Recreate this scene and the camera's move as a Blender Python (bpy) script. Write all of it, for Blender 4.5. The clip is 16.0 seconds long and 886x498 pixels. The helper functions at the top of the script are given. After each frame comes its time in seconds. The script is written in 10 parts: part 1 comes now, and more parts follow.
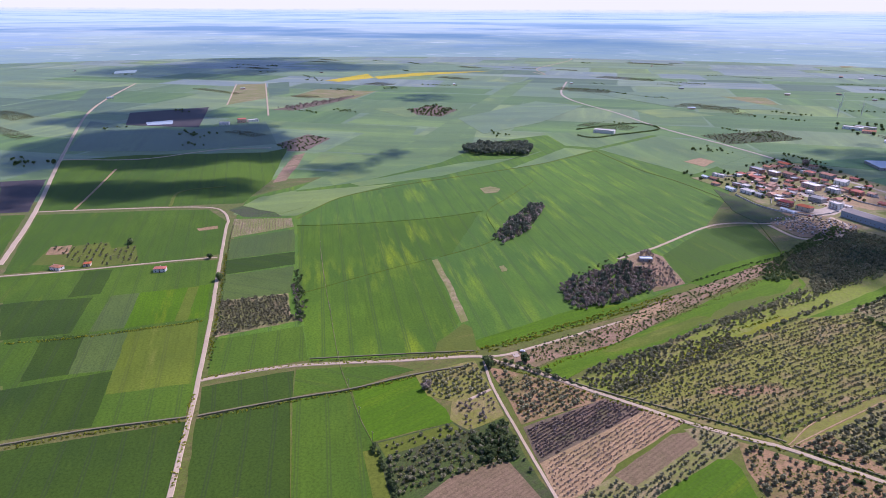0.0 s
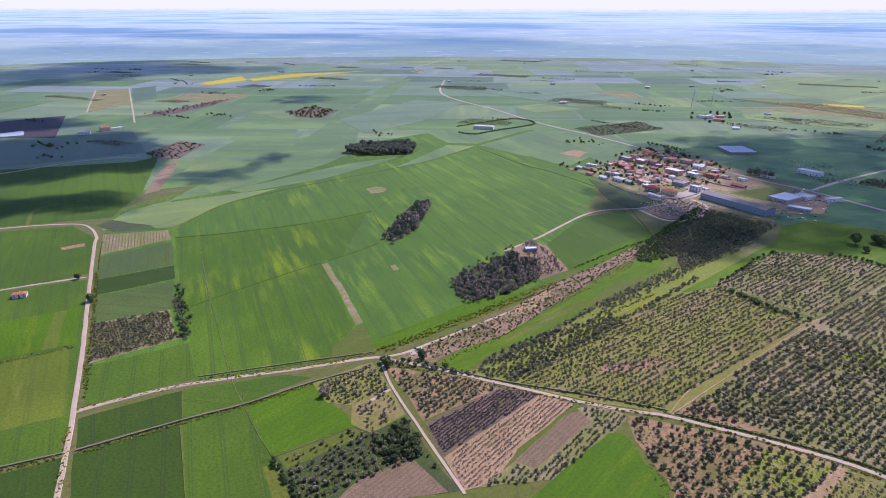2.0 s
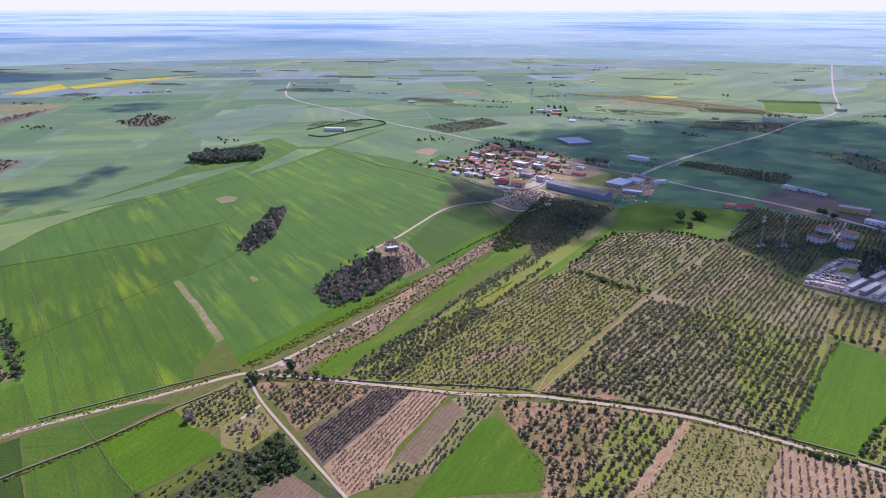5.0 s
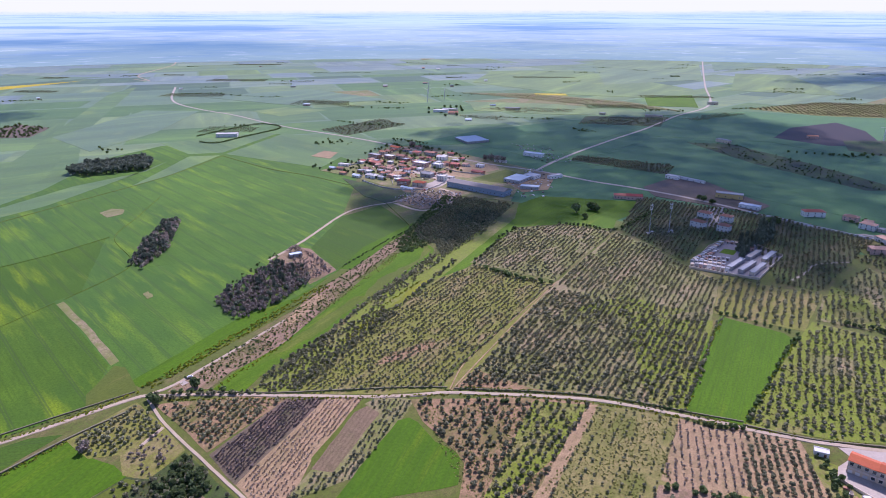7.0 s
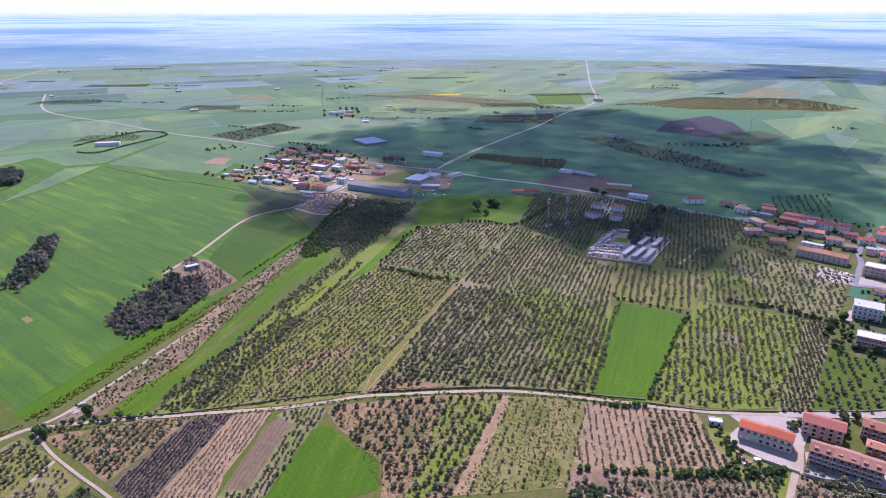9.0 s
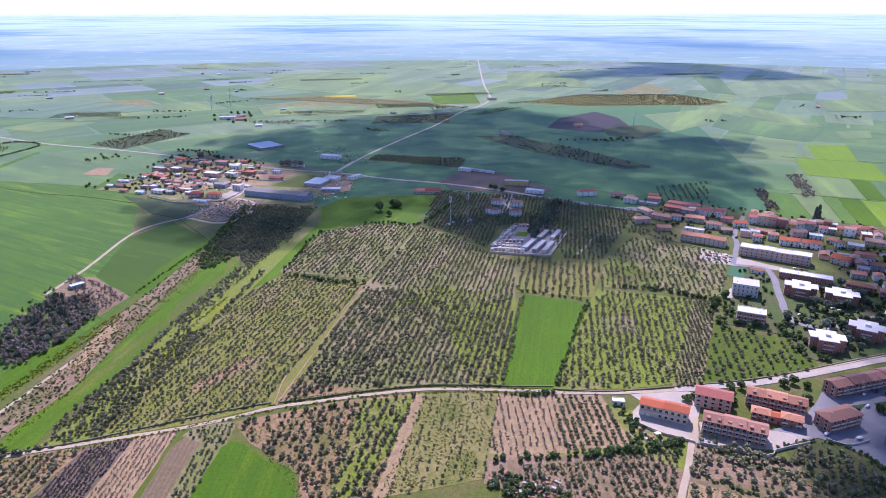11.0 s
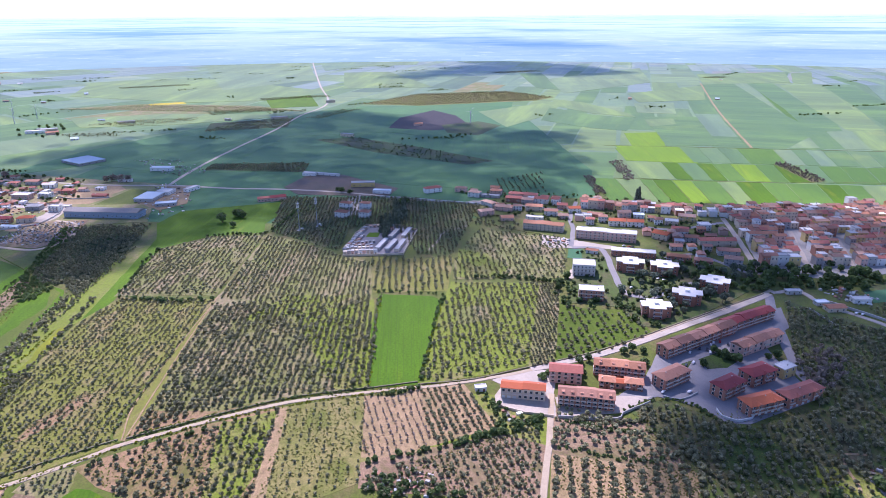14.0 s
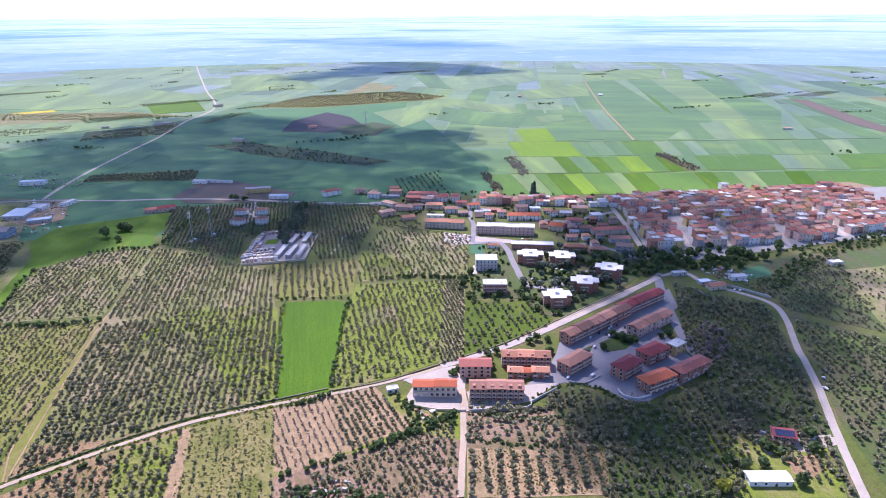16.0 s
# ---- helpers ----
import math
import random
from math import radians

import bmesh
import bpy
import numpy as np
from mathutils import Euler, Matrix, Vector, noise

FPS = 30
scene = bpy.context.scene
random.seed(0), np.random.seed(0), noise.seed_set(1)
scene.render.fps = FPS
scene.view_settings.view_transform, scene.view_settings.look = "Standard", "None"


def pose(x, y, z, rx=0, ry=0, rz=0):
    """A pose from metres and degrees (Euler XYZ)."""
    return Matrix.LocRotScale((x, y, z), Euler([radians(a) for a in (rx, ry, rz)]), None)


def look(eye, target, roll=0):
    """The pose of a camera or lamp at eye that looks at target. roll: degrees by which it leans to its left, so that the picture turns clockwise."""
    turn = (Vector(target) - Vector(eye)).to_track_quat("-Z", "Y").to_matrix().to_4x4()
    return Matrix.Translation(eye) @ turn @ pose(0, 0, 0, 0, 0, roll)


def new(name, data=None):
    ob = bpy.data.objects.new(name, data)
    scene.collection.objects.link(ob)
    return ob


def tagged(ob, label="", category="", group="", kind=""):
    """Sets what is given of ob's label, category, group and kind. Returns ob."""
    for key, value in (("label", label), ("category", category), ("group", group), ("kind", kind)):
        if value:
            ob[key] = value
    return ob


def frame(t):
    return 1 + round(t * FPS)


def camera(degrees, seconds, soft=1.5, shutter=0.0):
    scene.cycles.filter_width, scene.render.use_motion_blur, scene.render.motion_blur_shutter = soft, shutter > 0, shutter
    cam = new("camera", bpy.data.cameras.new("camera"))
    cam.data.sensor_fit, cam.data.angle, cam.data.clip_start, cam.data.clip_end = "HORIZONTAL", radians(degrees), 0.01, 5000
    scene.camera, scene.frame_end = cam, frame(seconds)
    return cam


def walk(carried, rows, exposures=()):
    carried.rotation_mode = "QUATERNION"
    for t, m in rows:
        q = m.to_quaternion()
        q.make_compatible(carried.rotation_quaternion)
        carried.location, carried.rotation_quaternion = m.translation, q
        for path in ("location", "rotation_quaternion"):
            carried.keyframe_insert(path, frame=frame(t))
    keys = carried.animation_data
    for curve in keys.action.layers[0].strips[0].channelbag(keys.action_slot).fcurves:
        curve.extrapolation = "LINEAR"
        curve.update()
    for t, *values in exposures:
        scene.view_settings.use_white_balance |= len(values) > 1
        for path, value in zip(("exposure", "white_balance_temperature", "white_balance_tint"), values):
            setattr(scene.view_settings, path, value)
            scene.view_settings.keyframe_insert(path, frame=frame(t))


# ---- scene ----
# Aerial pan over a farming plain: fields, olive groves, a hamlet and the edge of a small town.
cam = camera(68.69, 16.0, soft=0.6)
PATH = [
    (0, look((0.000, 0.000, 256.058), (-57.153, 74.393, 221.427), 0.265)),
    (0.5, look((-0.015, -0.037, 255.994), (-55.461, 75.638, 221.367), 0.238)),
    (1, look((-0.110, 0.124, 255.941), (-51.710, 78.468, 221.305), 0.185)),
    (1.5, look((-0.334, 0.285, 255.893), (-47.454, 81.404, 221.260), 0.139)),
    (2, look((-0.571, 0.325, 255.833), (-43.434, 83.769, 221.195), 0.103)),
    (2.5, look((-0.672, 0.224, 255.786), (-40.531, 85.145, 221.147), 0.068)),
    (3, look((-0.753, 0.007, 255.754), (-37.423, 86.357, 221.127), 0.041)),
    (3.5, look((-1.020, -0.235, 255.752), (-34.233, 87.504, 221.130), 0.020)),
    (4, look((-1.521, -0.438, 255.791), (-31.306, 88.545, 221.223), 0.040)),
    (6.5, look((-2.711, -0.949, 256.155), (-14.703, 92.155, 221.691), -0.057)),
    (7, look((-2.975, -0.922, 255.920), (-11.314, 92.606, 221.526), -0.067)),
    (7.5, look((-3.402, -0.760, 255.634), (-8.009, 93.045, 221.290), -0.084)),
    (8, look((-3.918, -0.457, 255.314), (-4.793, 93.463, 220.987), -0.083)),
    (8.5, look((-4.547, -0.194, 255.013), (-1.732, 93.701, 220.723), -0.083)),
    (9, look((-5.296, -0.162, 254.767), (1.257, 93.578, 220.564), -0.076)),
    (11.5, look((-7.331, -0.793, 254.895), (17.586, 89.854, 220.803), -0.068)),
    (12, look((-7.439, -0.476, 254.783), (21.172, 89.091, 220.735), -0.095)),
    (12.5, look((-7.597, -0.257, 254.654), (24.597, 88.094, 220.628), -0.115)),
    (13, look((-7.847, -0.104, 254.521), (27.896, 86.878, 220.513), -0.154)),
    (13.5, look((-8.132, -0.002, 254.377), (31.121, 85.465, 220.398), -0.218)),
    (14, look((-8.420, 0.126, 254.220), (34.203, 83.970, 220.257), -0.260)),
    (14.5, look((-8.642, 0.444, 254.060), (37.333, 82.501, 220.104), -0.285)),
    (15, look((-8.820, 0.890, 253.904), (40.407, 81.035, 219.940), -0.309)),
    (15.5, look((-8.979, 1.392, 253.767), (43.466, 79.476, 219.819), -0.342)),
    (16, look((-9.110, 1.834, 253.651), (46.369, 77.789, 219.695), -0.379)),
]
walk(cam, PATH, exposures=[(0, -0.05, 5930, 40), (7.5, 0.04, 5730, 41), (12, 0.3, 5640, 39), (14.5, 0.47, 5690, 36), (16, 0.51, 5700, 36)])

# ---- light ----
SUN_AZ, SUN_EL = radians(-14), radians(50)      # azimuth from +y, positive to the left
SUN_DIR = Vector((-math.sin(SUN_AZ) * math.cos(SUN_EL), math.cos(SUN_AZ) * math.cos(SUN_EL), math.sin(SUN_EL)))
world = bpy.data.worlds.new("sky")
world.use_nodes = True
scene.world = world
wn = world.node_tree.nodes
sky = wn.new("ShaderNodeTexSky")
sky.sky_type = "NISHITA"
sky.sun_disc = False
sky.sun_elevation = SUN_EL
sky.sun_rotation = -SUN_AZ
sky.air_density, sky.dust_density, sky.ozone_density = 1.0, 0.5, 4.5
wn["Background"].inputs["Strength"].default_value = 0.138
world.node_tree.links.new(sky.outputs[0], wn["Background"].inputs["Color"])
sun = new("sun", bpy.data.lights.new("sun", "SUN"))
sun.data.energy, sun.data.angle, sun.data.color = 5.0, radians(0.55), (1.0, 0.945, 0.85)
sun.matrix_world = look(SUN_DIR * 1000, (0, 0, 0))


# ---- materials ----
def mat(name, rough=0.9, spec=0.2, haze_sheen=0.0, metal=0.0):
    m = bpy.data.materials.new(name)
    m.use_nodes = True
    b = m.node_tree.nodes["Principled BSDF"]
    b.inputs["Roughness"].default_value = rough
    b.inputs["Specular IOR Level"].default_value = spec
    b.inputs["Metallic"].default_value = metal
    # bluish sheen imitates aerial haze: it grows at grazing view angles
    b.inputs["Sheen Weight"].default_value = haze_sheen
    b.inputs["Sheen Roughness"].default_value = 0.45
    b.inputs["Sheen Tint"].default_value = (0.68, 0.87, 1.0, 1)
    return m


def node(m, kind, **kw):
    n = m.node_tree.nodes.new(kind)
    for k, v in kw.items():
        n.inputs[k].default_value = v
    return n


def link(m, a, b):
    m.node_tree.links.new(a, b)


def place(m, angle=0.0, sx=1.0, sy=1.0):
    """World position, turned by angle degrees, scaled along and across."""
    geo = node(m, "ShaderNodeNewGeometry")
    mp = node(m, "ShaderNodeMapping", Rotation=(0, 0, radians(-angle)), Scale=(1, 1, 0))
    mp.vector_type = "POINT"
    link(m, geo.outputs["Position"], mp.inputs["Vector"])
    m2 = node(m, "ShaderNodeMapping", Scale=(sx, sy, 0))
    link(m, mp.outputs[0], m2.inputs["Vector"])
    return m2.outputs[0]


def noise_of(m, vec, scale, detail=4.0, rough=0.55):
    n = node(m, "ShaderNodeTexNoise", Scale=scale, Detail=detail, Roughness=rough)
    link(m, vec, n.inputs["Vector"])
    return n.outputs["Fac"]


def ramp(m, fac, lo, hi, a=0.0, b=1.0):
    n = node(m, "ShaderNodeMapRange", **{"From Min": lo, "From Max": hi, "To Min": a, "To Max": b})
    link(m, fac, n.inputs["Value"])
    return n.outputs[0]


def mix(m, fac, a, b, mode="MIX"):
    n = m.node_tree.nodes.new("ShaderNodeMix")
    n.data_type, n.blend_type = "RGBA", mode
    for sock, v in ((n.inputs["Factor"], fac), (n.inputs[6], a), (n.inputs[7], b)):
        if isinstance(v, (int, float)):
            sock.default_value = v
        elif isinstance(v, tuple):
            sock.default_value = (*v[:3], 1)
        else:
            link(m, v, sock)
    return n.outputs[2]


def finish(m, colour, bump=None, strength=0.4, dist=0.2):
    b = m.node_tree.nodes["Principled BSDF"]
    if isinstance(colour, tuple):
        b.inputs["Base Color"].default_value = (*colour, 1)
    else:
        link(m, colour, b.inputs["Base Color"])
    if bump is not None:
        n = node(m, "ShaderNodeBump", Strength=strength, Distance=dist)
        link(m, bump, n.inputs["Height"])
        link(m, n.outputs[0], b.inputs["Normal"])
    return m


def crop(name, c1, c2, c3=None, angle=0.0, streak=0.5, tram=0.0, gap=18.0, patch=0.0, haze_sheen=0.25):
    """A field crop: two greens in soft clouds and faint streaks along the rows, pairs of wheel lines, patches of c3."""
    m = mat(name, 0.85, 0.15, haze_sheen)
    flat = place(m, angle)
    big = noise_of(m, flat, 0.009, 4, 0.6)
    wide = noise_of(m, place(m), 0.0026, 5, 0.6)
    mid = noise_of(m, place(m, angle, 0.35, 1.0), 0.05, 5, 0.65)
    fine = noise_of(m, flat, 0.5, 5, 0.7)
    st = noise_of(m, place(m, angle, 0.011, 0.13), 1.0, 4, 0.6)
    thin = noise_of(m, place(m, angle, 0.012, 0.42), 1.0, 3, 0.6)
    half = 0.2 / max(streak, 0.05)
    col = mix(m, ramp(m, st, 0.5 - half, 0.5 + half, 0.1, 0.75), c1, c2)
    col = mix(m, ramp(m, mid, 0.36, 0.64, 0.0, 0.5), col, tuple(v * 0.7 for v in c1))
    col = mix(m, ramp(m, thin, 0.5, 0.64, 0.0, 0.42 if tram else 0.2), col, tuple(v * 0.6 for v in c1))
    cool = (c1[0] * 0.76, c1[1] * 0.8, c1[2] * 1.2 + 0.002)
    col = mix(m, ramp(m, big, 0.4, 0.62, 0.0, 0.75), col, cool)
    col = mix(m, ramp(m, wide, 0.52, 0.64, 0.0, 0.5), col, tuple(v * 1.2 for v in c2))
    col = mix(m, ramp(m, wide, 0.48, 0.36, 0.0, 0.6), col, cool)
    if haze_sheen > 0.2:
        long = noise_of(m, place(m, angle, 0.0013, 0.013), 1.0, 5, 0.62)
        wash = noise_of(m, place(m, angle + 40), 0.0042, 5, 0.62)
        col = mix(m, ramp(m, long, 0.5, 0.6, 0.0, 0.75), col, tuple(v * 0.6 for v in c1))
        col = mix(m, ramp(m, long, 0.44, 0.36, 0.0, 0.7), col, tuple(v * 1.25 for v in c2))
        col = mix(m, ramp(m, wash, 0.55, 0.66, 0.0, 0.6), col, (c1[0] * 0.6, c1[1] * 0.66, c1[2] * 0.8))
        col = mix(m, ramp(m, wash, 0.4, 0.32, 0.0, 0.55), col, (c2[0] * 1.45, c2[1] * 1.2, c2[2]))
    if c3:
        where = noise_of(m, flat, 0.009, 3, 0.5)
        pn = noise_of(m, place(m, angle, 0.14, 1.0), 0.06, 5, 0.62)
        yes = mix(m, ramp(m, where, 0.42, 0.6), (0, 0, 0), ramp(m, pn, 0.64 - 0.2 * patch, 0.82 - 0.15 * patch, 0.0, 0.85))
        col = mix(m, yes, col, c3)
    col = mix(m, ramp(m, fine, 0.42, 0.66, 0.0, 0.65), col, tuple(v * 0.5 for v in c1))
    if tram:
        for shift in (0.0, 1.9):
            w = node(m, "ShaderNodeTexWave", Scale=math.pi / (10 * gap * 1.6), Distortion=0.12)
            w.wave_type, w.bands_direction, w.wave_profile = "BANDS", "Y", "SIN"
            w.inputs["Phase Offset"].default_value = shift * 2 * math.pi / (gap * 1.6)
            link(m, flat, w.inputs["Vector"])
            col = mix(m, ramp(m, w.outputs["Fac"], 0.988, 0.998, 0.0, tram), col, tuple(v * 0.5 + 0.015 for v in c1))
    return finish(m, col, fine, 0.5, 0.3)


def earth(name, c1, c2, grass=None, amount=0.5, angle=0.0, rows=0.0, gap=5.0, haze_sheen=0.1, wear=1.0):
    """Bare or weedy soil, worked in rows."""
    m = mat(name, 0.95, 0.1, haze_sheen)
    flat = place(m, angle)
    a = noise_of(m, flat, 0.06, 5, 0.6)
    fine = noise_of(m, flat, 0.9, 5, 0.7)
    col = mix(m, ramp(m, a, 0.35, 0.65), c1, c2)
    if grass:
        g = noise_of(m, place(m, angle, 0.5, 1.0), 0.045, 6, 0.65)
        lo = 0.72 - 0.45 * amount
        col = mix(m, ramp(m, g, lo, lo + 0.12, 0.0, 0.95), col, grass)
    if rows:
        w = node(m, "ShaderNodeTexWave", Scale=math.pi / (10 * gap), Distortion=1.0, Detail=2.0)
        w.wave_type, w.bands_direction = "BANDS", "Y"
        link(m, flat, w.inputs["Vector"])
        col = mix(m, ramp(m, w.outputs["Fac"], 0.3, 0.9, 0.0, rows), col, tuple(v * 0.6 for v in c1))
    mid = noise_of(m, flat, 0.28, 5, 0.7)
    if grass:
        broad = noise_of(m, place(m, angle, 0.6, 1.0), 0.02, 4, 0.6)
        col = mix(m, ramp(m, broad, 0.5, 0.6, 0.0, 0.7 * min(1.0, amount + 0.1) * wear), col, tuple(v * 1.1 for v in grass))
        col = mix(m, ramp(m, broad, 0.44, 0.36, 0.0, 0.6 * wear), col, c1)
        tuft = noise_of(m, place(m, angle + 31), 0.19, 5, 0.75)
        col = mix(m, ramp(m, tuft, 0.5, 0.6, 0.0, 0.8 * wear * min(1.0, amount + 0.2)), col, tuple(v * 0.85 for v in grass))
        col = mix(m, ramp(m, tuft, 0.4, 0.3, 0.0, 0.5 * wear), col, tuple(min(v * 1.35, 0.7) for v in c1))
    col = mix(m, ramp(m, mid, 0.5, 0.66, 0.0, 0.6 * wear), col, tuple(v * 0.45 for v in c2))
    col = mix(m, ramp(m, fine, 0.42, 0.66, 0.0, 0.75 * wear), col, tuple(v * 0.42 for v in c1))
    return finish(m, col, fine, 0.6, 0.3)


def leafy(name, c1, c2, transl=0.25):
    # the 0.22 veils leaves with imitated haze, it is no leaf gloss
    m = mat(name, 0.75, 0.25, 0.22)
    geo = node(m, "ShaderNodeNewGeometry")
    oi = node(m, "ShaderNodeObjectInfo")
    col = mix(m, geo.outputs["Random Per Island"], c1, c2)
    hsv = node(m, "ShaderNodeHueSaturation")
    link(m, ramp(m, oi.outputs["Random"], 0, 1, 0.75, 1.25), hsv.inputs["Value"])
    link(m, col, hsv.inputs["Color"])
    finish(m, hsv.outputs[0])
    b = m.node_tree.nodes["Principled BSDF"]
    tr = node(m, "ShaderNodeBsdfTranslucent")
    link(m, hsv.outputs[0], tr.inputs["Color"])
    mx = node(m, "ShaderNodeMixShader", Fac=transl)
    link(m, b.outputs[0], mx.inputs[1])
    link(m, tr.outputs[0], mx.inputs[2])
    link(m, mx.outputs[0], m.node_tree.nodes["Material Output"].inputs["Surface"])
    return m


def plaster(name, c, dirt=0.3, rough=0.85, scale=0.6, vary=0.0, spec=0.25):
    # the 0.1 tints walls and roofs blue for imitated haze
    m = mat(name, rough, spec, 0.1)
    geo = node(m, "ShaderNodeNewGeometry")
    n = noise_of(m, geo.outputs["Position"], scale, 5, 0.65)
    g = noise_of(m, geo.outputs["Position"], scale * 9, 4, 0.6)
    col = mix(m, ramp(m, n, 0.4, 0.75, 0.0, dirt), c, tuple(v * 0.5 for v in c))
    col = mix(m, ramp(m, g, 0.4, 0.8, 0.0, dirt * 0.7), col, tuple(v * 0.7 + 0.02 for v in c))
    if vary:
        oi = node(m, "ShaderNodeObjectInfo")
        hsv = node(m, "ShaderNodeHueSaturation")
        link(m, ramp(m, oi.outputs["Random"], 0, 1, 1 - vary, 1 + vary), hsv.inputs["Value"])
        link(m, col, hsv.inputs["Color"])
        col = hsv.outputs[0]
    return finish(m, col, g, 0.15, 0.05)


M = {}
CROPS = {  # two greens, patch colour, streaks, tram lines, gap, patches, sheen weight that imitates haze
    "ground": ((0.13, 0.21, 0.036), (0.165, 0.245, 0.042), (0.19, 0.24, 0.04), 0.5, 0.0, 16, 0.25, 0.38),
    "wheat": ((0.064, 0.148, 0.008), (0.11, 0.215, 0.009), (0.23, 0.33, 0.006), 0.8, 0.6, 14, 0.7, 0.03),
    "wheat_b": ((0.068, 0.164, 0.012), (0.108, 0.228, 0.014), (0.215, 0.345, 0.008), 0.8, 0.6, 14, 0.75, 0.07),
    "wheat_dark": ((0.036, 0.08, 0.006), (0.052, 0.104, 0.008), (0.09, 0.14, 0.01), 0.6, 0.6, 11, 0.2, 0.03),
    "wheat_mid": ((0.062, 0.136, 0.008), (0.09, 0.172, 0.01), (0.14, 0.19, 0.012), 0.6, 0.5, 12, 0.3, 0.03),
    # pale and bluish wheat: partly its own tone, partly haze put into the colour
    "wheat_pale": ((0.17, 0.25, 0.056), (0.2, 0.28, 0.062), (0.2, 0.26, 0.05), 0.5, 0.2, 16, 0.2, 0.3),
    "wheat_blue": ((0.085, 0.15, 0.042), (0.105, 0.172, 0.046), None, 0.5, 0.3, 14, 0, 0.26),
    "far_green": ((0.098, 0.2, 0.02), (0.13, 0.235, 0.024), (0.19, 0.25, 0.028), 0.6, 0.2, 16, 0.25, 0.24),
    # distant haze is mixed into the base colour of the next three
    "hazed_pale": ((0.2, 0.27, 0.1), (0.24, 0.3, 0.11), (0.2, 0.26, 0.07), 0.5, 0.0, 16, 0.2, 0.38),
    "hazed_tan": ((0.26, 0.23, 0.12), (0.32, 0.27, 0.14), (0.22, 0.24, 0.1), 0.5, 0.0, 16, 0.2, 0.4),
    "hazed_grey": ((0.19, 0.24, 0.15), (0.23, 0.275, 0.165), (0.2, 0.23, 0.1), 0.5, 0.0, 16, 0.2, 0.4),
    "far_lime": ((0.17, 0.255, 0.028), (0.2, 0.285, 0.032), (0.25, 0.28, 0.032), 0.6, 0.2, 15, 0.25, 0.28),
    "fresh": ((0.165, 0.302, 0.006), (0.22, 0.358, 0.008), (0.32, 0.36, 0.01), 0.8, 0.4, 15, 0.4, 0.05),
    "slope": ((0.115, 0.21, 0.022), (0.155, 0.25, 0.028), (0.2, 0.26, 0.032), 0.5, 0.2, 16, 0.5, 0.28),
    "wheat_grey": ((0.082, 0.138, 0.028), (0.104, 0.162, 0.032), (0.12, 0.165, 0.02), 0.6, 0.5, 12, 0.2, 0.03),
    "lush": ((0.08, 0.178, 0.004), (0.12, 0.225, 0.006), (0.25, 0.26, 0.03), 0.8, 0.3, 7, 0.5, 0.0),
    "bright": ((0.07, 0.17, 0.002), (0.1, 0.215, 0.003), (0.22, 0.26, 0.006), 0.9, 0.6, 4, 0.45, 0.0),
    "lime": ((0.115, 0.17, 0.014), (0.155, 0.21, 0.018), (0.25, 0.25, 0.05), 0.5, 0.4, 15, 0.4, 0.0),
    "meadow": ((0.11, 0.15, 0.014), (0.16, 0.185, 0.02), (0.26, 0.21, 0.07), 0.5, 0, 10, 0.4, 0.06),
    # wheat_mid again, with the blue of haze and cloud shade put into it
    "wheat_hazed": ((0.06, 0.182, 0.036), (0.088, 0.22, 0.044), (0.12, 0.19, 0.02), 0.6, 0.4, 14, 0.2, 0.16),
    "town_green": ((0.088, 0.2, 0.011), (0.125, 0.245, 0.013), (0.19, 0.25, 0.02), 0.7, 0.3, 14, 0.35, 0.1),
    "young_meadow": ((0.088, 0.142, 0.008), (0.125, 0.18, 0.012), (0.22, 0.22, 0.03), 0.4, 0.0, 10, 0.4, 0.03),
    "yellow": ((0.55, 0.43, 0.008), (0.6, 0.48, 0.01), None, 0.5, 0, 10, 0, 0.1),
    "flowers": ((0.24, 0.26, 0.012), (0.32, 0.32, 0.012), (0.09, 0.14, 0.015), 0.5, 0, 10, 0.85, 0.05),
}
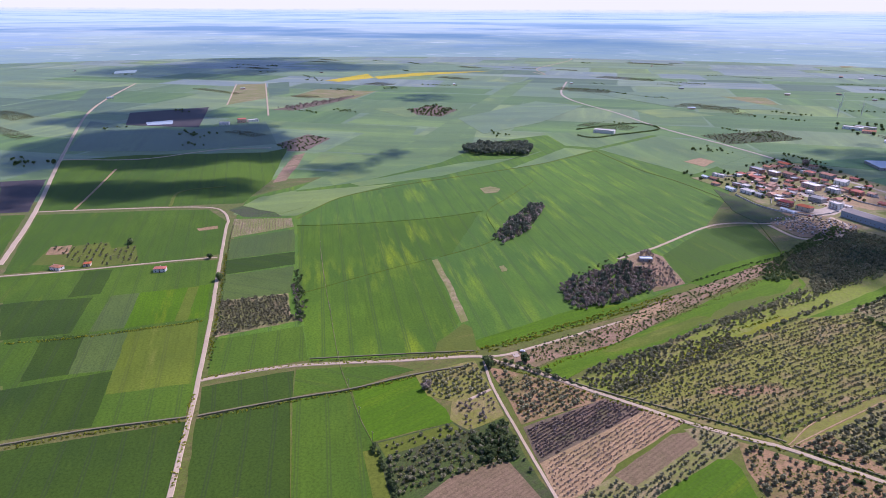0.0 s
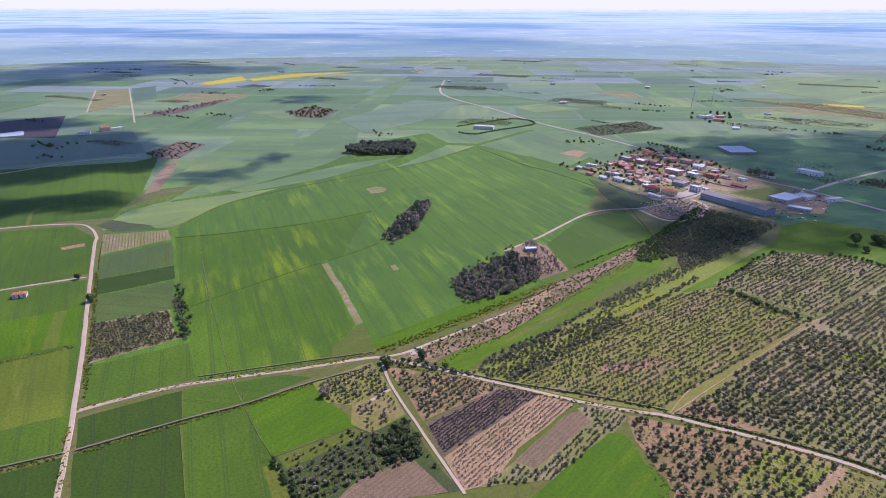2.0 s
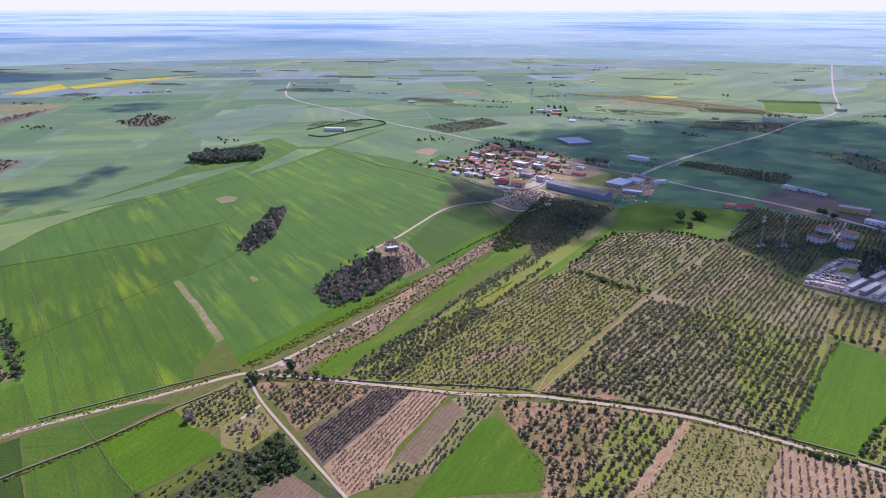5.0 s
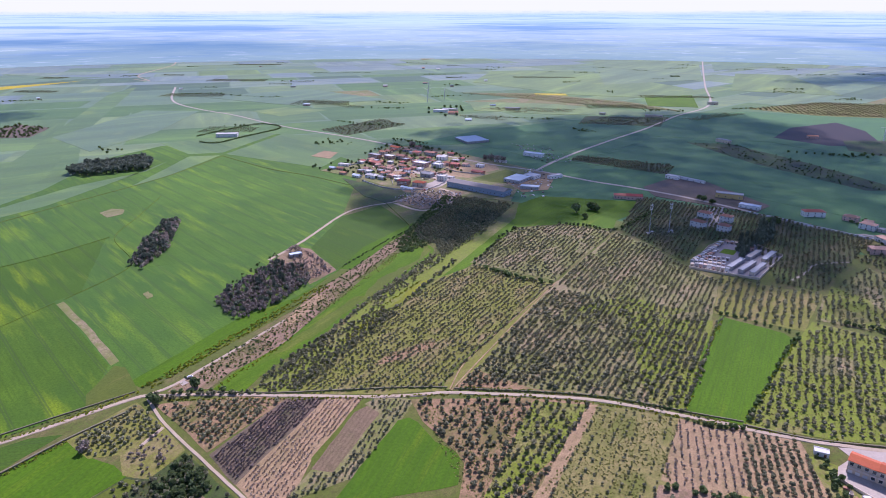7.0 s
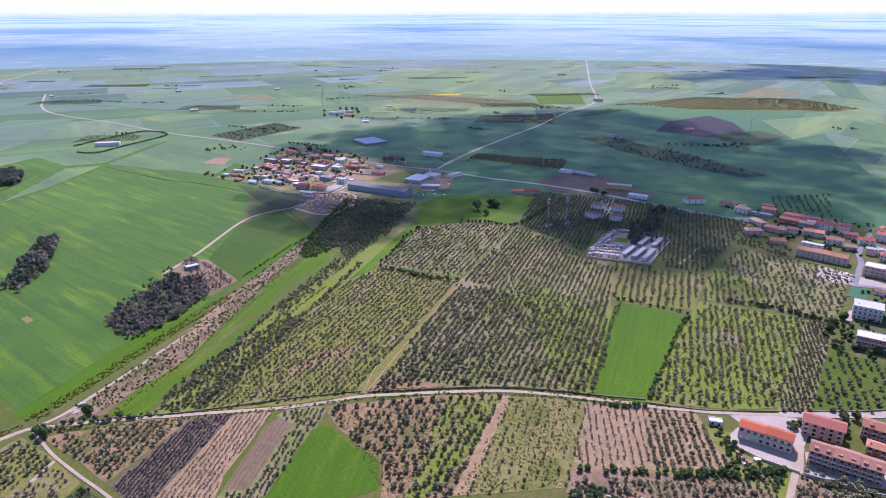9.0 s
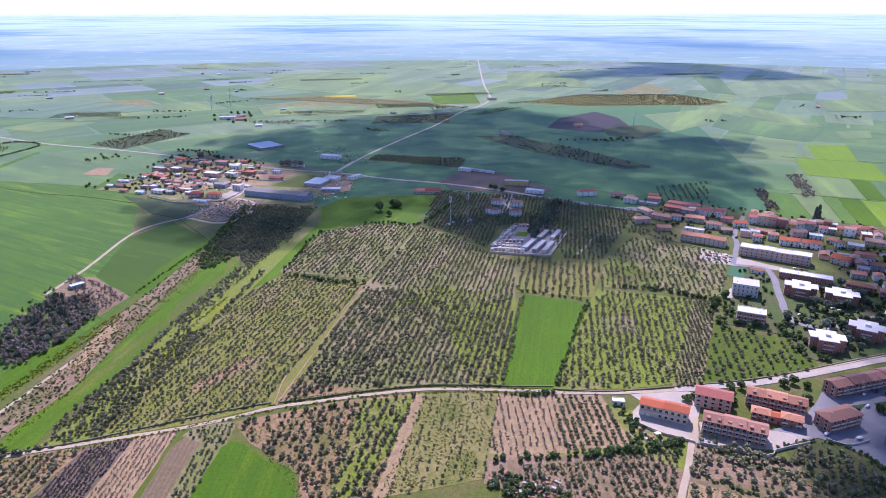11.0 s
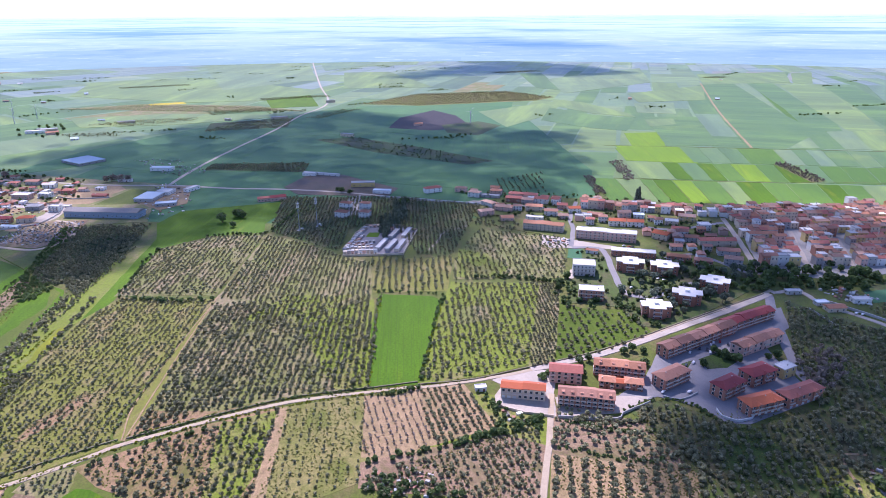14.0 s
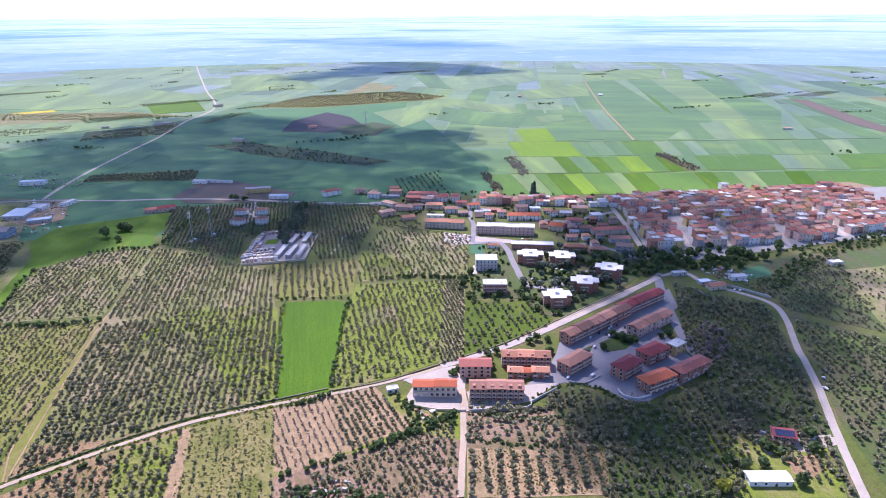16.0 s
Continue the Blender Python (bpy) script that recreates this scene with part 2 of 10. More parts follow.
SOILS = {  # two soils, grass colour, share of grass, furrows, gap
    "margin": ((0.22, 0.175, 0.075), (0.16, 0.15, 0.045), (0.11, 0.155, 0.02), 0.72, 0.0, 6.0),
    "soil": ((0.235, 0.165, 0.1), (0.285, 0.2, 0.12), (0.12, 0.13, 0.04), 0.12, 0.45, 3.0),
    "soil_dark": ((0.056, 0.045, 0.05), (0.078, 0.06, 0.062), None, 0, 0.4, 4.0),
    "soil_purple": ((0.19, 0.135, 0.1), (0.24, 0.17, 0.125), (0.1, 0.11, 0.045), 0.35, 0.4, 3.0),
    "soil_tan": ((0.47, 0.325, 0.18), (0.39, 0.265, 0.15), (0.125, 0.145, 0.03), 0.22, 0.25, 5.0),
    "soil_red": ((0.4, 0.255, 0.14), (0.335, 0.215, 0.115), (0.115, 0.14, 0.026), 0.45, 0.15, 6.0),
    "scrub": ((0.3, 0.195, 0.125), (0.39, 0.265, 0.17), (0.15, 0.15, 0.045), 0.45, 0.0, 6.0),
    "grass_grove": ((0.34, 0.26, 0.13), (0.25, 0.215, 0.07), (0.2, 0.23, 0.028), 0.72, 0.15, 6.0),
    "grass_lush": ((0.32, 0.265, 0.12), (0.23, 0.235, 0.055), (0.19, 0.265, 0.016), 0.82, 0.15, 6.5),
    "grass_dull": ((0.4, 0.305, 0.19), (0.28, 0.24, 0.115), (0.18, 0.22, 0.042), 0.68, 0.2, 6.5),
    "stony": ((0.34, 0.28, 0.115), (0.255, 0.24, 0.068), (0.14, 0.175, 0.026), 0.5, 0.2, 6.5),
    # dark floors: shade of dense and clouded groves is partly in these colours
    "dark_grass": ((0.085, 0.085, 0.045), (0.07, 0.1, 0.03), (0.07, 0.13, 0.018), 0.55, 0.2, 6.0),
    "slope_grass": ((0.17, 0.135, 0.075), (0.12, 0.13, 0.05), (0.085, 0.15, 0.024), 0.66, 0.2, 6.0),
    "dirt": ((0.43, 0.34, 0.24), (0.5, 0.4, 0.29), (0.38, 0.32, 0.2), 0.02, 0, 5.0),
    "gravel": ((0.5, 0.43, 0.365), (0.42, 0.36, 0.3), (0.22, 0.21, 0.14), 0.2, 0, 5.0),
    "asphalt": ((0.234, 0.224, 0.233), (0.29, 0.272, 0.274), None, 0, 0, 5.0),
    "paving": ((0.36, 0.34, 0.31), (0.29, 0.28, 0.265), None, 0, 0, 5.0),
}


def cover(key, angle=0):
    """The ground cover of that kind, with its rows turned by angle degrees."""
    angle = round(angle / 6) * 6 % 180
    if (key, angle) not in M:
        if key in CROPS:
            c1, c2, c3, st, tram, gap, patch, sh = CROPS[key]
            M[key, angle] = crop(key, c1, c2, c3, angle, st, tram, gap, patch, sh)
        else:
            c1, c2, gr, am, rows, gap = SOILS[key]
            # the 0.12 lays the same imitated haze over soils and paving
            M[key, angle] = earth(key, c1, c2, gr, am, angle, rows, gap, haze_sheen=0.12, wear=0.25 if key in ("dirt", "gravel", "asphalt", "paving") else 1.0)
    return M[key, angle]


M["water"] = mat("pond_water", 0.12, 0.5)
finish(M["water"], (0.32, 0.38, 0.42))
M["court"] = mat("court_surface", 0.9, 0.2)
finish(M["court"], (0.06, 0.16, 0.08))
M["olive"] = leafy("olive_leaves", (0.16, 0.162, 0.078), (0.4, 0.395, 0.23), 0.4)
M["green_leaf"] = leafy("green_leaves", (0.075, 0.12, 0.036), (0.16, 0.225, 0.07), 0.4)
M["dark_leaf"] = leafy("conifer_needles", (0.1, 0.13, 0.08), (0.2, 0.235, 0.16), 0.35)
M["bare"] = leafy("bare_twigs", (0.21, 0.175, 0.14), (0.33, 0.275, 0.225), 0.3)
M["vine_pale"] = leafy("pale_vine_stems", (0.3, 0.225, 0.165), (0.46, 0.36, 0.27), 0.3)
M["vine_dark"] = leafy("dark_vine_stems", (0.17, 0.135, 0.115), (0.29, 0.23, 0.2), 0.3)
M["tuft"] = leafy("grass_tufts", (0.15, 0.18, 0.035), (0.4, 0.38, 0.13), 0.4)
M["weed"] = leafy("flowering_weeds", (0.17, 0.24, 0.02), (0.44, 0.44, 0.03), 0.4)
M["gold_leaf"] = leafy("yellow_green_leaves", (0.24, 0.25, 0.03), (0.42, 0.4, 0.05), 0.4)
M["bark"] = plaster("bark", (0.12, 0.095, 0.075), 0.4)
M["stone"] = plaster("dark_stone", (0.2, 0.18, 0.11), 0.5, scale=0.9)

# ---- building materials ----
M["wall_cream"] = plaster("cream_plaster", (0.68, 0.56, 0.42), 0.3, vary=0.2)
M["wall_white"] = plaster("white_plaster", (0.78, 0.76, 0.72), 0.25, vary=0.15)
M["wall_pink"] = plaster("pink_plaster", (0.66, 0.43, 0.35), 0.3, vary=0.2)
M["wall_yellow"] = plaster("yellow_plaster", (0.65, 0.48, 0.2), 0.3, vary=0.15)
M["wall_brick"] = plaster("brick_wall", (0.42, 0.2, 0.135), 0.3, vary=0.15)
M["wall_grey"] = plaster("grey_plaster", (0.42, 0.4, 0.38), 0.35, vary=0.2)
M["wall_blue"] = plaster("blue_grey_panels", (0.28, 0.35, 0.42), 0.35)
M["tile_orange"] = plaster("orange_tiles", (0.48, 0.215, 0.125), 0.5, vary=0.25)
M["tile_red"] = plaster("red_tiles", (0.5, 0.13, 0.055), 0.3, vary=0.15)
M["tile_brown"] = plaster("brown_tiles", (0.36, 0.175, 0.12), 0.5, vary=0.25)
M["tile_dark"] = plaster("dark_red_tiles", (0.32, 0.065, 0.06), 0.35, vary=0.15)
M["tile_pink"] = plaster("pink_red_tiles", (0.44, 0.15, 0.11), 0.45, vary=0.2)
M["tile_old"] = plaster("weathered_tiles", (0.48, 0.29, 0.21), 0.6, vary=0.3)
M["roof_flat"] = plaster("pale_flat_roof", (0.66, 0.64, 0.61), 0.3, vary=0.15)
M["roof_grey"] = plaster("grey_roof", (0.4, 0.41, 0.42), 0.35, vary=0.2)
M["roof_sheet"] = plaster("pale_blue_sheet_roof", (0.58, 0.66, 0.72), 0.25, 0.8)
M["roof_brown"] = plaster("brownish_fibre_roof", (0.27, 0.25, 0.24), 0.4)
M["concrete"] = plaster("concrete", (0.48, 0.46, 0.43), 0.4)
M["metal"] = plaster("galvanised_steel", (0.5, 0.51, 0.53), 0.2, 0.45)
M["wood"] = plaster("grey_wood", (0.22, 0.18, 0.14), 0.4)
M["solar"] = mat("solar_panel", 0.15, 0.6)
finish(M["solar"], (0.035, 0.05, 0.1))
M["glass"] = mat("window_glass", 0.08, 0.6)
finish(M["glass"], (0.04, 0.05, 0.06))
M["shutter"] = plaster("brown_shutter", (0.16, 0.09, 0.06), 0.3)
M["frame_white"] = plaster("white_frame", (0.7, 0.69, 0.66), 0.2)
M["balcony"] = plaster("balcony_front", (0.62, 0.54, 0.47), 0.3)
M["car_white"] = plaster("white_car_paint", (0.75, 0.75, 0.76), 0.05, 0.25, spec=0.6)
M["car_dark"] = plaster("dark_car_paint", (0.06, 0.065, 0.08), 0.05, 0.25, spec=0.6)
M["car_red"] = plaster("red_car_paint", (0.4, 0.04, 0.03), 0.05, 0.25, spec=0.6)
M["tyre"] = plaster("tyre_rubber", (0.03, 0.03, 0.03), 0.2)


# ---- building blocks ----
def np_mesh(name, verts, faces, material=None, smooth=False):
    me = bpy.data.meshes.new(name)
    me.from_pydata([tuple(v) for v in verts], [], [tuple(f) for f in faces])
    if material is not None:
        for mm in (material if isinstance(material, list) else [material]):
            me.materials.append(mm)
    if smooth:
        me.polygons.foreach_set("use_smooth", [True] * len(me.polygons))
    me.update()
    return me


def quads_mesh(name, V, F, material):
    """A mesh from numpy arrays, with faces of k corners each."""
    me = bpy.data.meshes.new(name)
    k = F.shape[1]
    me.vertices.add(len(V))
    me.vertices.foreach_set("co", np.ascontiguousarray(V, dtype=np.float32).ravel())
    me.loops.add(F.size)
    me.loops.foreach_set("vertex_index", np.ascontiguousarray(F, dtype=np.int32).ravel())
    me.polygons.add(len(F))
    me.polygons.foreach_set("loop_start", np.arange(0, F.size, k, dtype=np.int32))
    me.polygons.foreach_set("loop_total", np.full(len(F), k, dtype=np.int32))
    me.materials.append(material)
    me.update(calc_edges=True)
    return me


def area2(poly):
    return sum(a[0] * b[1] - b[0] * a[1] for a, b in zip(poly, poly[1:] + poly[:1]))


def slab(name, poly, z0, z1, material, label="", category="", kind="structure"):
    """A flat piece of ground with a top at z1 and sides down to z0."""
    poly = list(poly)
    if area2(poly) < 0:
        poly.reverse()
    n = len(poly)
    verts = [(x, y, z1) for x, y in poly] + [(x, y, z0) for x, y in poly]
    faces = [tuple(range(n))] + [(i, n + i, n + (i + 1) % n, (i + 1) % n) for i in range(n)]
    ob = new(name, np_mesh(name, verts, faces, material))
    return tagged(ob, label, category, "", kind)


LAYER = [0.07]
ROADS = [0.44]
STREETS = []


def rough_edge(poly, step=12.0, amp=1.0):
    """More corners along each side, slightly off the line, as hand-worked field edges have them."""
    out = []
    for a, b in zip(poly, poly[1:] + poly[:1]):
        d = math.dist(a, b)
        n = max(1, min(40, int(d / step)))
        for i in range(n):
            s = i / n
            x, y = a[0] + (b[0] - a[0]) * s, a[1] + (b[1] - a[1]) * s
            k = min(amp * (1 + d / 400), 2.5) if i else 0.3
            v = noise.noise_vector(Vector((x * 0.09, y * 0.09, 1.7)))
            out.append((x + v.x * k, y + v.y * k))
    return out


def expand(poly, d):
    """The outline, pushed outwards by d metres."""
    sign = 1 if area2(poly) > 0 else -1
    out = []
    n = len(poly)
    for i in range(n):
        a, b, c = Vector(poly[i - 1]), Vector(poly[i]), Vector(poly[(i + 1) % n])
        u, v = (b - a).normalized(), (c - b).normalized()
        w = Vector((u.y + v.y, -u.x - v.x)) * sign
        if w.length > 0.4:
            b = b + w.normalized() * d
        out.append((b.x, b.y))
    return out


TIGHT = ("grove_floor", "vineyard_floor", "ploughed_field", "clover_field", "fallow_plot", "stony_plot", "grass_field", "wheat_field", "barley_field", "fallow_strip")


def field(name, poly, key, label, category="field", angle=60, low=0.0):
    if low:
        return slab(name, rough_edge(poly), -0.3, low, cover(key, angle), label, category)
    LAYER[0] += 0.0012
    if name in TIGHT and all(math.hypot(*q) < 720 for q in poly):
        poly = expand(poly, 1.6 if name != "wheat_field" else 0.5)
    return slab(name, rough_edge(poly, 3.0, 4.5) if name in ("dry_patch", "bare_patch", "mustard_patch") else rough_edge(poly), -0.3, LAYER[0], M[key] if key in M else cover(key, angle), label, category)


def smooth_line(pts, step=6.0):
    """Catmull-Rom through the points."""
    P = [Vector((*p, 0)) for p in pts]
    P = [P[0] * 2 - P[1]] + P + [P[-1] * 2 - P[-2]]
    out = []
    for i in range(1, len(P) - 2):
        a, b, c, d = P[i - 1], P[i], P[i + 1], P[i + 2]
        n = max(2, int((c - b).length / step))
        for k in range(n):
            t = k / n
            out.append(0.5 * (2 * b + (c - a) * t + (2 * a - 5 * b + 4 * c - d) * t * t + (3 * b - 3 * c + d - a) * t ** 3))
    out.append(P[-2])
    return out


def side_shift(line, off):
    out = []
    for i, p in enumerate(line):
        d = (line[min(i + 1, len(line) - 1)] - line[max(i - 1, 0)]).normalized()
        out.append(p + Vector((-d.y, d.x, 0)) * off)
    return out


def road(name, pts, width, key, label, z=0.0, wobble=0.25, category="road"):
    line = smooth_line(pts)
    ROADS[0] += 0.003
    zt = ROADS[0] + z
    verts, faces = [], []
    n = len(line)
    for i, (p, l, r) in enumerate(zip(line, side_shift(line, width / 2), side_shift(line, -width / 2))):
        w = noise.noise(Vector((p.x * 0.06, p.y * 0.06, 0))) * wobble
        l = p + (l - p) * (1 + w)
        r = p + (r - p) * (1 - w)
        out = (l - r).normalized() * (0.45 if width > 2.0 else 0.3)
        verts += [(l.x + out.x, l.y + out.y, -0.1), (l.x, l.y, zt - 0.03), (p.x, p.y, zt), (r.x, r.y, zt - 0.03), (r.x - out.x, r.y - out.y, -0.1)]
        if i:
            a, b = (i - 1) * 5, i * 5
            faces += [(a + k, a + k + 1, b + k + 1, b + k) for k in range(4)]
    if name in ("street", "country_road"):
        STREETS.extend(Vector((p.x, p.y)) for p in line)
    ob = new(name, np_mesh(name, verts, faces, cover(key)))
    return tagged(ob, label, category, "", "structure")


def inside(p, poly):
    x, y = p
    c = False
    for (x1, y1), (x2, y2) in zip(poly, poly[1:] + poly[:1]):
        if (y1 > y) != (y2 > y) and x < (x2 - x1) * (y - y1) / (y2 - y1) + x1:
            c = not c
    return c


def grid_points(poly, angle, along, across, jitter=0.15, keep=1.0, rnd=None):
    rnd = rnd or random
    ca, sa = math.cos(radians(angle)), math.sin(radians(angle))
    uv = [(x * ca + y * sa, -x * sa + y * ca) for x, y in poly]
    u0, u1 = min(u for u, v in uv), max(u for u, v in uv)
    v0, v1 = min(v for u, v in uv), max(v for u, v in uv)
    out = []
    v = v0 + across * 0.5
    while v < v1:
        u = u0 + along * 0.5
        while u < u1:
            uu, vv = u + rnd.gauss(0, jitter) * along, v + rnd.gauss(0, jitter) * across * 0.6
            x, y = uu * ca - vv * sa, uu * sa + vv * ca
            if rnd.random() < keep and inside((x, y), poly):
                out.append((x, y))
            u += along
        v += across
    return out


# ---- trees ----
def crown_arrays(rs, clumps, size, squash=0.8, leaf=0.3, spread=1.0, cone=False, low=0.35):
    """Leaf clumps (bent quads) on a lumpy crown of radius 1: vertices and quads."""
    lobes = [(rs.uniform(-0.45, 0.45), rs.uniform(-0.45, 0.45), rs.uniform(-0.2, 0.35), rs.uniform(0.45, 0.7)) for _ in range(5)]
    V, F = [], []
    for i in range(clumps):
        if cone:
            h = rs.random() ** 0.8
            a = rs.uniform(0, 2 * math.pi)
            r = (1 - h) * 0.55 * rs.uniform(0.75, 1.1) + 0.04
            p = Vector((r * math.cos(a), r * math.sin(a), h * 3.0 - 0.3))
            nrm = Vector((math.cos(a), math.sin(a), 0.5))
        else:
            lx, ly, lz, lr = lobes[i % 5]
            d = Vector((rs.gauss(0, 1), rs.gauss(0, 1), rs.gauss(0.25, 1))).normalized()
            p = Vector((lx, ly, lz)) * spread + d * lr * rs.uniform(0.75, 1.08)
            p.z *= squash
            nrm = d
        nrm = (nrm + Vector((rs.gauss(0, 0.45), rs.gauss(0, 0.45), rs.gauss(0, 0.45)))).normalized()
        t = nrm.orthogonal().normalized()
        t.rotate(Matrix.Rotation(rs.uniform(0, 6.28), 3, nrm))
        b = nrm.cross(t)
        s = leaf * rs.uniform(0.7, 1.35)
        k = len(V)
        V += [p - t * s - b * s * 0.7, p + t * s * 0.9 - b * s * 0.6, p + t * s + b * s * 0.8 - nrm * s * 0.4, p - t * s * 0.8 + b * s * 0.7 - nrm * s * 0.3]
        F.append((k, k + 1, k + 2, k + 3))
    return np.array([tuple(v) for v in V]) * size, np.array(F)


def trunk_arrays(rs, height, r0, limbs=3, reach=0.5, sides=6):
    """A tapered trunk with limbs."""
    V, F = [], []

    def tube(a, b, ra, rb):
        d = (b - a).normalized()
        t = d.orthogonal().normalized()
        s = d.cross(t)
        k = len(V)
        for c, r in ((a, ra), (b, rb)):
            for i in range(sides):
                an = 2 * math.pi * i / sides
                V.append(c + (t * math.cos(an) + s * math.sin(an)) * r)
        for i in range(sides):
            F.append((k + i, k + (i + 1) % sides, k + sides + (i + 1) % sides, k + sides + i))

    top = Vector((rs.uniform(-0.1, 0.1) * height, rs.uniform(-0.1, 0.1) * height, height * 0.55))
    tube(Vector((0, 0, -0.2)), top, r0, r0 * 0.7)
    for i in range(limbs):
        an = 2 * math.pi * i / limbs + rs.uniform(-0.4, 0.4)
        e = top + Vector((math.cos(an) * reach * height, math.sin(an) * reach * height, height * 0.5))
        tube(top - Vector((0, 0, 0.1)), e, r0 * 0.5, r0 * 0.2)
    return np.array([tuple(v) for v in V]), np.array(F)


TREES = {}


def tree_kind(key, crown_mat, clumps, far_clumps, size, squash, leaf, trunk_h, trunk_r, cone=False, lift=None):
    rs = random.Random(sum(map(ord, key)))
    kinds = []
    for v in range(4):
        cv, cf = crown_arrays(rs, clumps, size, squash, leaf, cone=cone)
        cv[:, 2] += lift if lift is not None else trunk_h + size * squash * 0.35
        tv, tf = trunk_arrays(rs, trunk_h, trunk_r)
        kinds.append((quads_mesh("crown", cv, cf, M[crown_mat]), quads_mesh("trunk", tv, tf, M["bark"])))
    far = []
    for v in range(6):
        cv, cf = crown_arrays(rs, far_clumps, size, squash, leaf * (clumps / far_clumps) ** 0.45, cone=cone)
        cv[:, 2] += lift if lift is not None else trunk_h + size * squash * 0.35
        far.append((cv, cf))
    tv, tf = trunk_arrays(rs, trunk_h, trunk_r, 2, 0.4, 4)
    TREES[key] = (kinds, far, (tv, tf), crown_mat)


tree_kind("olive", "olive", 240, 78, 1.55, 0.85, 0.19, 1.0, 0.2)
tree_kind("broadleaf", "green_leaf", 190, 60, 2.6, 0.95, 0.24, 1.6, 0.25)
tree_kind("conifer", "dark_leaf", 170, 60, 2.6, 1.0, 0.22, 1.2, 0.25, cone=True, lift=1.2)
tree_kind("pine", "dark_leaf", 190, 60, 3.2, 0.75, 0.24, 4.5, 0.3)
tree_kind("bare", "bare", 120, 50, 2.3, 1.05, 0.17, 1.4, 0.2)
tree_kind("shrub", "green_leaf", 90, 26, 1.1, 0.8, 0.28, 0.3, 0.1)
tree_kind("golden", "gold_leaf", 190, 60, 2.6, 0.9, 0.24, 1.4, 0.25)
tree_kind("weed", "weed", 40, 12, 0.8, 0.6, 0.3, 0.2, 0.05)
tree_kind("tuft", "tuft", 20, 8, 0.55, 0.5, 0.34, 0.1, 0.03)
tree_kind("vine", "vine_pale", 60, 14, 0.7, 0.7, 0.2, 0.4, 0.06)
tree_kind("dark_vine", "vine_dark", 60, 14, 0.75, 0.7, 0.24, 0.4, 0.06)


def single_tree(key, name, x, y, scale, label, category, group, rs):
    crown, trunk = TREES[key][0][rs.randrange(4)]
    root = new(name)
    root.matrix_basis = Matrix.Translation((x, y, 0.1)) @ Matrix.Rotation(rs.uniform(0, 6.28), 4, "Z") @ Matrix.Diagonal((scale, scale * rs.uniform(0.85, 1.15), scale * rs.uniform(0.85, 1.1), 1))
    for nm, me in (("trunk", trunk), ("crown", crown)):
        o = new(nm, me)
        o.parent = root
    return tagged(root, label, category, group)


def tree_mass(key, name, pts, scale, label, rs, category="trees", vary=0.38, trunk=True):
    """Many trees as one object."""
    if not pts:
        return None
    kinds, far, (tv, tf), cm = TREES[key]
    VV, FF, TV, TF, k, kt = [], [], [], [], 0, 0
    for x, y in pts:
        cv, cf = far[rs.randrange(6)]
        s = scale * rs.uniform(1 - vary, 1 + vary)
        a = rs.uniform(0, 6.28)
        ca, sa = math.cos(a), math.sin(a)
        R = np.array([[ca, -sa, 0], [sa, ca, 0], [0, 0, 1]])
        VV.append(cv @ R.T * s + (x, y, 0.1))
        FF.append(cf + k)
        k += len(cv)
        if trunk:
            TV.append(tv * s + (x, y, 0.1))
            TF.append(tf + kt)
            kt += len(tv)
    root = new(name, quads_mesh(name, np.vstack(VV), np.vstack(FF), M[cm]))
    tagged(root, label, category, "", "stuff")
    if trunk:
        o = new("trunks", quads_mesh("trunks", np.vstack(TV), np.vstack(TF), M["bark"]))
        o.parent = root
        o["kind"] = "stuff"
    return root


def grove(poly, key, angle, along, across, scale, label, keep=0.95, jitter=0.12, single=False, seed=1, name="olive_grove"):
    rs = random.Random(seed)
    pts = grid_points(expand(poly, 1.0), angle, along, across, jitter, keep, rs)
    if single:
        for x, y in pts:
            single_tree(key, "olive_tree" if key == "olive" else key + "_tree", x, y, scale * rs.uniform(0.75, 1.25), label, "tree", "trees of the near grove", rs)
        return len(pts)
    tree_mass(key, name, pts, scale, label, rs, trunk=key not in ("vine", "dark_vine", "shrub"))
    return len(pts)


# ---- ground and distance ----
R_FAR = 3900.0


def make_ground():
    rings = [0, 100, 250, 500, 850, 1300, 2000, 3000, 4000, 4800]
    n = 96
    verts, faces = [(0, 0, 0)], []
    for r in rings[1:]:
        verts += [(r * math.cos(2 * math.pi * i / n), r * math.sin(2 * math.pi * i / n), 0) for i in range(n)]
    for i in range(n):
        faces.append((0, 1 + i, 1 + (i + 1) % n))
        for k in range(len(rings) - 2):
            a, b = 1 + k * n, 1 + (k + 1) * n
            faces.append((a + i, b + i, b + (i + 1) % n, a + (i + 1) % n))
    return tagged(new("ground", np_mesh("ground", verts, faces, cover("ground", 35))), "flat sheet of young green wheat standing for the rolling plain", "ground", "", "structure")


make_ground()


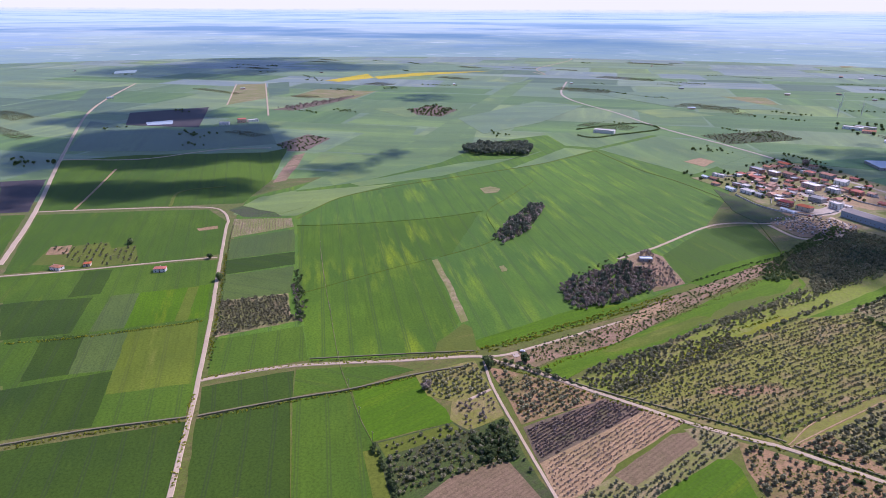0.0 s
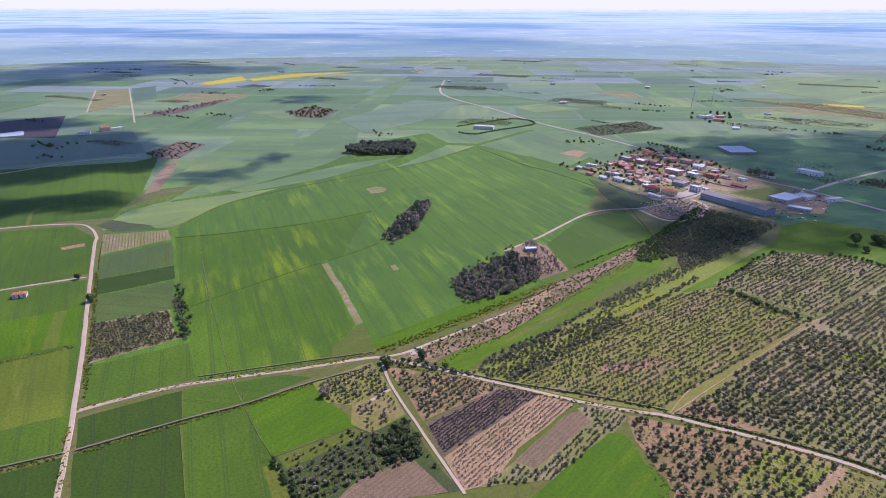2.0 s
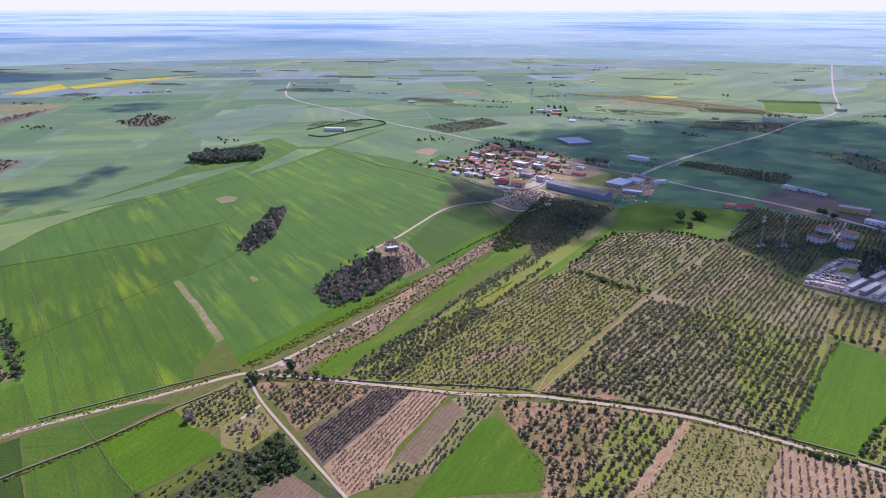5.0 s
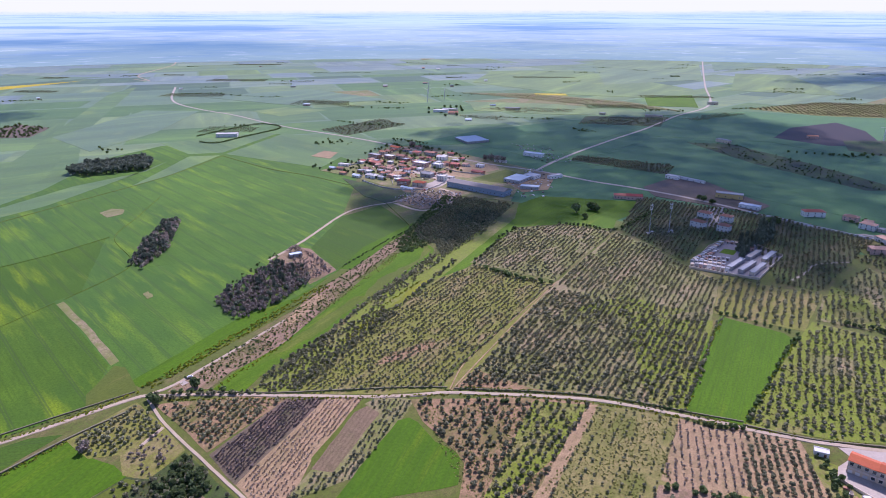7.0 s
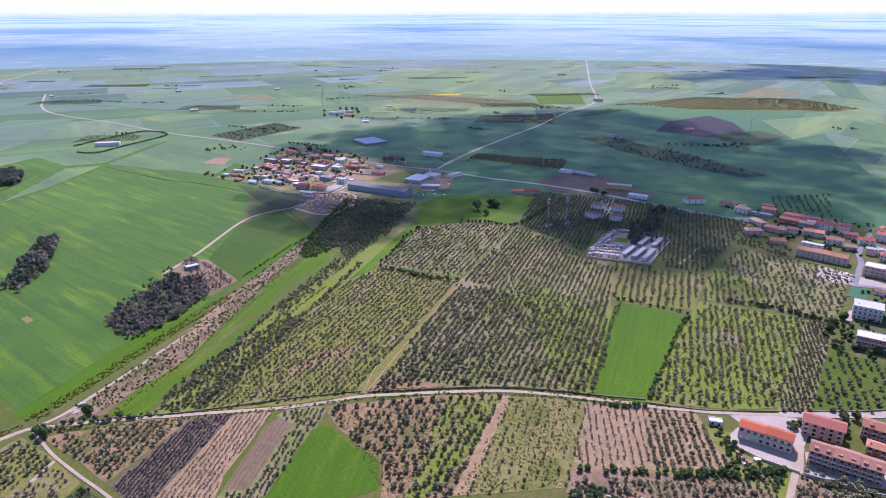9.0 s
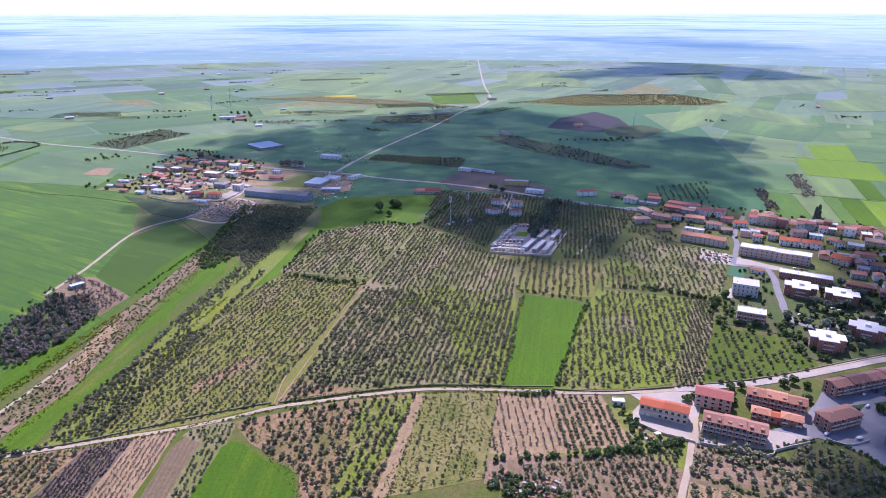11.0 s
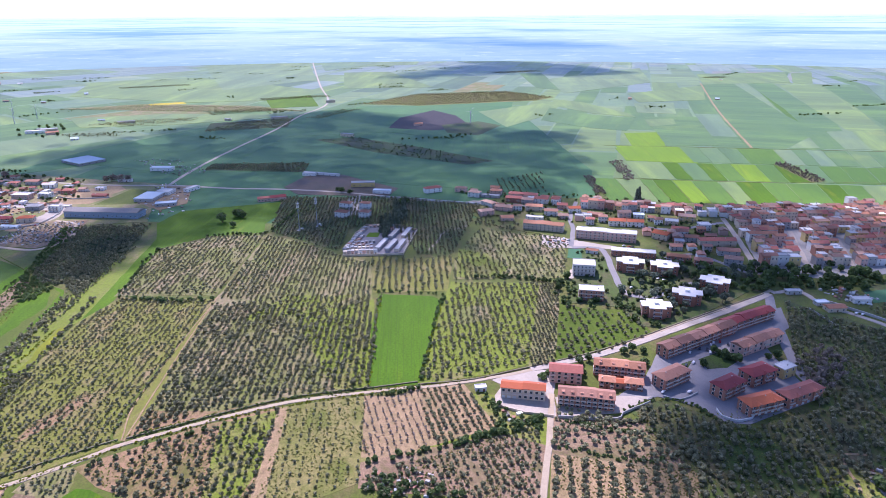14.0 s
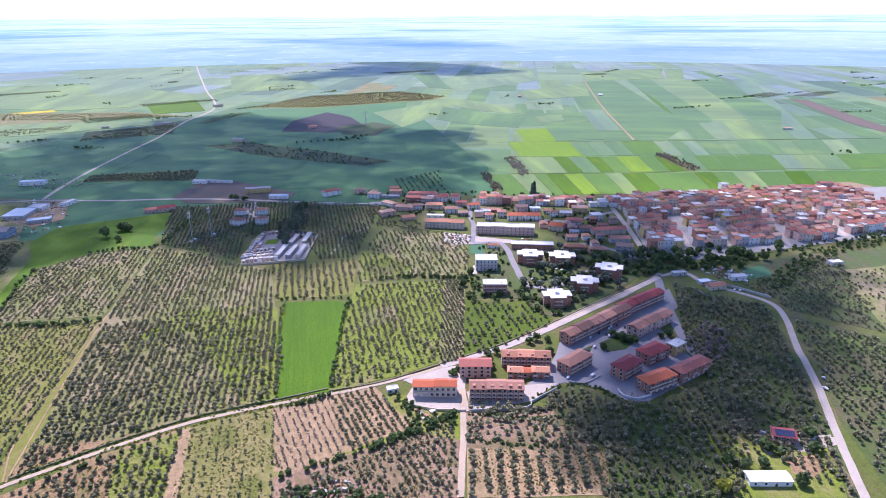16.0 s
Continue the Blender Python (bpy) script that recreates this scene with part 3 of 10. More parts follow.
def make_backdrop():
    m = bpy.data.materials.new("hazy_distance")
    m.use_nodes = True
    nt = m.node_tree
    nt.nodes.remove(nt.nodes["Principled BSDF"])

    def calc(op, a, b):
        n = nt.nodes.new("ShaderNodeMath")
        n.operation = op
        for sock, v in zip(n.inputs, (a, b)):
            if isinstance(v, (int, float)):
                sock.default_value = v
            else:
                link(m, v, sock)
        return n.outputs[0]

    geo = node(m, "ShaderNodeNewGeometry")
    sep = node(m, "ShaderNodeSeparateXYZ")
    link(m, geo.outputs["Position"], sep.inputs[0])
    # the plain is painted on: from the camera, each height on the slope stands for a stretch further out
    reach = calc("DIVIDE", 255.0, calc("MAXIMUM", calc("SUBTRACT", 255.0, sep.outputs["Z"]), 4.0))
    out = nt.nodes.new("ShaderNodeVectorMath")
    out.operation = "SCALE"
    mp = node(m, "ShaderNodeMapping", Rotation=(0, 0, 0.5), Scale=(1, 1, 0))
    link(m, geo.outputs["Position"], mp.inputs["Vector"])
    link(m, mp.outputs[0], out.inputs[0])
    link(m, reach, out.inputs["Scale"])
    bear = calc("ARCTAN2", sep.outputs["X"], sep.outputs["Y"])
    band = node(m, "ShaderNodeCombineXYZ")
    link(m, calc("MULTIPLY", bear, 7.0), band.inputs[0])
    link(m, calc("DIVIDE", sep.outputs["Z"], 17.0), band.inputs[1])
    line = node(m, "ShaderNodeCombineXYZ")
    link(m, calc("MULTIPLY", bear, 22.0), line.inputs[0])
    link(m, calc("DIVIDE", sep.outputs["Z"], 7.0), line.inputs[1])
    plots = node(m, "ShaderNodeTexVoronoi", Scale=0.0024)
    plots.distance = "CHEBYCHEV"
    link(m, out.outputs[0], plots.inputs["Vector"])
    tone = node(m, "ShaderNodeSeparateColor")
    link(m, plots.outputs["Color"], tone.inputs[0])
    n1 = noise_of(m, out.outputs[0], 0.0011, 6, 0.65)
    n2 = noise_of(m, out.outputs[0], 0.00024, 4, 0.6)
    n3 = noise_of(m, out.outputs[0], 0.004, 5, 0.7)
    hills = noise_of(m, band.outputs[0], 1.0, 5, 0.6)
    edges = noise_of(m, line.outputs[0], 1.0, 5, 0.65)
    # haze, far ridges and cloud shadows are painted into this glowing colour
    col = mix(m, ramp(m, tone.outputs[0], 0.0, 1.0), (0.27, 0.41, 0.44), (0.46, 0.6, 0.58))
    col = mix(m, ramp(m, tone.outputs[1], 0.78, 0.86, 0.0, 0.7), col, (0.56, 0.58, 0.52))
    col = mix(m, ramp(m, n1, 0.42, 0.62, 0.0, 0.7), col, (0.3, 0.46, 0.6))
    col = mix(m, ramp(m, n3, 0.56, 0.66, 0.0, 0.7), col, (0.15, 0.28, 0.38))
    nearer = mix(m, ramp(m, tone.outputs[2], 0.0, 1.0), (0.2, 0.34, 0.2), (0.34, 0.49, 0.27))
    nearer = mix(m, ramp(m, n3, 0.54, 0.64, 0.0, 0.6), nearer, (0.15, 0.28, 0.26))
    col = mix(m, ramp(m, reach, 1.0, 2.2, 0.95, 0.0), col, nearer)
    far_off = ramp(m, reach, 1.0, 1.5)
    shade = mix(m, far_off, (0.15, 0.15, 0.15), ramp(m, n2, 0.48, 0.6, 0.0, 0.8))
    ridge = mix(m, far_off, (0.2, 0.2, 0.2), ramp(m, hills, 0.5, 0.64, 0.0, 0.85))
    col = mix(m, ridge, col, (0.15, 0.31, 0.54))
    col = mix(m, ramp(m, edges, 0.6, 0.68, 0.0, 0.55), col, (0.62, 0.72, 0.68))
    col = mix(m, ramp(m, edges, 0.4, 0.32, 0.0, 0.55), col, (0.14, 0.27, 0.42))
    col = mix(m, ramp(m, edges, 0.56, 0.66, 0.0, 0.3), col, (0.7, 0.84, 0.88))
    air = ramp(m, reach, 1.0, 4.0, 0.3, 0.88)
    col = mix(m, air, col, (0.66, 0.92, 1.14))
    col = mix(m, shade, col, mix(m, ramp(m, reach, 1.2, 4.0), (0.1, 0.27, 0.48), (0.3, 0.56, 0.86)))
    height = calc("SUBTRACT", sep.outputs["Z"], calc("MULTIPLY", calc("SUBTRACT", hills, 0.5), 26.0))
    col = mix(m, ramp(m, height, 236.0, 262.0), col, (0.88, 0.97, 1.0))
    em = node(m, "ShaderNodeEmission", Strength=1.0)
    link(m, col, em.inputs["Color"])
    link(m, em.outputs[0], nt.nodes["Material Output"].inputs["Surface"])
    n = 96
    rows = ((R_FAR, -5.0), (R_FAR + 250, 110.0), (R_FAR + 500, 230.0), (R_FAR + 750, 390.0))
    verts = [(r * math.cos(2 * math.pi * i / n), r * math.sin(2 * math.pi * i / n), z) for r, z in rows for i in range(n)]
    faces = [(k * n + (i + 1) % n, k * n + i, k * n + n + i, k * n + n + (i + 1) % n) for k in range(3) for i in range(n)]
    tagged(new("backdrop", np_mesh("backdrop", verts, faces, m)), "glowing backdrop painted with haze, cloud shadows and bands of fields", "distance", "", "structure")


make_backdrop()

# ---- clouds, out of view, whose shadows lie on the plain ----
m = M["cloud"] = mat("cloud", 1.0, 0.0)
finish(m, (0.9, 0.9, 0.92))
tb = node(m, "ShaderNodeBsdfTransparent")
mx = node(m, "ShaderNodeMixShader", Fac=0.25)
link(m, tb.outputs[0], mx.inputs[1])
link(m, m.node_tree.nodes["Principled BSDF"].outputs[0], mx.inputs[2])
link(m, mx.outputs[0], m.node_tree.nodes["Material Output"].inputs["Surface"])


def cloud(poly, z, puff, seed, gap=0.72):
    """A flat-bottomed cumulus of many puffs, thinning out at its rim, over the given shaded stretch of ground, towards the sun."""
    rs = random.Random(seed)
    off = SUN_DIR * (z / SUN_DIR.z)
    poly = expand(poly, -0.4 * puff)
    pts = [(x, y, 1.0) for x, y in grid_points(poly, rs.uniform(0, 90), puff * gap, puff * gap, 0.3, 0.97, rs)]
    for a, b in zip(poly, poly[1:] + poly[:1]):
        for i in range(int(math.dist(a, b) / (puff * 0.4)) + 1):
            t = rs.random()
            pts.append((a[0] + (b[0] - a[0]) * t + rs.gauss(0, puff * 0.4), a[1] + (b[1] - a[1]) * t + rs.gauss(0, puff * 0.4), rs.uniform(0.3, 0.6)))
    bm = bmesh.new()
    for x, y, size in pts:
        r = puff * size * rs.uniform(0.6, 1.1)
        g = bmesh.ops.create_icosphere(bm, subdivisions=2 if size == 1.0 else 1, radius=r)
        h = rs.uniform(0.35, 0.6)
        for v in g["verts"]:
            k = 1 + 0.3 * noise.noise(v.co * (2.5 / r) + Vector((x, y, 0)))
            v.co = Vector((x + off.x + v.co.x * k, y + off.y + v.co.y * k, z + max(v.co.z, -r * 0.25) * k * h))
    me = bpy.data.meshes.new("cloud")
    bm.to_mesh(me)
    bm.free()
    me.materials.append(M["cloud"])
    tagged(new("cloud", me), "white flat-bottomed cumulus cloud drifting over the plain", "cloud", "clouds over the plain")


cloud([(-217.9, 1280.1), (-177.7, 1421.1), (-58.0, 1562.6), (172.3, 1715.5), (445.8, 1829.2), (655.9, 1734.5), (700.1, 1509.3), (840.7, 1255.6), (930.3, 1267.7), (882.2, 1080.5), (719.9, 864.1), (587.1, 783.8), (584.7, 699.5), (518.5, 691.6), (428.0, 655.0), (342.0, 572.0), (245.0, 570.0), (204.0, 645.0), (150.5, 828.6), (94.4, 869.6), (63.8, 797.0), (15.1, 802.3), (-6.6, 719.4), (-65.0, 699.7), (-143.5, 783.3), (-189.5, 872.6), (-197.4, 982.5), (-133.6, 932.7), (0.9, 933.3), (-18.4, 1143.7)], 1000, 71, 3, 0.86)
cloud([(-1481.1, 643.5), (-1412.1, 802.4), (-1276.3, 984.6), (-1016.3, 841.3), (-913.2, 727.7), (-1018.7, 678.8), (-1009.8, 562.6), (-1193.1, 480.4), (-1158.6, 403.5), (-1246.5, 394.1), (-1410.8, 453.1)], 1000, 48, 5, 0.52)
cloud([(-1726.9, 639.0), (-1740.1, 867.5), (-1651.3, 995.1), (-1450.6, 1014.6), (-1478.1, 841.7), (-1553.9, 677.5)], 1000, 46, 15, 0.55)
cloud([(-984.2, 300.0), (-1122.7, 349.7), (-1049.8, 425.3), (-947.2, 525.3), (-862.3, 611.6), (-773.6, 585.9), (-786.9, 535.8), (-874.2, 481.8), (-904.5, 397.8), (-1008.3, 352.0)], 1000, 36, 16, 0.55)
cloud([(-860.9, 702.8), (-817.4, 822.3), (-847.7, 948.2), (-809.1, 937.4), (-767.7, 799.2), (-777.9, 679.0)], 1000, 34, 17, 0.8)
cloud([(-1387.5, 1530.8), (-1333.0, 1689.1), (-1221.6, 1632.4), (-1261.7, 1465.0)], 1000, 46, 18, 1.0)
cloud([(-2946.7, 1257.4), (-3176.0, 2451.3), (-2097.6, 2358.3), (-2202.0, 1961.2), (-2413.8, 1399.4)], 1000, 204, 6)
cloud([(300.0, 268.0), (338.0, 284.0), (388.0, 318.0), (424.0, 350.0), (452.0, 398.0), (492.0, 440.0), (539.7, 520.1), (574.8, 580.0), (675.3, 635.7), (802.8, 553.4), (844.7, 446.2), (824.6, 352.8), (750.0, 285.0), (620.0, 222.0), (500.0, 182.0), (408.2, 143.4), (358.1, 169.4), (311.3, 179.2), (262.0, 176.0), (236.0, 212.0), (258.0, 258.0)], 1000, 51, 8, 0.88)
cloud([(1079.6, 2642.7), (1978.7, 3427.4), (2277.3, 3003.9), (2154.6, 2290.9), (1806.2, 2340.5), (1677.5, 2596.3)], 1000, 119, 9)

# ---- fields ----
# outlines are placed to fit the camera's view; slopes and rises lie flat
A1 = 145      # row directions, in degrees from +x
A2 = 140
A3 = 140
A4 = 66
A5 = 65
A6 = 79
A8 = 52
A9 = 140
A7 = 78


def far_plots():
    """The patchwork of plots on the open plain beyond the named fields."""
    rs = random.Random(4)
    keys = ["ground", "wheat_pale", "ground", "far_green", "slope", "ground", "wheat_pale", "far_lime", "far_green", "wheat_blue", "ground", "grass_dull"]
    near = ["slope", "slope", "far_green", "wheat_pale", "slope", "ground", "slope", "far_green"]
    fresh = ["far_lime", "far_green", "far_lime", "far_green", "ground", "far_green", "slope", "far_green", "wheat_pale", "far_lime"]
    # further rings take paler, greyer crops, so haze is painted in by distance
    far = ["hazed_pale", "wheat_pale", "ground", "far_lime", "hazed_grey", "wheat_blue", "wheat_pale", "hazed_pale", "ground", "far_green", "hazed_grey"]
    last = ["hazed_grey", "hazed_pale", "hazed_grey", "wheat_pale", "hazed_grey", "hazed_pale", "ground"]
    words = {"far_green": "green wheat plot on the plain", "wheat_pale": "pale green wheat plot on the plain", "wheat_mid": "dark green wheat plot on the plain", "far_lime": "yellowish green plot on the plain",
             "wheat_blue": "bluish green wheat plot on the plain", "slope": "soft green wheat plot laid flat", "wheat": "green wheat plot with streaks on the plain", "ground": "soft green wheat plot on the plain", "grass_dull": "dull fallow plot on the plain", "hazed_pale": "far green plot on the plain, paled for haze", "hazed_grey": "far green plot on the plain, greyed for haze"}
    count = 0
    for ang, side in ((24, -1), (47, 1)):
        ca, sa = math.cos(radians(ang)), math.sin(radians(ang))
        v = -4700.0
        while v < 4700:
            dv = rs.uniform(70, 190) * (1 + abs(v) / 5000) if side < 0 else rs.uniform(48, 125)
            u = -4700.0 + rs.uniform(0, 300)
            while u < 4700:
                du = rs.uniform(160, 520) if side < 0 else rs.uniform(200, 620)
                cu, cv = u + du / 2, v + dv / 2
                x, y = cu * ca - cv * sa, cu * sa + cv * ca
                r = math.hypot(x, y)
                bear = math.degrees(math.atan2(-x, y))
                if 880 < r < 4640 and -76 < bear < 78 and (bear > -8) == (side < 0):
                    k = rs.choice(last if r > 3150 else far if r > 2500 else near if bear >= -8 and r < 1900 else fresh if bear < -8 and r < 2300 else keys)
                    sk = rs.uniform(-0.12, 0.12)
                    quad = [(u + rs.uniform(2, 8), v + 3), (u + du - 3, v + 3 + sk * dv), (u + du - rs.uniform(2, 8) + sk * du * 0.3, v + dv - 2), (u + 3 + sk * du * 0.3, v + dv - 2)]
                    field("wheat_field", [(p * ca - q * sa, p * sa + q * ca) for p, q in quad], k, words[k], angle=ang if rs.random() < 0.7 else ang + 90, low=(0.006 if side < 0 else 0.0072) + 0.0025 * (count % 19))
                    count += 1
                u += du
            v += dv


field("grass_margin", [(1050 * math.cos(radians(a)), 1050 * math.sin(radians(a))) for a in range(5, 176, 10)] + [(-300, 20), (0, -40), (300, 20)], "margin", "rough grass margins between the plots", "grass")
far_plots()
field("wheat_field", [(-366.6, 273.9), (-407.8, 241.7), (-717.2, 485.5), (-774.1, 545.9), (-771.0, 774.8), (-767.6, 1027.1), (-688.7, 1250.1), (-495.8, 1406.3), (-285.5, 1163.5), (-231.3, 997.5), (-212.0, 824.6), (-153.7, 675.6), (-211.4, 481.6), (-244.5, 399.9), (-265.3, 384.1)], "wheat_b", "broad green wheat slope", angle=A2)
field("grass_margin", [(-107.1, 1178.5), (-48.2, 1287.2), (165.2, 1640.4), (401.1, 1764.3), (547.9, 1811.6), (673.5, 1840.2), (1042.2, 1615.2), (719.9, 864.1), (597.6, 702.5), (325.6, 721.2), (187.2, 801.7), (92.4, 856.8), (10.0, 904.8)], "wheat_hazed", "grass and wheat beyond the groves, tinted blue for haze")
# west of the north-south dirt road
field("wheat_field", [(-430.7, 103.0), (-360.0, 186.8), (-402.7, 224.6), (-593.9, 371.8), (-643.3, 311.7), (-720.3, 207.9)], "wheat_mid", "patchwork of small green wheat plots", angle=A1)
field("wheat_field", [(-416.5, 96.3), (-354.9, 183.5), (-296.7, 138.6), (-371.6, 80.2)], "wheat_dark", "dark green wheat field beside the dirt road", angle=A1)
field("wheat_field", [(-492.1, 123.4), (-455.5, 186.3), (-398.2, 143.4), (-428.9, 100.7)], "wheat_dark", "dark green wheat field in small plots", angle=A1)
field("wheat_field", [(-427.0, 167.0), (-394.0, 211.5), (-360.6, 186.3), (-398.2, 143.4)], "wheat_mid", "mid-green wheat field beside the dirt road", angle=A1)
field("barley_field", [(-509.7, 226.3), (-479.3, 273.1), (-414.0, 226.1), (-395.6, 212.2), (-428.5, 168.6)], "lime", "yellow-green barley field with faint tracks", angle=A1)
field("wheat_field", [(-530.9, 200.6), (-509.7, 226.3), (-457.3, 188.0), (-477.2, 163.2)], "wheat_grey", "grey-green strip of young wheat", angle=A1)
field("wheat_field", [(-550.2, 175.5), (-530.9, 200.6), (-477.2, 163.2), (-494.0, 136.2)], "wheat_dark", "dark green strip of young wheat", angle=A1)
field("wheat_field", [(-571.1, 151.8), (-550.2, 175.5), (-494.0, 136.2), (-498.7, 125.8)], "wheat_mid", "mid-green strip of young wheat", angle=A1)
field("wheat_field", [(-651.2, 180.5), (-638.9, 199.6), (-571.3, 160.2), (-575.3, 153.3)], "wheat_dark", "dark green strip of young wheat", angle=A1)
field("wheat_field", [(-638.9, 199.6), (-600.6, 240.9), (-543.3, 194.8), (-571.3, 160.2)], "wheat_dark", "dark green strip of young wheat with tram lines", angle=A1)
field("wheat_field", [(-600.6, 240.9), (-590.7, 253.6), (-533.1, 205.4), (-543.3, 194.8)], "wheat_mid", "mid-green strip of young wheat", angle=A1)
field("wheat_field", [(-590.7, 253.6), (-575.1, 274.2), (-517.3, 228.3), (-533.1, 205.4)], "wheat_grey", "grey-green strip of young wheat", angle=A1)
field("clover_field", [(-575.1, 274.2), (-560.9, 293.9), (-502.7, 251.9), (-517.3, 228.3)], "bright", "bright green clover strip", angle=A1)
field("clover_field", [(-560.9, 293.9), (-541.2, 326.8), (-483.2, 281.2), (-502.7, 251.9)], "bright", "bright green clover strip", angle=A1)
field("barley_field", [(-549.9, 309.4), (-545.9, 316.1), (-490.0, 268.9), (-495.0, 262.2)], "lime", "yellow-green barley strip", angle=A1)
field("wheat_field", [(-722.5, 206.1), (-672.5, 266.6), (-637.2, 308.4), (-588.7, 270.3), (-622.2, 222.3), (-655.3, 182.0)], "wheat_mid", "mid-green plots of wheat", angle=A1)
field("wheat_field", [(-672.5, 266.6), (-655.7, 287.7), (-604.2, 249.6), (-619.3, 226.2)], "wheat_dark", "dark green plot of wheat", angle=A1)
field("wheat_field", [(-627.3, 314.1), (-594.8, 371.1), (-544.4, 331.5), (-579.3, 279.4)], "wheat_mid", "mid-green plot of wheat", angle=A1)
field("wheat_field", [(-921.1, 320.6), (-831.0, 414.9), (-766.8, 475.9), (-703.8, 458.7), (-606.9, 383.7), (-630.5, 336.5), (-683.6, 271.8), (-730.2, 211.4)], "wheat_mid", "large green wheat field inside the road bend", angle=A1)
field("wheat_field", [(-955.8, 289.8), (-932.6, 311.4), (-788.0, 229.6)], "wheat_mid", "green wheat field", angle=A1)
field("orchard_plot", [(-773.9, 275.0), (-742.1, 326.8), (-719.4, 318.0), (-708.7, 340.9), (-653.0, 314.5), (-683.6, 271.8), (-708.8, 260.1), (-734.5, 239.8)], "meadow", "weedy orchard plot among wheat", angle=A1)
field("ploughed_patch", [(-776.8, 277.4), (-765.5, 296.0), (-739.2, 279.3), (-755.0, 262.3)], "soil_red", "reddish bare orchard corner", angle=A1)
field("ploughed_patch", [(-706.8, 418.4), (-696.3, 441.0), (-686.0, 434.8), (-696.8, 415.1)], "soil_red", "small bare earth patch")
field("ploughed_field", [(-1153.3, 360.7), (-1112.4, 411.9), (-943.4, 319.1), (-967.0, 293.8)], "soil_dark", "dark ploughed field")
# between the dirt road and the big wheat slope
field("vineyard_plot", [(-703.4, 471.2), (-649.4, 520.3), (-617.8, 497.4), (-645.1, 423.9)], "grass_dull", "small plot with rows of stakes", angle=A2)
field("wheat_field", [(-639.4, 420.7), (-610.3, 492.0), (-550.4, 442.1), (-586.2, 377.9)], "wheat_grey", "grey-green plot of wheat", angle=A2)
field("wheat_field", [(-584.7, 376.9), (-547.6, 439.7), (-518.5, 414.3), (-552.4, 351.5)], "wheat_dark", "dark green plot of wheat", angle=20)
field("wheat_field", [(-550.2, 349.3), (-513.9, 409.6), (-464.9, 362.6), (-501.2, 311.0)], "wheat_grey", "bluish green plot of wheat", angle=20)
field("grove_floor", [(-499.1, 309.5), (-464.5, 359.5), (-424.4, 328.8), (-409.4, 332.1), (-442.5, 266.2)], "grass_dull", "dry weedy floor of an olive plot", angle=20)
field("wheat_field", [(-438.1, 262.1), (-400.2, 322.8), (-352.5, 287.2), (-394.5, 226.9)], "wheat_mid", "green wheat field above the road", angle=A2)
field("wheat_field", [(-618.0, 503.0), (-569.0, 547.7), (-505.2, 628.3), (-471.9, 696.6), (-404.6, 543.3), (-416.5, 522.7), (-455.1, 366.8)], "wheat", "large green wheat field with tractor lines", angle=A2)
field("wheat_field", [(-639.8, 521.6), (-667.8, 622.9), (-650.7, 726.0), (-619.7, 814.8), (-551.2, 1006.5), (-504.8, 887.7), (-479.5, 721.4), (-514.1, 627.6), (-572.3, 551.0), (-621.6, 506.0)], "wheat_b", "large green wheat field with tractor lines", angle=A2)
field("wheat_field", [(-453.1, 365.1), (-414.2, 517.9), (-299.4, 412.9), (-283.5, 359.3), (-302.4, 333.1), (-350.1, 286.8)], "wheat", "large green wheat field with tractor lines", angle=A2)
field("wheat_field", [(-549.6, 1007.7), (-523.6, 1167.1), (-317.3, 1028.0), (-236.7, 973.5), (-214.9, 846.2), (-252.8, 686.6), (-333.9, 634.6), (-385.5, 606.1), (-464.4, 699.2), (-501.2, 890.5)], "wheat_b", "green wheat slope with yellowish streaks", angle=A3)
field("wheat_field", [(-407.0, 525.8), (-385.2, 582.0), (-383.4, 602.8), (-314.0, 638.2), (-256.4, 678.9), (-274.9, 602.1), (-265.3, 533.3), (-231.5, 502.6), (-239.8, 435.3), (-261.1, 388.6), (-296.4, 422.2), (-356.6, 479.3)], "wheat_b", "green wheat slope with yellowish streaks", angle=A3)
field("wheat_field", [(-217.3, 685.6), (-209.5, 809.1), (-167.8, 865.0), (-113.7, 776.5), (-121.1, 722.2), (-171.6, 622.3)], "wheat_mid", "green wheat patch beside the farm track", angle=A3)
field("wheat_field", [(-230.7, 499.8), (-192.9, 549.0), (-172.5, 608.4), (-157.4, 694.0), (-110.9, 791.9), (-113.6, 757.4), (-148.5, 649.5), (-182.9, 552.0), (-210.7, 479.5), (-230.9, 426.4), (-257.3, 384.4), (-269.3, 391.2)], "bright", "narrow green wheat strip below the wood", angle=A5)
field("fallow_patch", [(-291.3, 372.2), (-294.3, 412.7), (-284.2, 411.1), (-262.9, 387.2), (-256.8, 380.2), (-283.5, 359.3)], "meadow", "triangle of rough grass by the field track")
field("pale_track", [(-410.5, 514.3), (-407.8, 520.8), (-352.4, 473.6), (-294.0, 419.8), (-296.5, 412.3), (-352.6, 464.7)], "grass_dull", "bare earth track between wheat fields", "track", A2)
field("wheat_field", [(-721.9, 481.8), (-748.4, 521.9), (-747.3, 606.8), (-691.6, 693.5), (-662.3, 739.0), (-672.1, 627.1), (-651.9, 530.9), (-683.9, 505.5)], "far_lime", "yellowish green grass bank")
field("scrub_bank", [(-743.6, 491.0), (-745.3, 524.4), (-698.8, 526.6), (-662.5, 516.2), (-703.0, 484.0)], "dark_grass", "dark grassy bank")
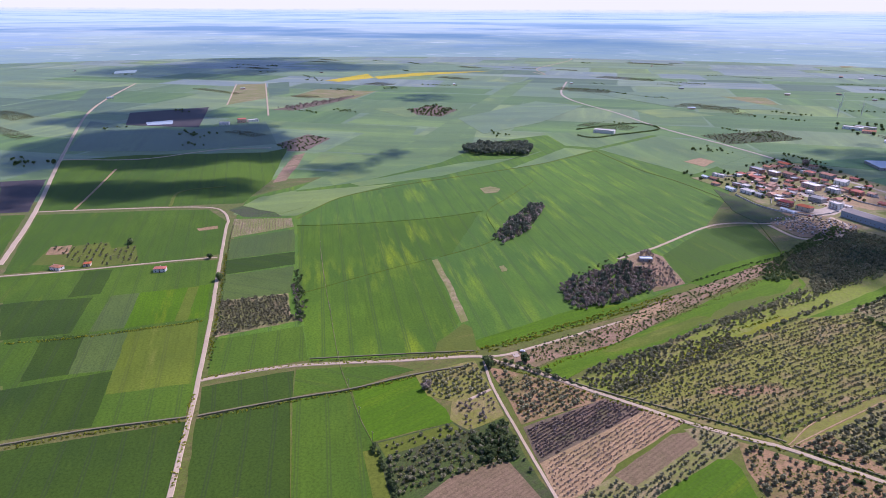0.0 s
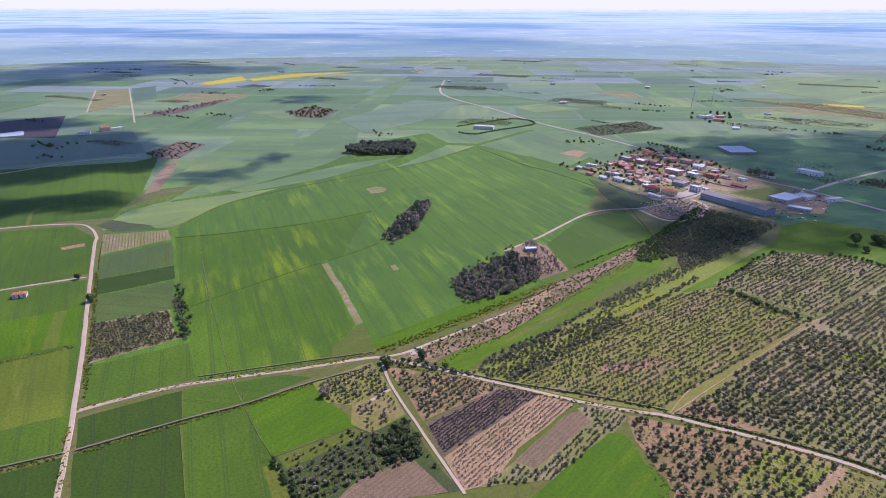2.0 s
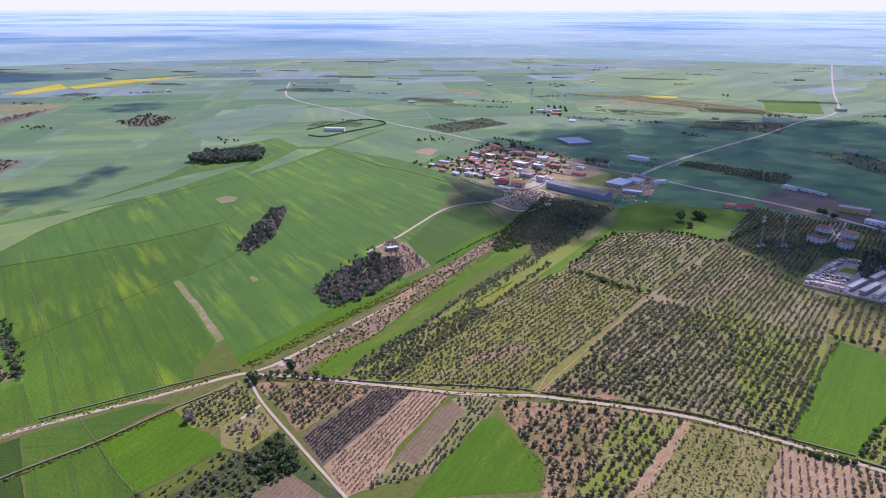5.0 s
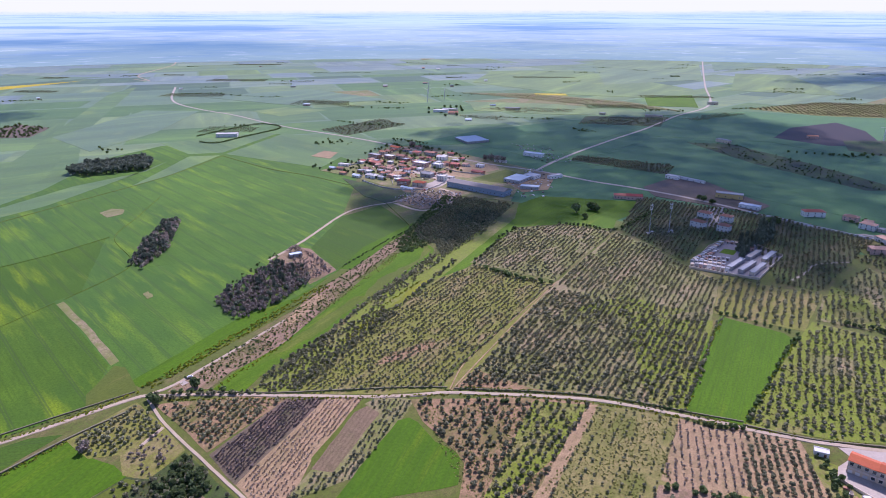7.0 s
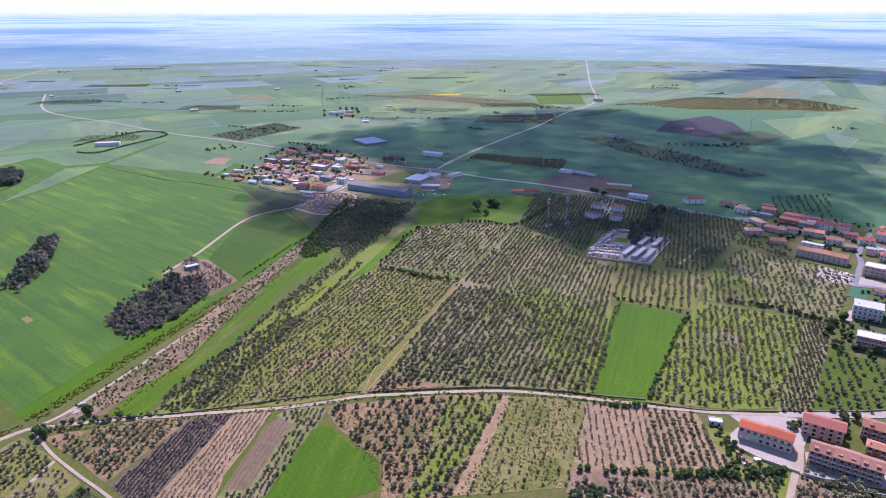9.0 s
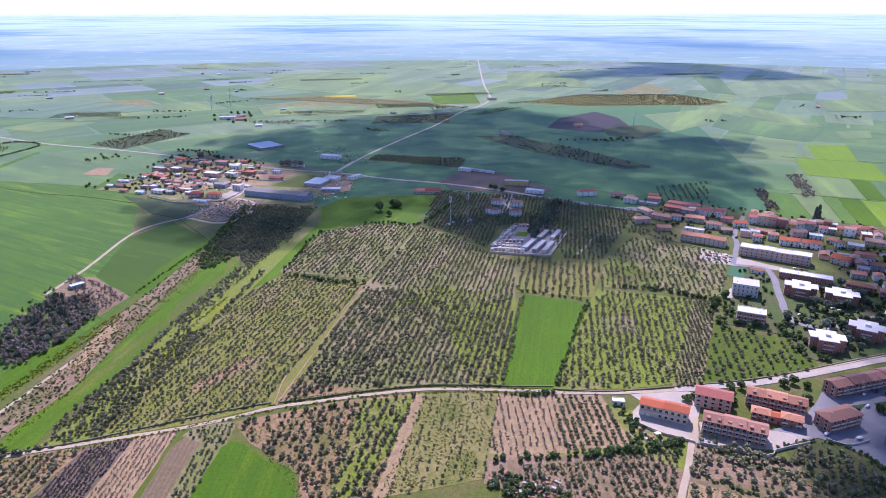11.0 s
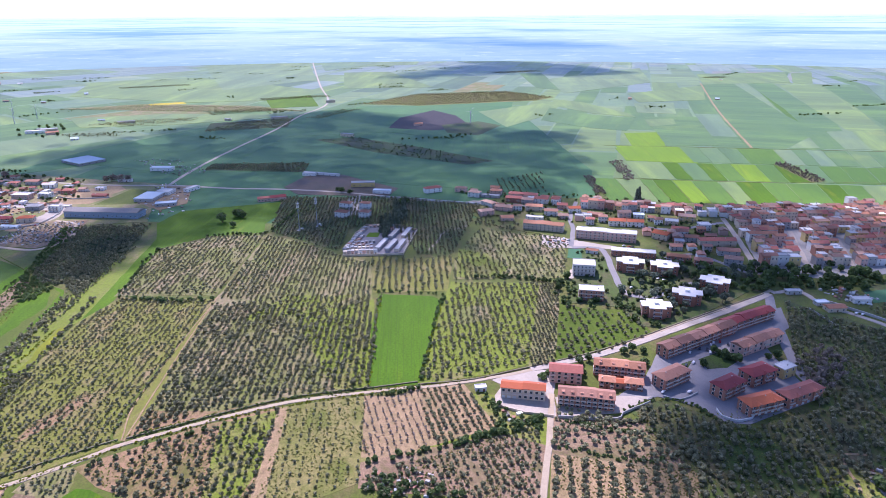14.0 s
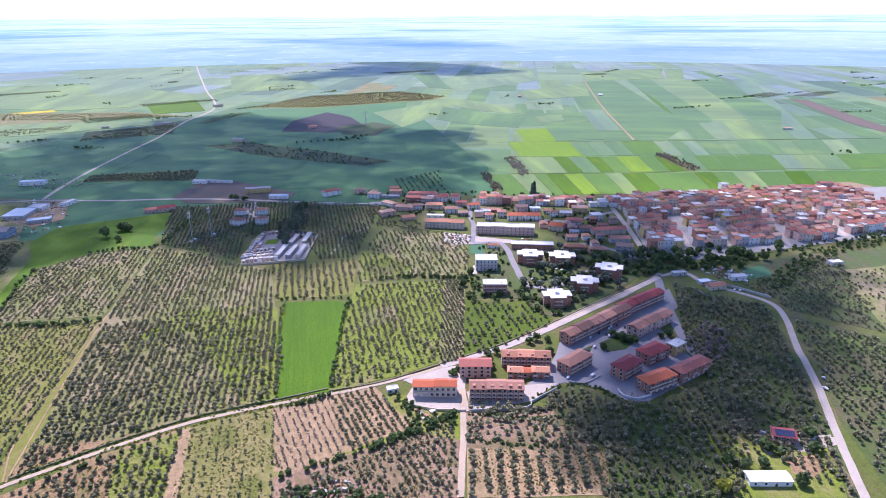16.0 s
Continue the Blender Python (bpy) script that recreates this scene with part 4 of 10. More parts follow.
field("wheat_field", [(-752.3, 611.1), (-711.2, 713.6), (-697.8, 900.5), (-715.7, 1012.5), (-902.2, 1321.8), (-847.7, 948.2), (-777.9, 679.0)], "slope", "pale green wheat slope", angle=30)
field("wheat_field", [(-730.6, 671.1), (-725.9, 810.9), (-743.3, 976.8), (-876.3, 1237.8), (-1328.3, 2316.0), (-1294.9, 2074.5), (-914.2, 1158.4), (-810.2, 890.0), (-763.8, 690.2)], "slope", "pale green wheat strip on a slope", angle=40)
field("wheat_field", [(-717.6, 694.9), (-666.3, 925.8), (-604.0, 1036.6), (-606.0, 1114.6), (-613.1, 992.2), (-636.2, 821.1), (-691.6, 693.5)], "slope", "pale green wheat strip on a slope", angle=40)
field("scrub_bank", [(-814.8, 621.9), (-875.9, 690.8), (-945.9, 774.6), (-949.0, 804.6), (-881.5, 730.3), (-810.2, 643.8)], "scrub", "eroded bare bank with tan earth")
field("scrub_bank", [(-1060.8, 827.8), (-1094.2, 939.3), (-1021.9, 938.2), (-961.0, 815.1), (-986.2, 794.8)], "soil_purple", "scrubby gully edge")
field("meadow_patch", [(-875.1, 746.7), (-920.2, 821.2), (-850.2, 826.3), (-839.0, 787.2)], "far_lime", "yellowish green grass patch")
field("wheat_field", [(-941.9, 326.9), (-1234.8, 487.3), (-1177.8, 594.6), (-1011.3, 761.1), (-1011.7, 816.0), (-828.4, 629.3), (-756.1, 523.0)], "wheat_mid", "green wheat plain", angle=A1)
field("wheat_field", [(-1311.6, 532.9), (-1631.9, 727.2), (-1345.3, 789.8), (-1307.0, 992.0), (-1060.8, 827.8), (-1162.0, 653.3)], "wheat_blue", "bluish green wheat plain", angle=A1)
field("ploughed_field", [(-1690.0, 856.4), (-1623.0, 1046.6), (-1353.4, 840.3), (-1512.4, 751.0)], "soil_dark", "dark ploughed field with a pond in it")
field("wheat_field", [(-1871.0, 773.6), (-2303.6, 1045.6), (-2294.6, 1188.4), (-1794.2, 796.8)], "wheat_blue", "dark green wheat field")
field("bare_field", [(-2046.4, 1444.4), (-2000.0, 1533.1), (-1658.6, 1270.8), (-1623.3, 1105.1)], "grass_dull", "brownish bare field in the plain")
field("wheat_field", [(-1993.7, 1538.3), (-1980.4, 1627.1), (-1694.7, 1388.7), (-1675.3, 1292.5)], "wheat_blue", "striped green field in the plain")
field("scrub_field", [(-1447.8, 1120.7), (-1483.5, 1314.3), (-1495.1, 1515.8), (-1432.3, 1356.5), (-1392.8, 1152.3)], "soil_purple", "reddish scrub strip on a slope")
field("scrub_field", [(-1171.1, 1347.7), (-1168.0, 1480.0), (-1058.3, 1440.2), (-1021.0, 1317.0), (-1095.4, 1305.1)], "soil_purple", "scrub patch on a slope")
field("meadow_patch", [(-1250.9, 1309.8), (-1206.6, 1388.8), (-1077.5, 1295.0), (-1081.8, 1255.4)], "far_lime", "yellowish green grass patch")
field("rapeseed_field", [(-1909.6, 1740.7), (-1980.3, 2046.2), (-1841.9, 1941.1), (-1838.6, 1746.5)], "yellow", "yellow flowering rapeseed strip")
field("rapeseed_field", [(-1873.8, 1975.0), (-1850.1, 2225.9), (-1653.5, 2502.4), (-1748.2, 2177.0), (-1797.6, 1919.8)], "yellow", "yellow flowering rapeseed strip")
field("pale_field", [(-2185.4, 2745.4), (-1933.4, 2673.7), (-1835.3, 2583.8), (-2017.5, 2601.0)], "wheat_pale", "pale green field far off")
field("wheat_field", [(-2545.2, 2057.5), (-2148.9, 2676.3), (-1659.2, 2652.8), (-1942.1, 2182.9)], "ground", "green plain far off")
field("flower_field", [(-686.1, 1745.5), (-621.1, 1826.7), (-479.3, 1784.0), (-575.1, 1657.3)], "far_lime", "yellowish meadow far off")
field("scrub_field", [(-418.2, 1469.1), (-304.7, 1633.8), (-232.0, 1552.0), (-340.5, 1401.3)], "dark_grass", "dull scrub plot in the plain")
field("sports_ground", [(-384.4, 1188.1), (-352.2, 1238.9), (-311.9, 1216.0), (-348.4, 1163.3)], "soil_tan", "bare tan sports ground")
field("wheat_field", [(-526.4, 1185.7), (-486.1, 1414.1), (-277.1, 1318.5), (-314.4, 1088.3)], "slope", "pale green wheat behind the hamlet", angle=A3)
field("wheat_field", [(-575.0, 931.7), (-586.2, 1158.8), (-532.6, 1173.7), (-551.2, 1006.5)], "slope", "green wheat slope", angle=A3)
field("wheat_field", [(-705.9, 1280.7), (-568.0, 1392.5), (-500.9, 1419.8), (-538.0, 1197.7), (-597.0, 1179.4)], "slope", "pale green wheat", angle=A3)
# south of the through road
field("wheat_field", [(-382.9, 214.5), (-348.6, 269.9), (-322.3, 246.1), (-355.7, 194.2)], "wheat_dark", "dark green wheat field along the road", angle=A1)
field("grass_field", [(-346.9, 272.3), (-296.6, 320.1), (-279.3, 326.3), (-295.7, 288.4), (-322.4, 248.8)], "wheat_mid", "green grass wedge along the road", angle=20)
field("wheat_field", [(-351.8, 189.9), (-319.2, 241.5), (-244.6, 179.1), (-290.5, 143.4)], "wheat_dark", "dark green wheat field with drill rows", angle=A2)
field("wheat_field", [(-318.7, 243.6), (-296.4, 276.5), (-266.3, 258.3), (-238.6, 242.0), (-207.3, 220.9), (-198.1, 215.4), (-243.8, 179.7)], "wheat_mid", "green wheat field with drill rows", angle=A2)
field("bare_corner", [(-240.9, 233.3), (-235.6, 240.8), (-210.5, 224.5), (-197.6, 215.7), (-208.0, 207.6)], "meadow", "bare yellowed edge of the wheat")
field("clover_field", [(-297.1, 280.6), (-270.2, 320.1), (-256.9, 309.2), (-229.1, 299.7), (-217.3, 291.7), (-243.6, 245.3), (-268.6, 260.6)], "bright", "bright green clover field", angle=A7)
field("grove_floor", [(-271.4, 322.2), (-250.1, 365.1), (-218.4, 341.2), (-229.8, 312.2), (-247.6, 307.3)], "grass_grove", "grassy floor of a young olive plot", angle=A7)
field("fallow_plot", [(-229.0, 311.1), (-217.6, 340.0), (-194.2, 318.7), (-201.8, 291.3), (-217.9, 294.4)], "grass_grove", "yellowish fallow plot", angle=A7)
field("grove_floor", [(-239.4, 244.9), (-214.9, 290.4), (-200.8, 289.8), (-191.2, 315.3), (-143.2, 276.9), (-128.3, 269.7), (-138.3, 261.9), (-163.7, 278.7), (-182.1, 246.6), (-185.6, 225.0), (-199.3, 214.4)], "dark_grass", "overgrown scrubby plot", angle=A7)
field("meadow_strip", [(-239.4, 244.9), (-214.9, 290.4), (-203.4, 288.5), (-225.5, 241.1), (-225.0, 237.5)], "meadow", "yellowish grass under young olives", angle=A7)
field("ploughed_field", [(-185.1, 225.4), (-182.6, 247.4), (-169.1, 275.8), (-163.7, 278.7), (-134.5, 264.8)], "soil", "brown ploughed field", angle=A7)
field("grove_floor", [(-234.1, 364.8), (-182.8, 378.6), (-148.5, 379.3), (-178.2, 319.1)], "soil_red", "reddish bare floor of an olive plot", angle=A7)
field("grove_floor", [(-174.2, 316.0), (-146.7, 378.9), (-120.1, 384.1), (-149.7, 292.2)], "soil_purple", "dark weedy vineyard floor", angle=A7)
field("vineyard_floor", [(-147.6, 291.2), (-118.7, 383.5), (-92.2, 387.8), (-113.1, 319.4), (-114.7, 284.3), (-125.8, 271.6)], "soil_tan", "tan vineyard floor with bare vines", angle=A7)
field("fallow_strip", [(-109.6, 308.0), (-110.7, 318.0), (-92.2, 387.8), (-89.0, 387.1), (-94.2, 365.5)], "meadow", "strip of rough grass", angle=A7)
field("ploughed_field", [(-108.5, 308.8), (-94.9, 367.2), (-89.0, 374.8), (-78.7, 370.3), (-95.6, 306.7)], "soil", "brown ploughed field with grassy furrows", angle=A7)
field("grove_floor", [(-118.3, 277.5), (-108.3, 306.6), (-94.9, 304.9), (-77.6, 369.0), (-90.2, 378.4), (-81.4, 388.4), (-59.0, 385.7), (-65.4, 359.9), (-82.0, 305.7)], "grass_dull", "weedy floor of an olive strip", angle=A7)
field("clover_field", [(-90.5, 277.4), (-64.4, 360.3), (-58.8, 363.8), (-53.1, 359.4), (-39.9, 339.8), (-23.1, 329.3), (-22.7, 303.1)], "bright", "bright green clover field with a round corner", angle=A7)
field("grove_floor", [(-59.7, 385.8), (15.4, 394.2), (64.6, 392.3), (18.7, 293.5), (-19.2, 291.7), (-17.4, 321.9), (-23.1, 332.3), (-47.3, 361.8)], "soil_red", "reddish and grassy floor of an olive grove", angle=A5)
field("grass_strip", [(25.2, 391.8), (64.4, 390.9), (46.7, 335.6), (38.0, 335.2), (6.0, 292.9), (-6.6, 292.3)], "grass_lush", "grassy middle of an olive grove", angle=A5)
field("stony_plot", [(66.4, 391.7), (121.5, 378.6), (93.8, 297.1), (20.2, 293.6)], "stony", "stony yellowish grass plot", angle=A4)
field("bare_strip", [(62.4, 390.8), (69.5, 391.1), (29.7, 294.0), (20.2, 293.6)], "soil_tan", "pale bare earth strip", angle=A4)
field("vineyard_floor", [(122.0, 378.9), (140.3, 368.4), (159.2, 371.1), (138.5, 304.7), (110.4, 308.2), (97.2, 317.5)], "soil_tan", "tan bare floor of a young olive plot", angle=A6)
field("vineyard_floor", [(160.0, 368.9), (190.5, 360.2), (188.7, 340.7), (187.8, 303.7), (166.3, 302.0), (139.9, 305.8)], "soil_tan", "tan bare floor of a young olive plot", angle=A6)
field("verge", [(-257.4, 380.8), (-234.5, 424.6), (-197.5, 498.1), (-172.2, 552.5), (-155.5, 624.7), (-167.3, 624.1), (-205.5, 492.3), (-236.0, 427.9)], "meadow", "rough grass verge along the farm track")
# strip fields north of the road
field("scrub_strip", [(-235.9, 380.3), (-232.8, 397.3), (-224.6, 417.5), (-212.7, 444.3), (-202.3, 468.9), (-189.5, 498.3), (-179.2, 558.5), (-163.0, 604.3), (-143.5, 663.3), (-128.3, 716.0), (-113.9, 749.0), (-103.1, 724.5), (-118.7, 683.1), (-138.0, 626.0), (-151.4, 562.1), (-163.5, 509.6), (-175.0, 459.1), (-190.7, 428.9), (-200.5, 411.9), (-206.9, 387.8)], "scrub", "reddish scrub strip along the farm track", angle=A5)
field("wheat_strip", [(-204.6, 386.8), (-198.0, 411.8), (-176.5, 456.4), (-162.8, 507.3), (-149.5, 555.6), (-135.1, 613.7), (-118.6, 666.1), (-105.2, 697.4), (-98.0, 706.0), (-91.0, 710.1), (-84.0, 708.0), (-79.6, 702.1), (-75.5, 694.0), (-74.9, 686.4), (-79.1, 663.2), (-99.5, 612.8), (-122.7, 560.4), (-136.6, 508.7), (-150.0, 467.5), (-164.6, 437.7), (-176.6, 406.9), (-180.9, 386.2)], "lush", "long green wheat strip with a rounded end", angle=A5)
field("dry_patch", [(-177.5, 439.3), (-155.5, 468.9), (-135.8, 525.2), (-127.9, 558.6), (-138.2, 555.2), (-159.3, 496.3), (-175.8, 454.5)], "lime", "dry streak in the wheat strip", angle=A5)
field("dry_patch", [(-135.8, 525.2), (-110.2, 593.7), (-84.0, 663.3), (-78.0, 690.0), (-83.7, 705.6), (-93.0, 706.0), (-97.8, 700.0), (-86.9, 695.4), (-88.0, 662.1), (-120.8, 602.5)], "meadow", "yellowed end of the wheat strip", angle=A5)
field("hedge_strip", [(-180.2, 384.7), (-146.7, 385.0), (-142.1, 400.9), (-122.8, 458.8), (-97.7, 519.4), (-69.0, 600.1), (-59.0, 610.5), (12.9, 797.4), (-9.1, 808.5), (-53.4, 716.8), (-71.4, 669.3), (-96.8, 598.2), (-119.8, 547.7), (-133.6, 497.8), (-146.9, 457.9), (-164.2, 411.1)], "grass_lush", "grassy strip under a line of trees", angle=A5)
field("mustard_patch", [(-126.4, 462.7), (-118.5, 473.4), (-104.7, 506.6), (-106.2, 519.9), (-118.9, 500.4), (-126.8, 473.2)], "flowers", "patch of yellow flowering mustard")
field("mustard_patch", [(-107.8, 518.5), (-94.8, 532.8), (-78.6, 578.5), (-66.9, 607.6), (-78.2, 597.3), (-92.3, 561.6), (-101.1, 536.3)], "flowers", "patch of yellow flowering mustard")
field("scrub_plot", [(-246.4, 636.8), (-242.0, 690.2), (-216.6, 681.9), (-171.3, 620.8), (-188.4, 581.4), (-212.5, 614.3)], "scrub", "brown scrubby plot beside the wood")
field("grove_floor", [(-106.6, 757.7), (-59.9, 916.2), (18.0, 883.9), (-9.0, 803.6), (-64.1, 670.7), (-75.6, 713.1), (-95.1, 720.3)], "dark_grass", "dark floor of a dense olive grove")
field("meadow_strip", [(-61.4, 605.9), (-33.1, 681.0), (19.1, 819.6), (24.9, 887.8), (59.8, 933.5), (214.5, 912.3), (183.8, 860.3), (150.0, 820.9), (141.1, 786.7), (78.3, 800.3), (19.8, 781.3), (-31.6, 646.4), (-47.4, 611.0)], "lush", "green meadow beside the grove")
field("grove_floor", [(-143.7, 388.3), (-123.8, 438.2), (-81.2, 556.6), (-61.4, 605.9), (-25.5, 646.7), (16.4, 624.6), (50.0, 603.6), (9.0, 513.0), (-40.3, 400.4), (-88.7, 392.3)], "grass_grove", "weedy green floor of an olive grove", angle=A5)
field("dry_patch", [(-81.8, 453.6), (-54.9, 478.6), (-51.2, 464.3), (-71.0, 440.7), (-95.9, 431.0)], "soil_red", "dry bare patch in the grove", angle=A5)
field("grove_floor", [(-31.9, 654.8), (19.7, 776.7), (77.9, 795.5), (139.3, 775.3), (93.7, 686.7), (55.1, 611.2), (16.6, 632.4)], "grass_dull", "dull weedy floor of an olive grove", angle=A5)
field("grove_floor", [(-31.5, 401.5), (13.6, 404.4), (64.2, 404.5), (131.3, 387.1), (157.4, 451.2), (193.5, 550.4), (221.9, 626.2), (201.5, 657.0), (171.3, 728.2), (142.4, 773.2), (55.9, 606.8)], "grass_dull", "reddish and grey floor of an olive grove", angle=A5)
field("grass_strip", [(104.8, 397.7), (129.7, 388.4), (157.4, 451.2), (188.1, 532.5), (150.4, 530.8), (112.5, 543.1)], "grass_lush", "lush grassy part of the olive grove", angle=A4)
field("bare_strip", [(-31.5, 402.3), (-18.0, 434.6), (-9.2, 426.7), (24.0, 408.6), (60.4, 406.5), (11.6, 405.8)], "soil_red", "reddish bare edge of the grove", angle=A5)
field("grass_strip", [(66.5, 544.6), (118.8, 578.9), (175.4, 549.6), (130.2, 529.8)], "grass_lush", "grassy patch in the grove", angle=A5)
field("track_verge", [(-40.0, 401.0), (-24.0, 446.0), (14.0, 530.0), (48.0, 604.0), (56.0, 606.0), (26.0, 534.0), (-10.0, 446.0), (-31.0, 402.0)], "grass_grove", "weedy verge of the track between two groves", angle=A5)
field("lane_edge", [(129.1, 397.1), (130.2, 387.7), (191.6, 520.1), (215.4, 569.1), (211.5, 571.4), (187.5, 522.5)], "meadow", "grassy lane between the groves", angle=A4)
field("clover_field", [(129.1, 388.3), (161.8, 376.6), (242.6, 499.5), (239.3, 511.9), (197.6, 540.5), (159.2, 461.1)], "bright", "bright green clover field between olive groves", angle=A4)
field("grove_floor", [(228.2, 640.2), (272.9, 610.3), (307.6, 598.4), (259.0, 519.3), (194.9, 548.3)], "grass_grove", "weedy floor of old olive rows", angle=A4)
field("grove_floor", [(162.9, 376.0), (245.7, 496.3), (273.9, 535.4), (349.9, 491.5), (251.2, 365.1), (217.5, 364.9)], "grass_lush", "lush floor of an olive grove", angle=A4)
field("dry_patch", [(245.3, 482.0), (276.5, 471.2), (265.5, 443.2), (234.0, 448.4)], "grass_dull", "dry stony patch in the grove", angle=A4)
field("grove_floor", [(350.9, 490.9), (366.7, 481.8), (267.6, 355.7), (248.0, 359.0)], "grass_dull", "bare floor of a dense orchard strip", angle=A4)
field("grove_meadow", [(338.6, 442.7), (356.7, 417.9), (390.7, 402.6), (371.1, 357.2), (332.9, 350.0), (268.0, 353.4)], "young_meadow", "bright green meadow with young olives", angle=A4)
field("grove_floor", [(306.4, 590.5), (386.7, 673.2), (418.5, 631.1), (461.0, 596.6), (381.9, 492.0), (278.1, 541.2)], "grass_dull", "patchy floor of an olive plot", angle=A4)
field("grass_strip", [(283.2, 547.1), (327.7, 620.9), (345.9, 590.1), (349.5, 548.5), (325.5, 521.5)], "grass_lush", "grassy corner of the olive plot", angle=A4)
field("grove_floor", [(201.8, 938.9), (276.2, 899.5), (350.3, 860.2), (442.8, 769.9), (312.0, 607.9), (278.0, 625.7), (294.6, 729.6), (243.5, 756.6), (201.7, 676.3), (149.5, 785.3)], "slope_grass", "olive grove floor by the graveyard, darkened for shade", angle=A4)
# south-east
field("grove_floor", [(94.6, 311.2), (133.2, 303.7), (187.8, 298.2), (202.5, 275.2), (170.5, 233.9), (86.0, 291.7)], "scrub", "reddish cluttered plot with olives", angle=A6)
field("grove_floor", [(128.5, 308.2), (186.1, 302.3), (190.9, 346.1), (204.1, 337.0), (219.3, 297.3), (203.2, 276.1), (187.1, 297.2)], "grass_lush", "overgrown green plot behind the house", angle=A6)
field("grove_floor", [(234.7, 307.3), (269.5, 268.4), (283.6, 226.6), (269.5, 207.7), (202.0, 265.2)], "scrub", "weedy olive terrace on pale soil", angle=A9)
field("grove_floor", [(201.3, 264.3), (268.6, 208.3), (243.2, 184.2), (175.2, 230.7)], "soil_tan", "tan floor of an olive plot", angle=A8)
field("grove_floor", [(276.7, 282.0), (305.6, 277.0), (316.4, 249.6), (335.8, 226.3), (396.2, 220.7), (300.5, 136.6), (237.7, 183.4), (266.3, 207.5)], "slope_grass", "grassy olive slope laid flat")
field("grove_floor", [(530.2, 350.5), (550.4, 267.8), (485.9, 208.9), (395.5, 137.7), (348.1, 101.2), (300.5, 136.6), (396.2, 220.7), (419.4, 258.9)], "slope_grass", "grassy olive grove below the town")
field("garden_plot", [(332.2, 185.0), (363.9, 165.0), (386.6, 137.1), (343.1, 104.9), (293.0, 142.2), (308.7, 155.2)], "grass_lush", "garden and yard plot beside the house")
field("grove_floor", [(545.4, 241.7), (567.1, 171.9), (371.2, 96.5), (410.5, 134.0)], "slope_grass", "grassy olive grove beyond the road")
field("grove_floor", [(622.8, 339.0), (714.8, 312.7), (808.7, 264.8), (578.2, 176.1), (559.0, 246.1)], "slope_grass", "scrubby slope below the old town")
field("pavement", [(367.3, 145.8), (375.3, 146.9), (380.4, 141.0), (390.8, 138.3), (396.5, 133.3), (390.9, 129.5), (376.5, 134.0), (366.7, 137.2), (362.3, 141.2)], "gravel", "pale gravel yard and drive beside the solar house", "pavement")
field("dry_patch", [(380.1, 133.4), (385.8, 131.9), (366.1, 115.5), (348.1, 102.3), (345.0, 104.6), (361.4, 117.1)], "scrub", "bare brown bank beside the road")
field("dry_patch", [(331.0, 177.1), (341.1, 172.5), (334.9, 167.2), (323.0, 170.5)], "grass_grove", "dry patch among the olives")
field("dry_patch", [(347.2, 142.4), (366.2, 134.2), (358.2, 123.3), (345.2, 124.3), (338.7, 134.1)], "soil_red", "bare reddish garden soil behind the shed")
road("footpath", [(353.7, 163.1), (349.4, 156.3), (345.8, 149.4)], 3.2, "gravel", "pale path round the solar house", wobble=0.1)
road("footpath", [(371.0, 176.7), (360.9, 182.7), (352.8, 178.7), (345.6, 171.3), (340.5, 163.0), (335.4, 157.9)], 1.8, "soil_tan", "tan track down the olive slope")
road("footpath", [(294.5, 632.4), (314.7, 651.9), (337.8, 679.7), (362.6, 687.0), (377.1, 690.8)], 2.4, "gravel", "pale bent drive in the grove by the graveyard")
field("dry_slope", [(691.6, 266.4), (750.3, 242.3), (589.7, 180.6), (634.0, 220.5)], "grass_dull", "dry bare slope", angle=30)
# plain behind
# the next three carry painted haze and shade in their crop colour
field("wheat_field", [(109.8, 1136.7), (188.8, 1276.9), (313.7, 1443.2), (513.4, 1737.5), (659.2, 1848.9), (826.9, 1776.0), (1113.7, 1725.5), (837.3, 1323.6), (664.9, 1210.1), (560.3, 1396.7), (338.7, 1444.4)], "wheat_hazed", "green wheat plain tinted blue for haze and cloud shade", angle=20)
field("wheat_field", [(131.2, 1161.5), (329.8, 1410.0), (497.9, 1309.7), (579.6, 1057.4), (719.9, 864.1), (581.6, 748.3), (413.5, 906.1), (317.7, 1005.5), (270.3, 1104.0)], "wheat_hazed", "green wheat plain tinted blue for haze and cloud shade", angle=150)
field("wheat_field", [(-208.3, 1292.1), (-55.2, 1483.9), (166.9, 1658.6), (394.6, 1734.0), (334.3, 1578.4), (186.8, 1369.5), (79.7, 1171.9), (-49.7, 1328.6)], "wheat_hazed", "green wheat plain tinted blue for haze and cloud shade", angle=20)
field("grove_floor", [(146.1, 1228.9), (304.0, 1151.8), (275.1, 1086.4), (125.4, 1184.4)], "dark_grass", "dark orchard plot in the plain")
field("grove_floor", [(215.9, 1727.3), (427.3, 1730.2), (372.1, 1574.1), (186.3, 1611.9)], "dark_grass", "dark plot with a shed in the plain")
field("ploughed_field", [(581.8, 1448.2), (670.0, 1583.5), (812.5, 1671.4), (820.6, 1551.3), (767.3, 1365.7), (660.1, 1363.9)], "soil_dark", "dark ploughed field in the plain")
field("scrub_plot", [(714.6, 1427.2), (823.3, 1435.0), (839.2, 1352.2), (720.4, 1257.6), (674.2, 1319.6)], "dark_grass", "dark scrub plot in the plain")
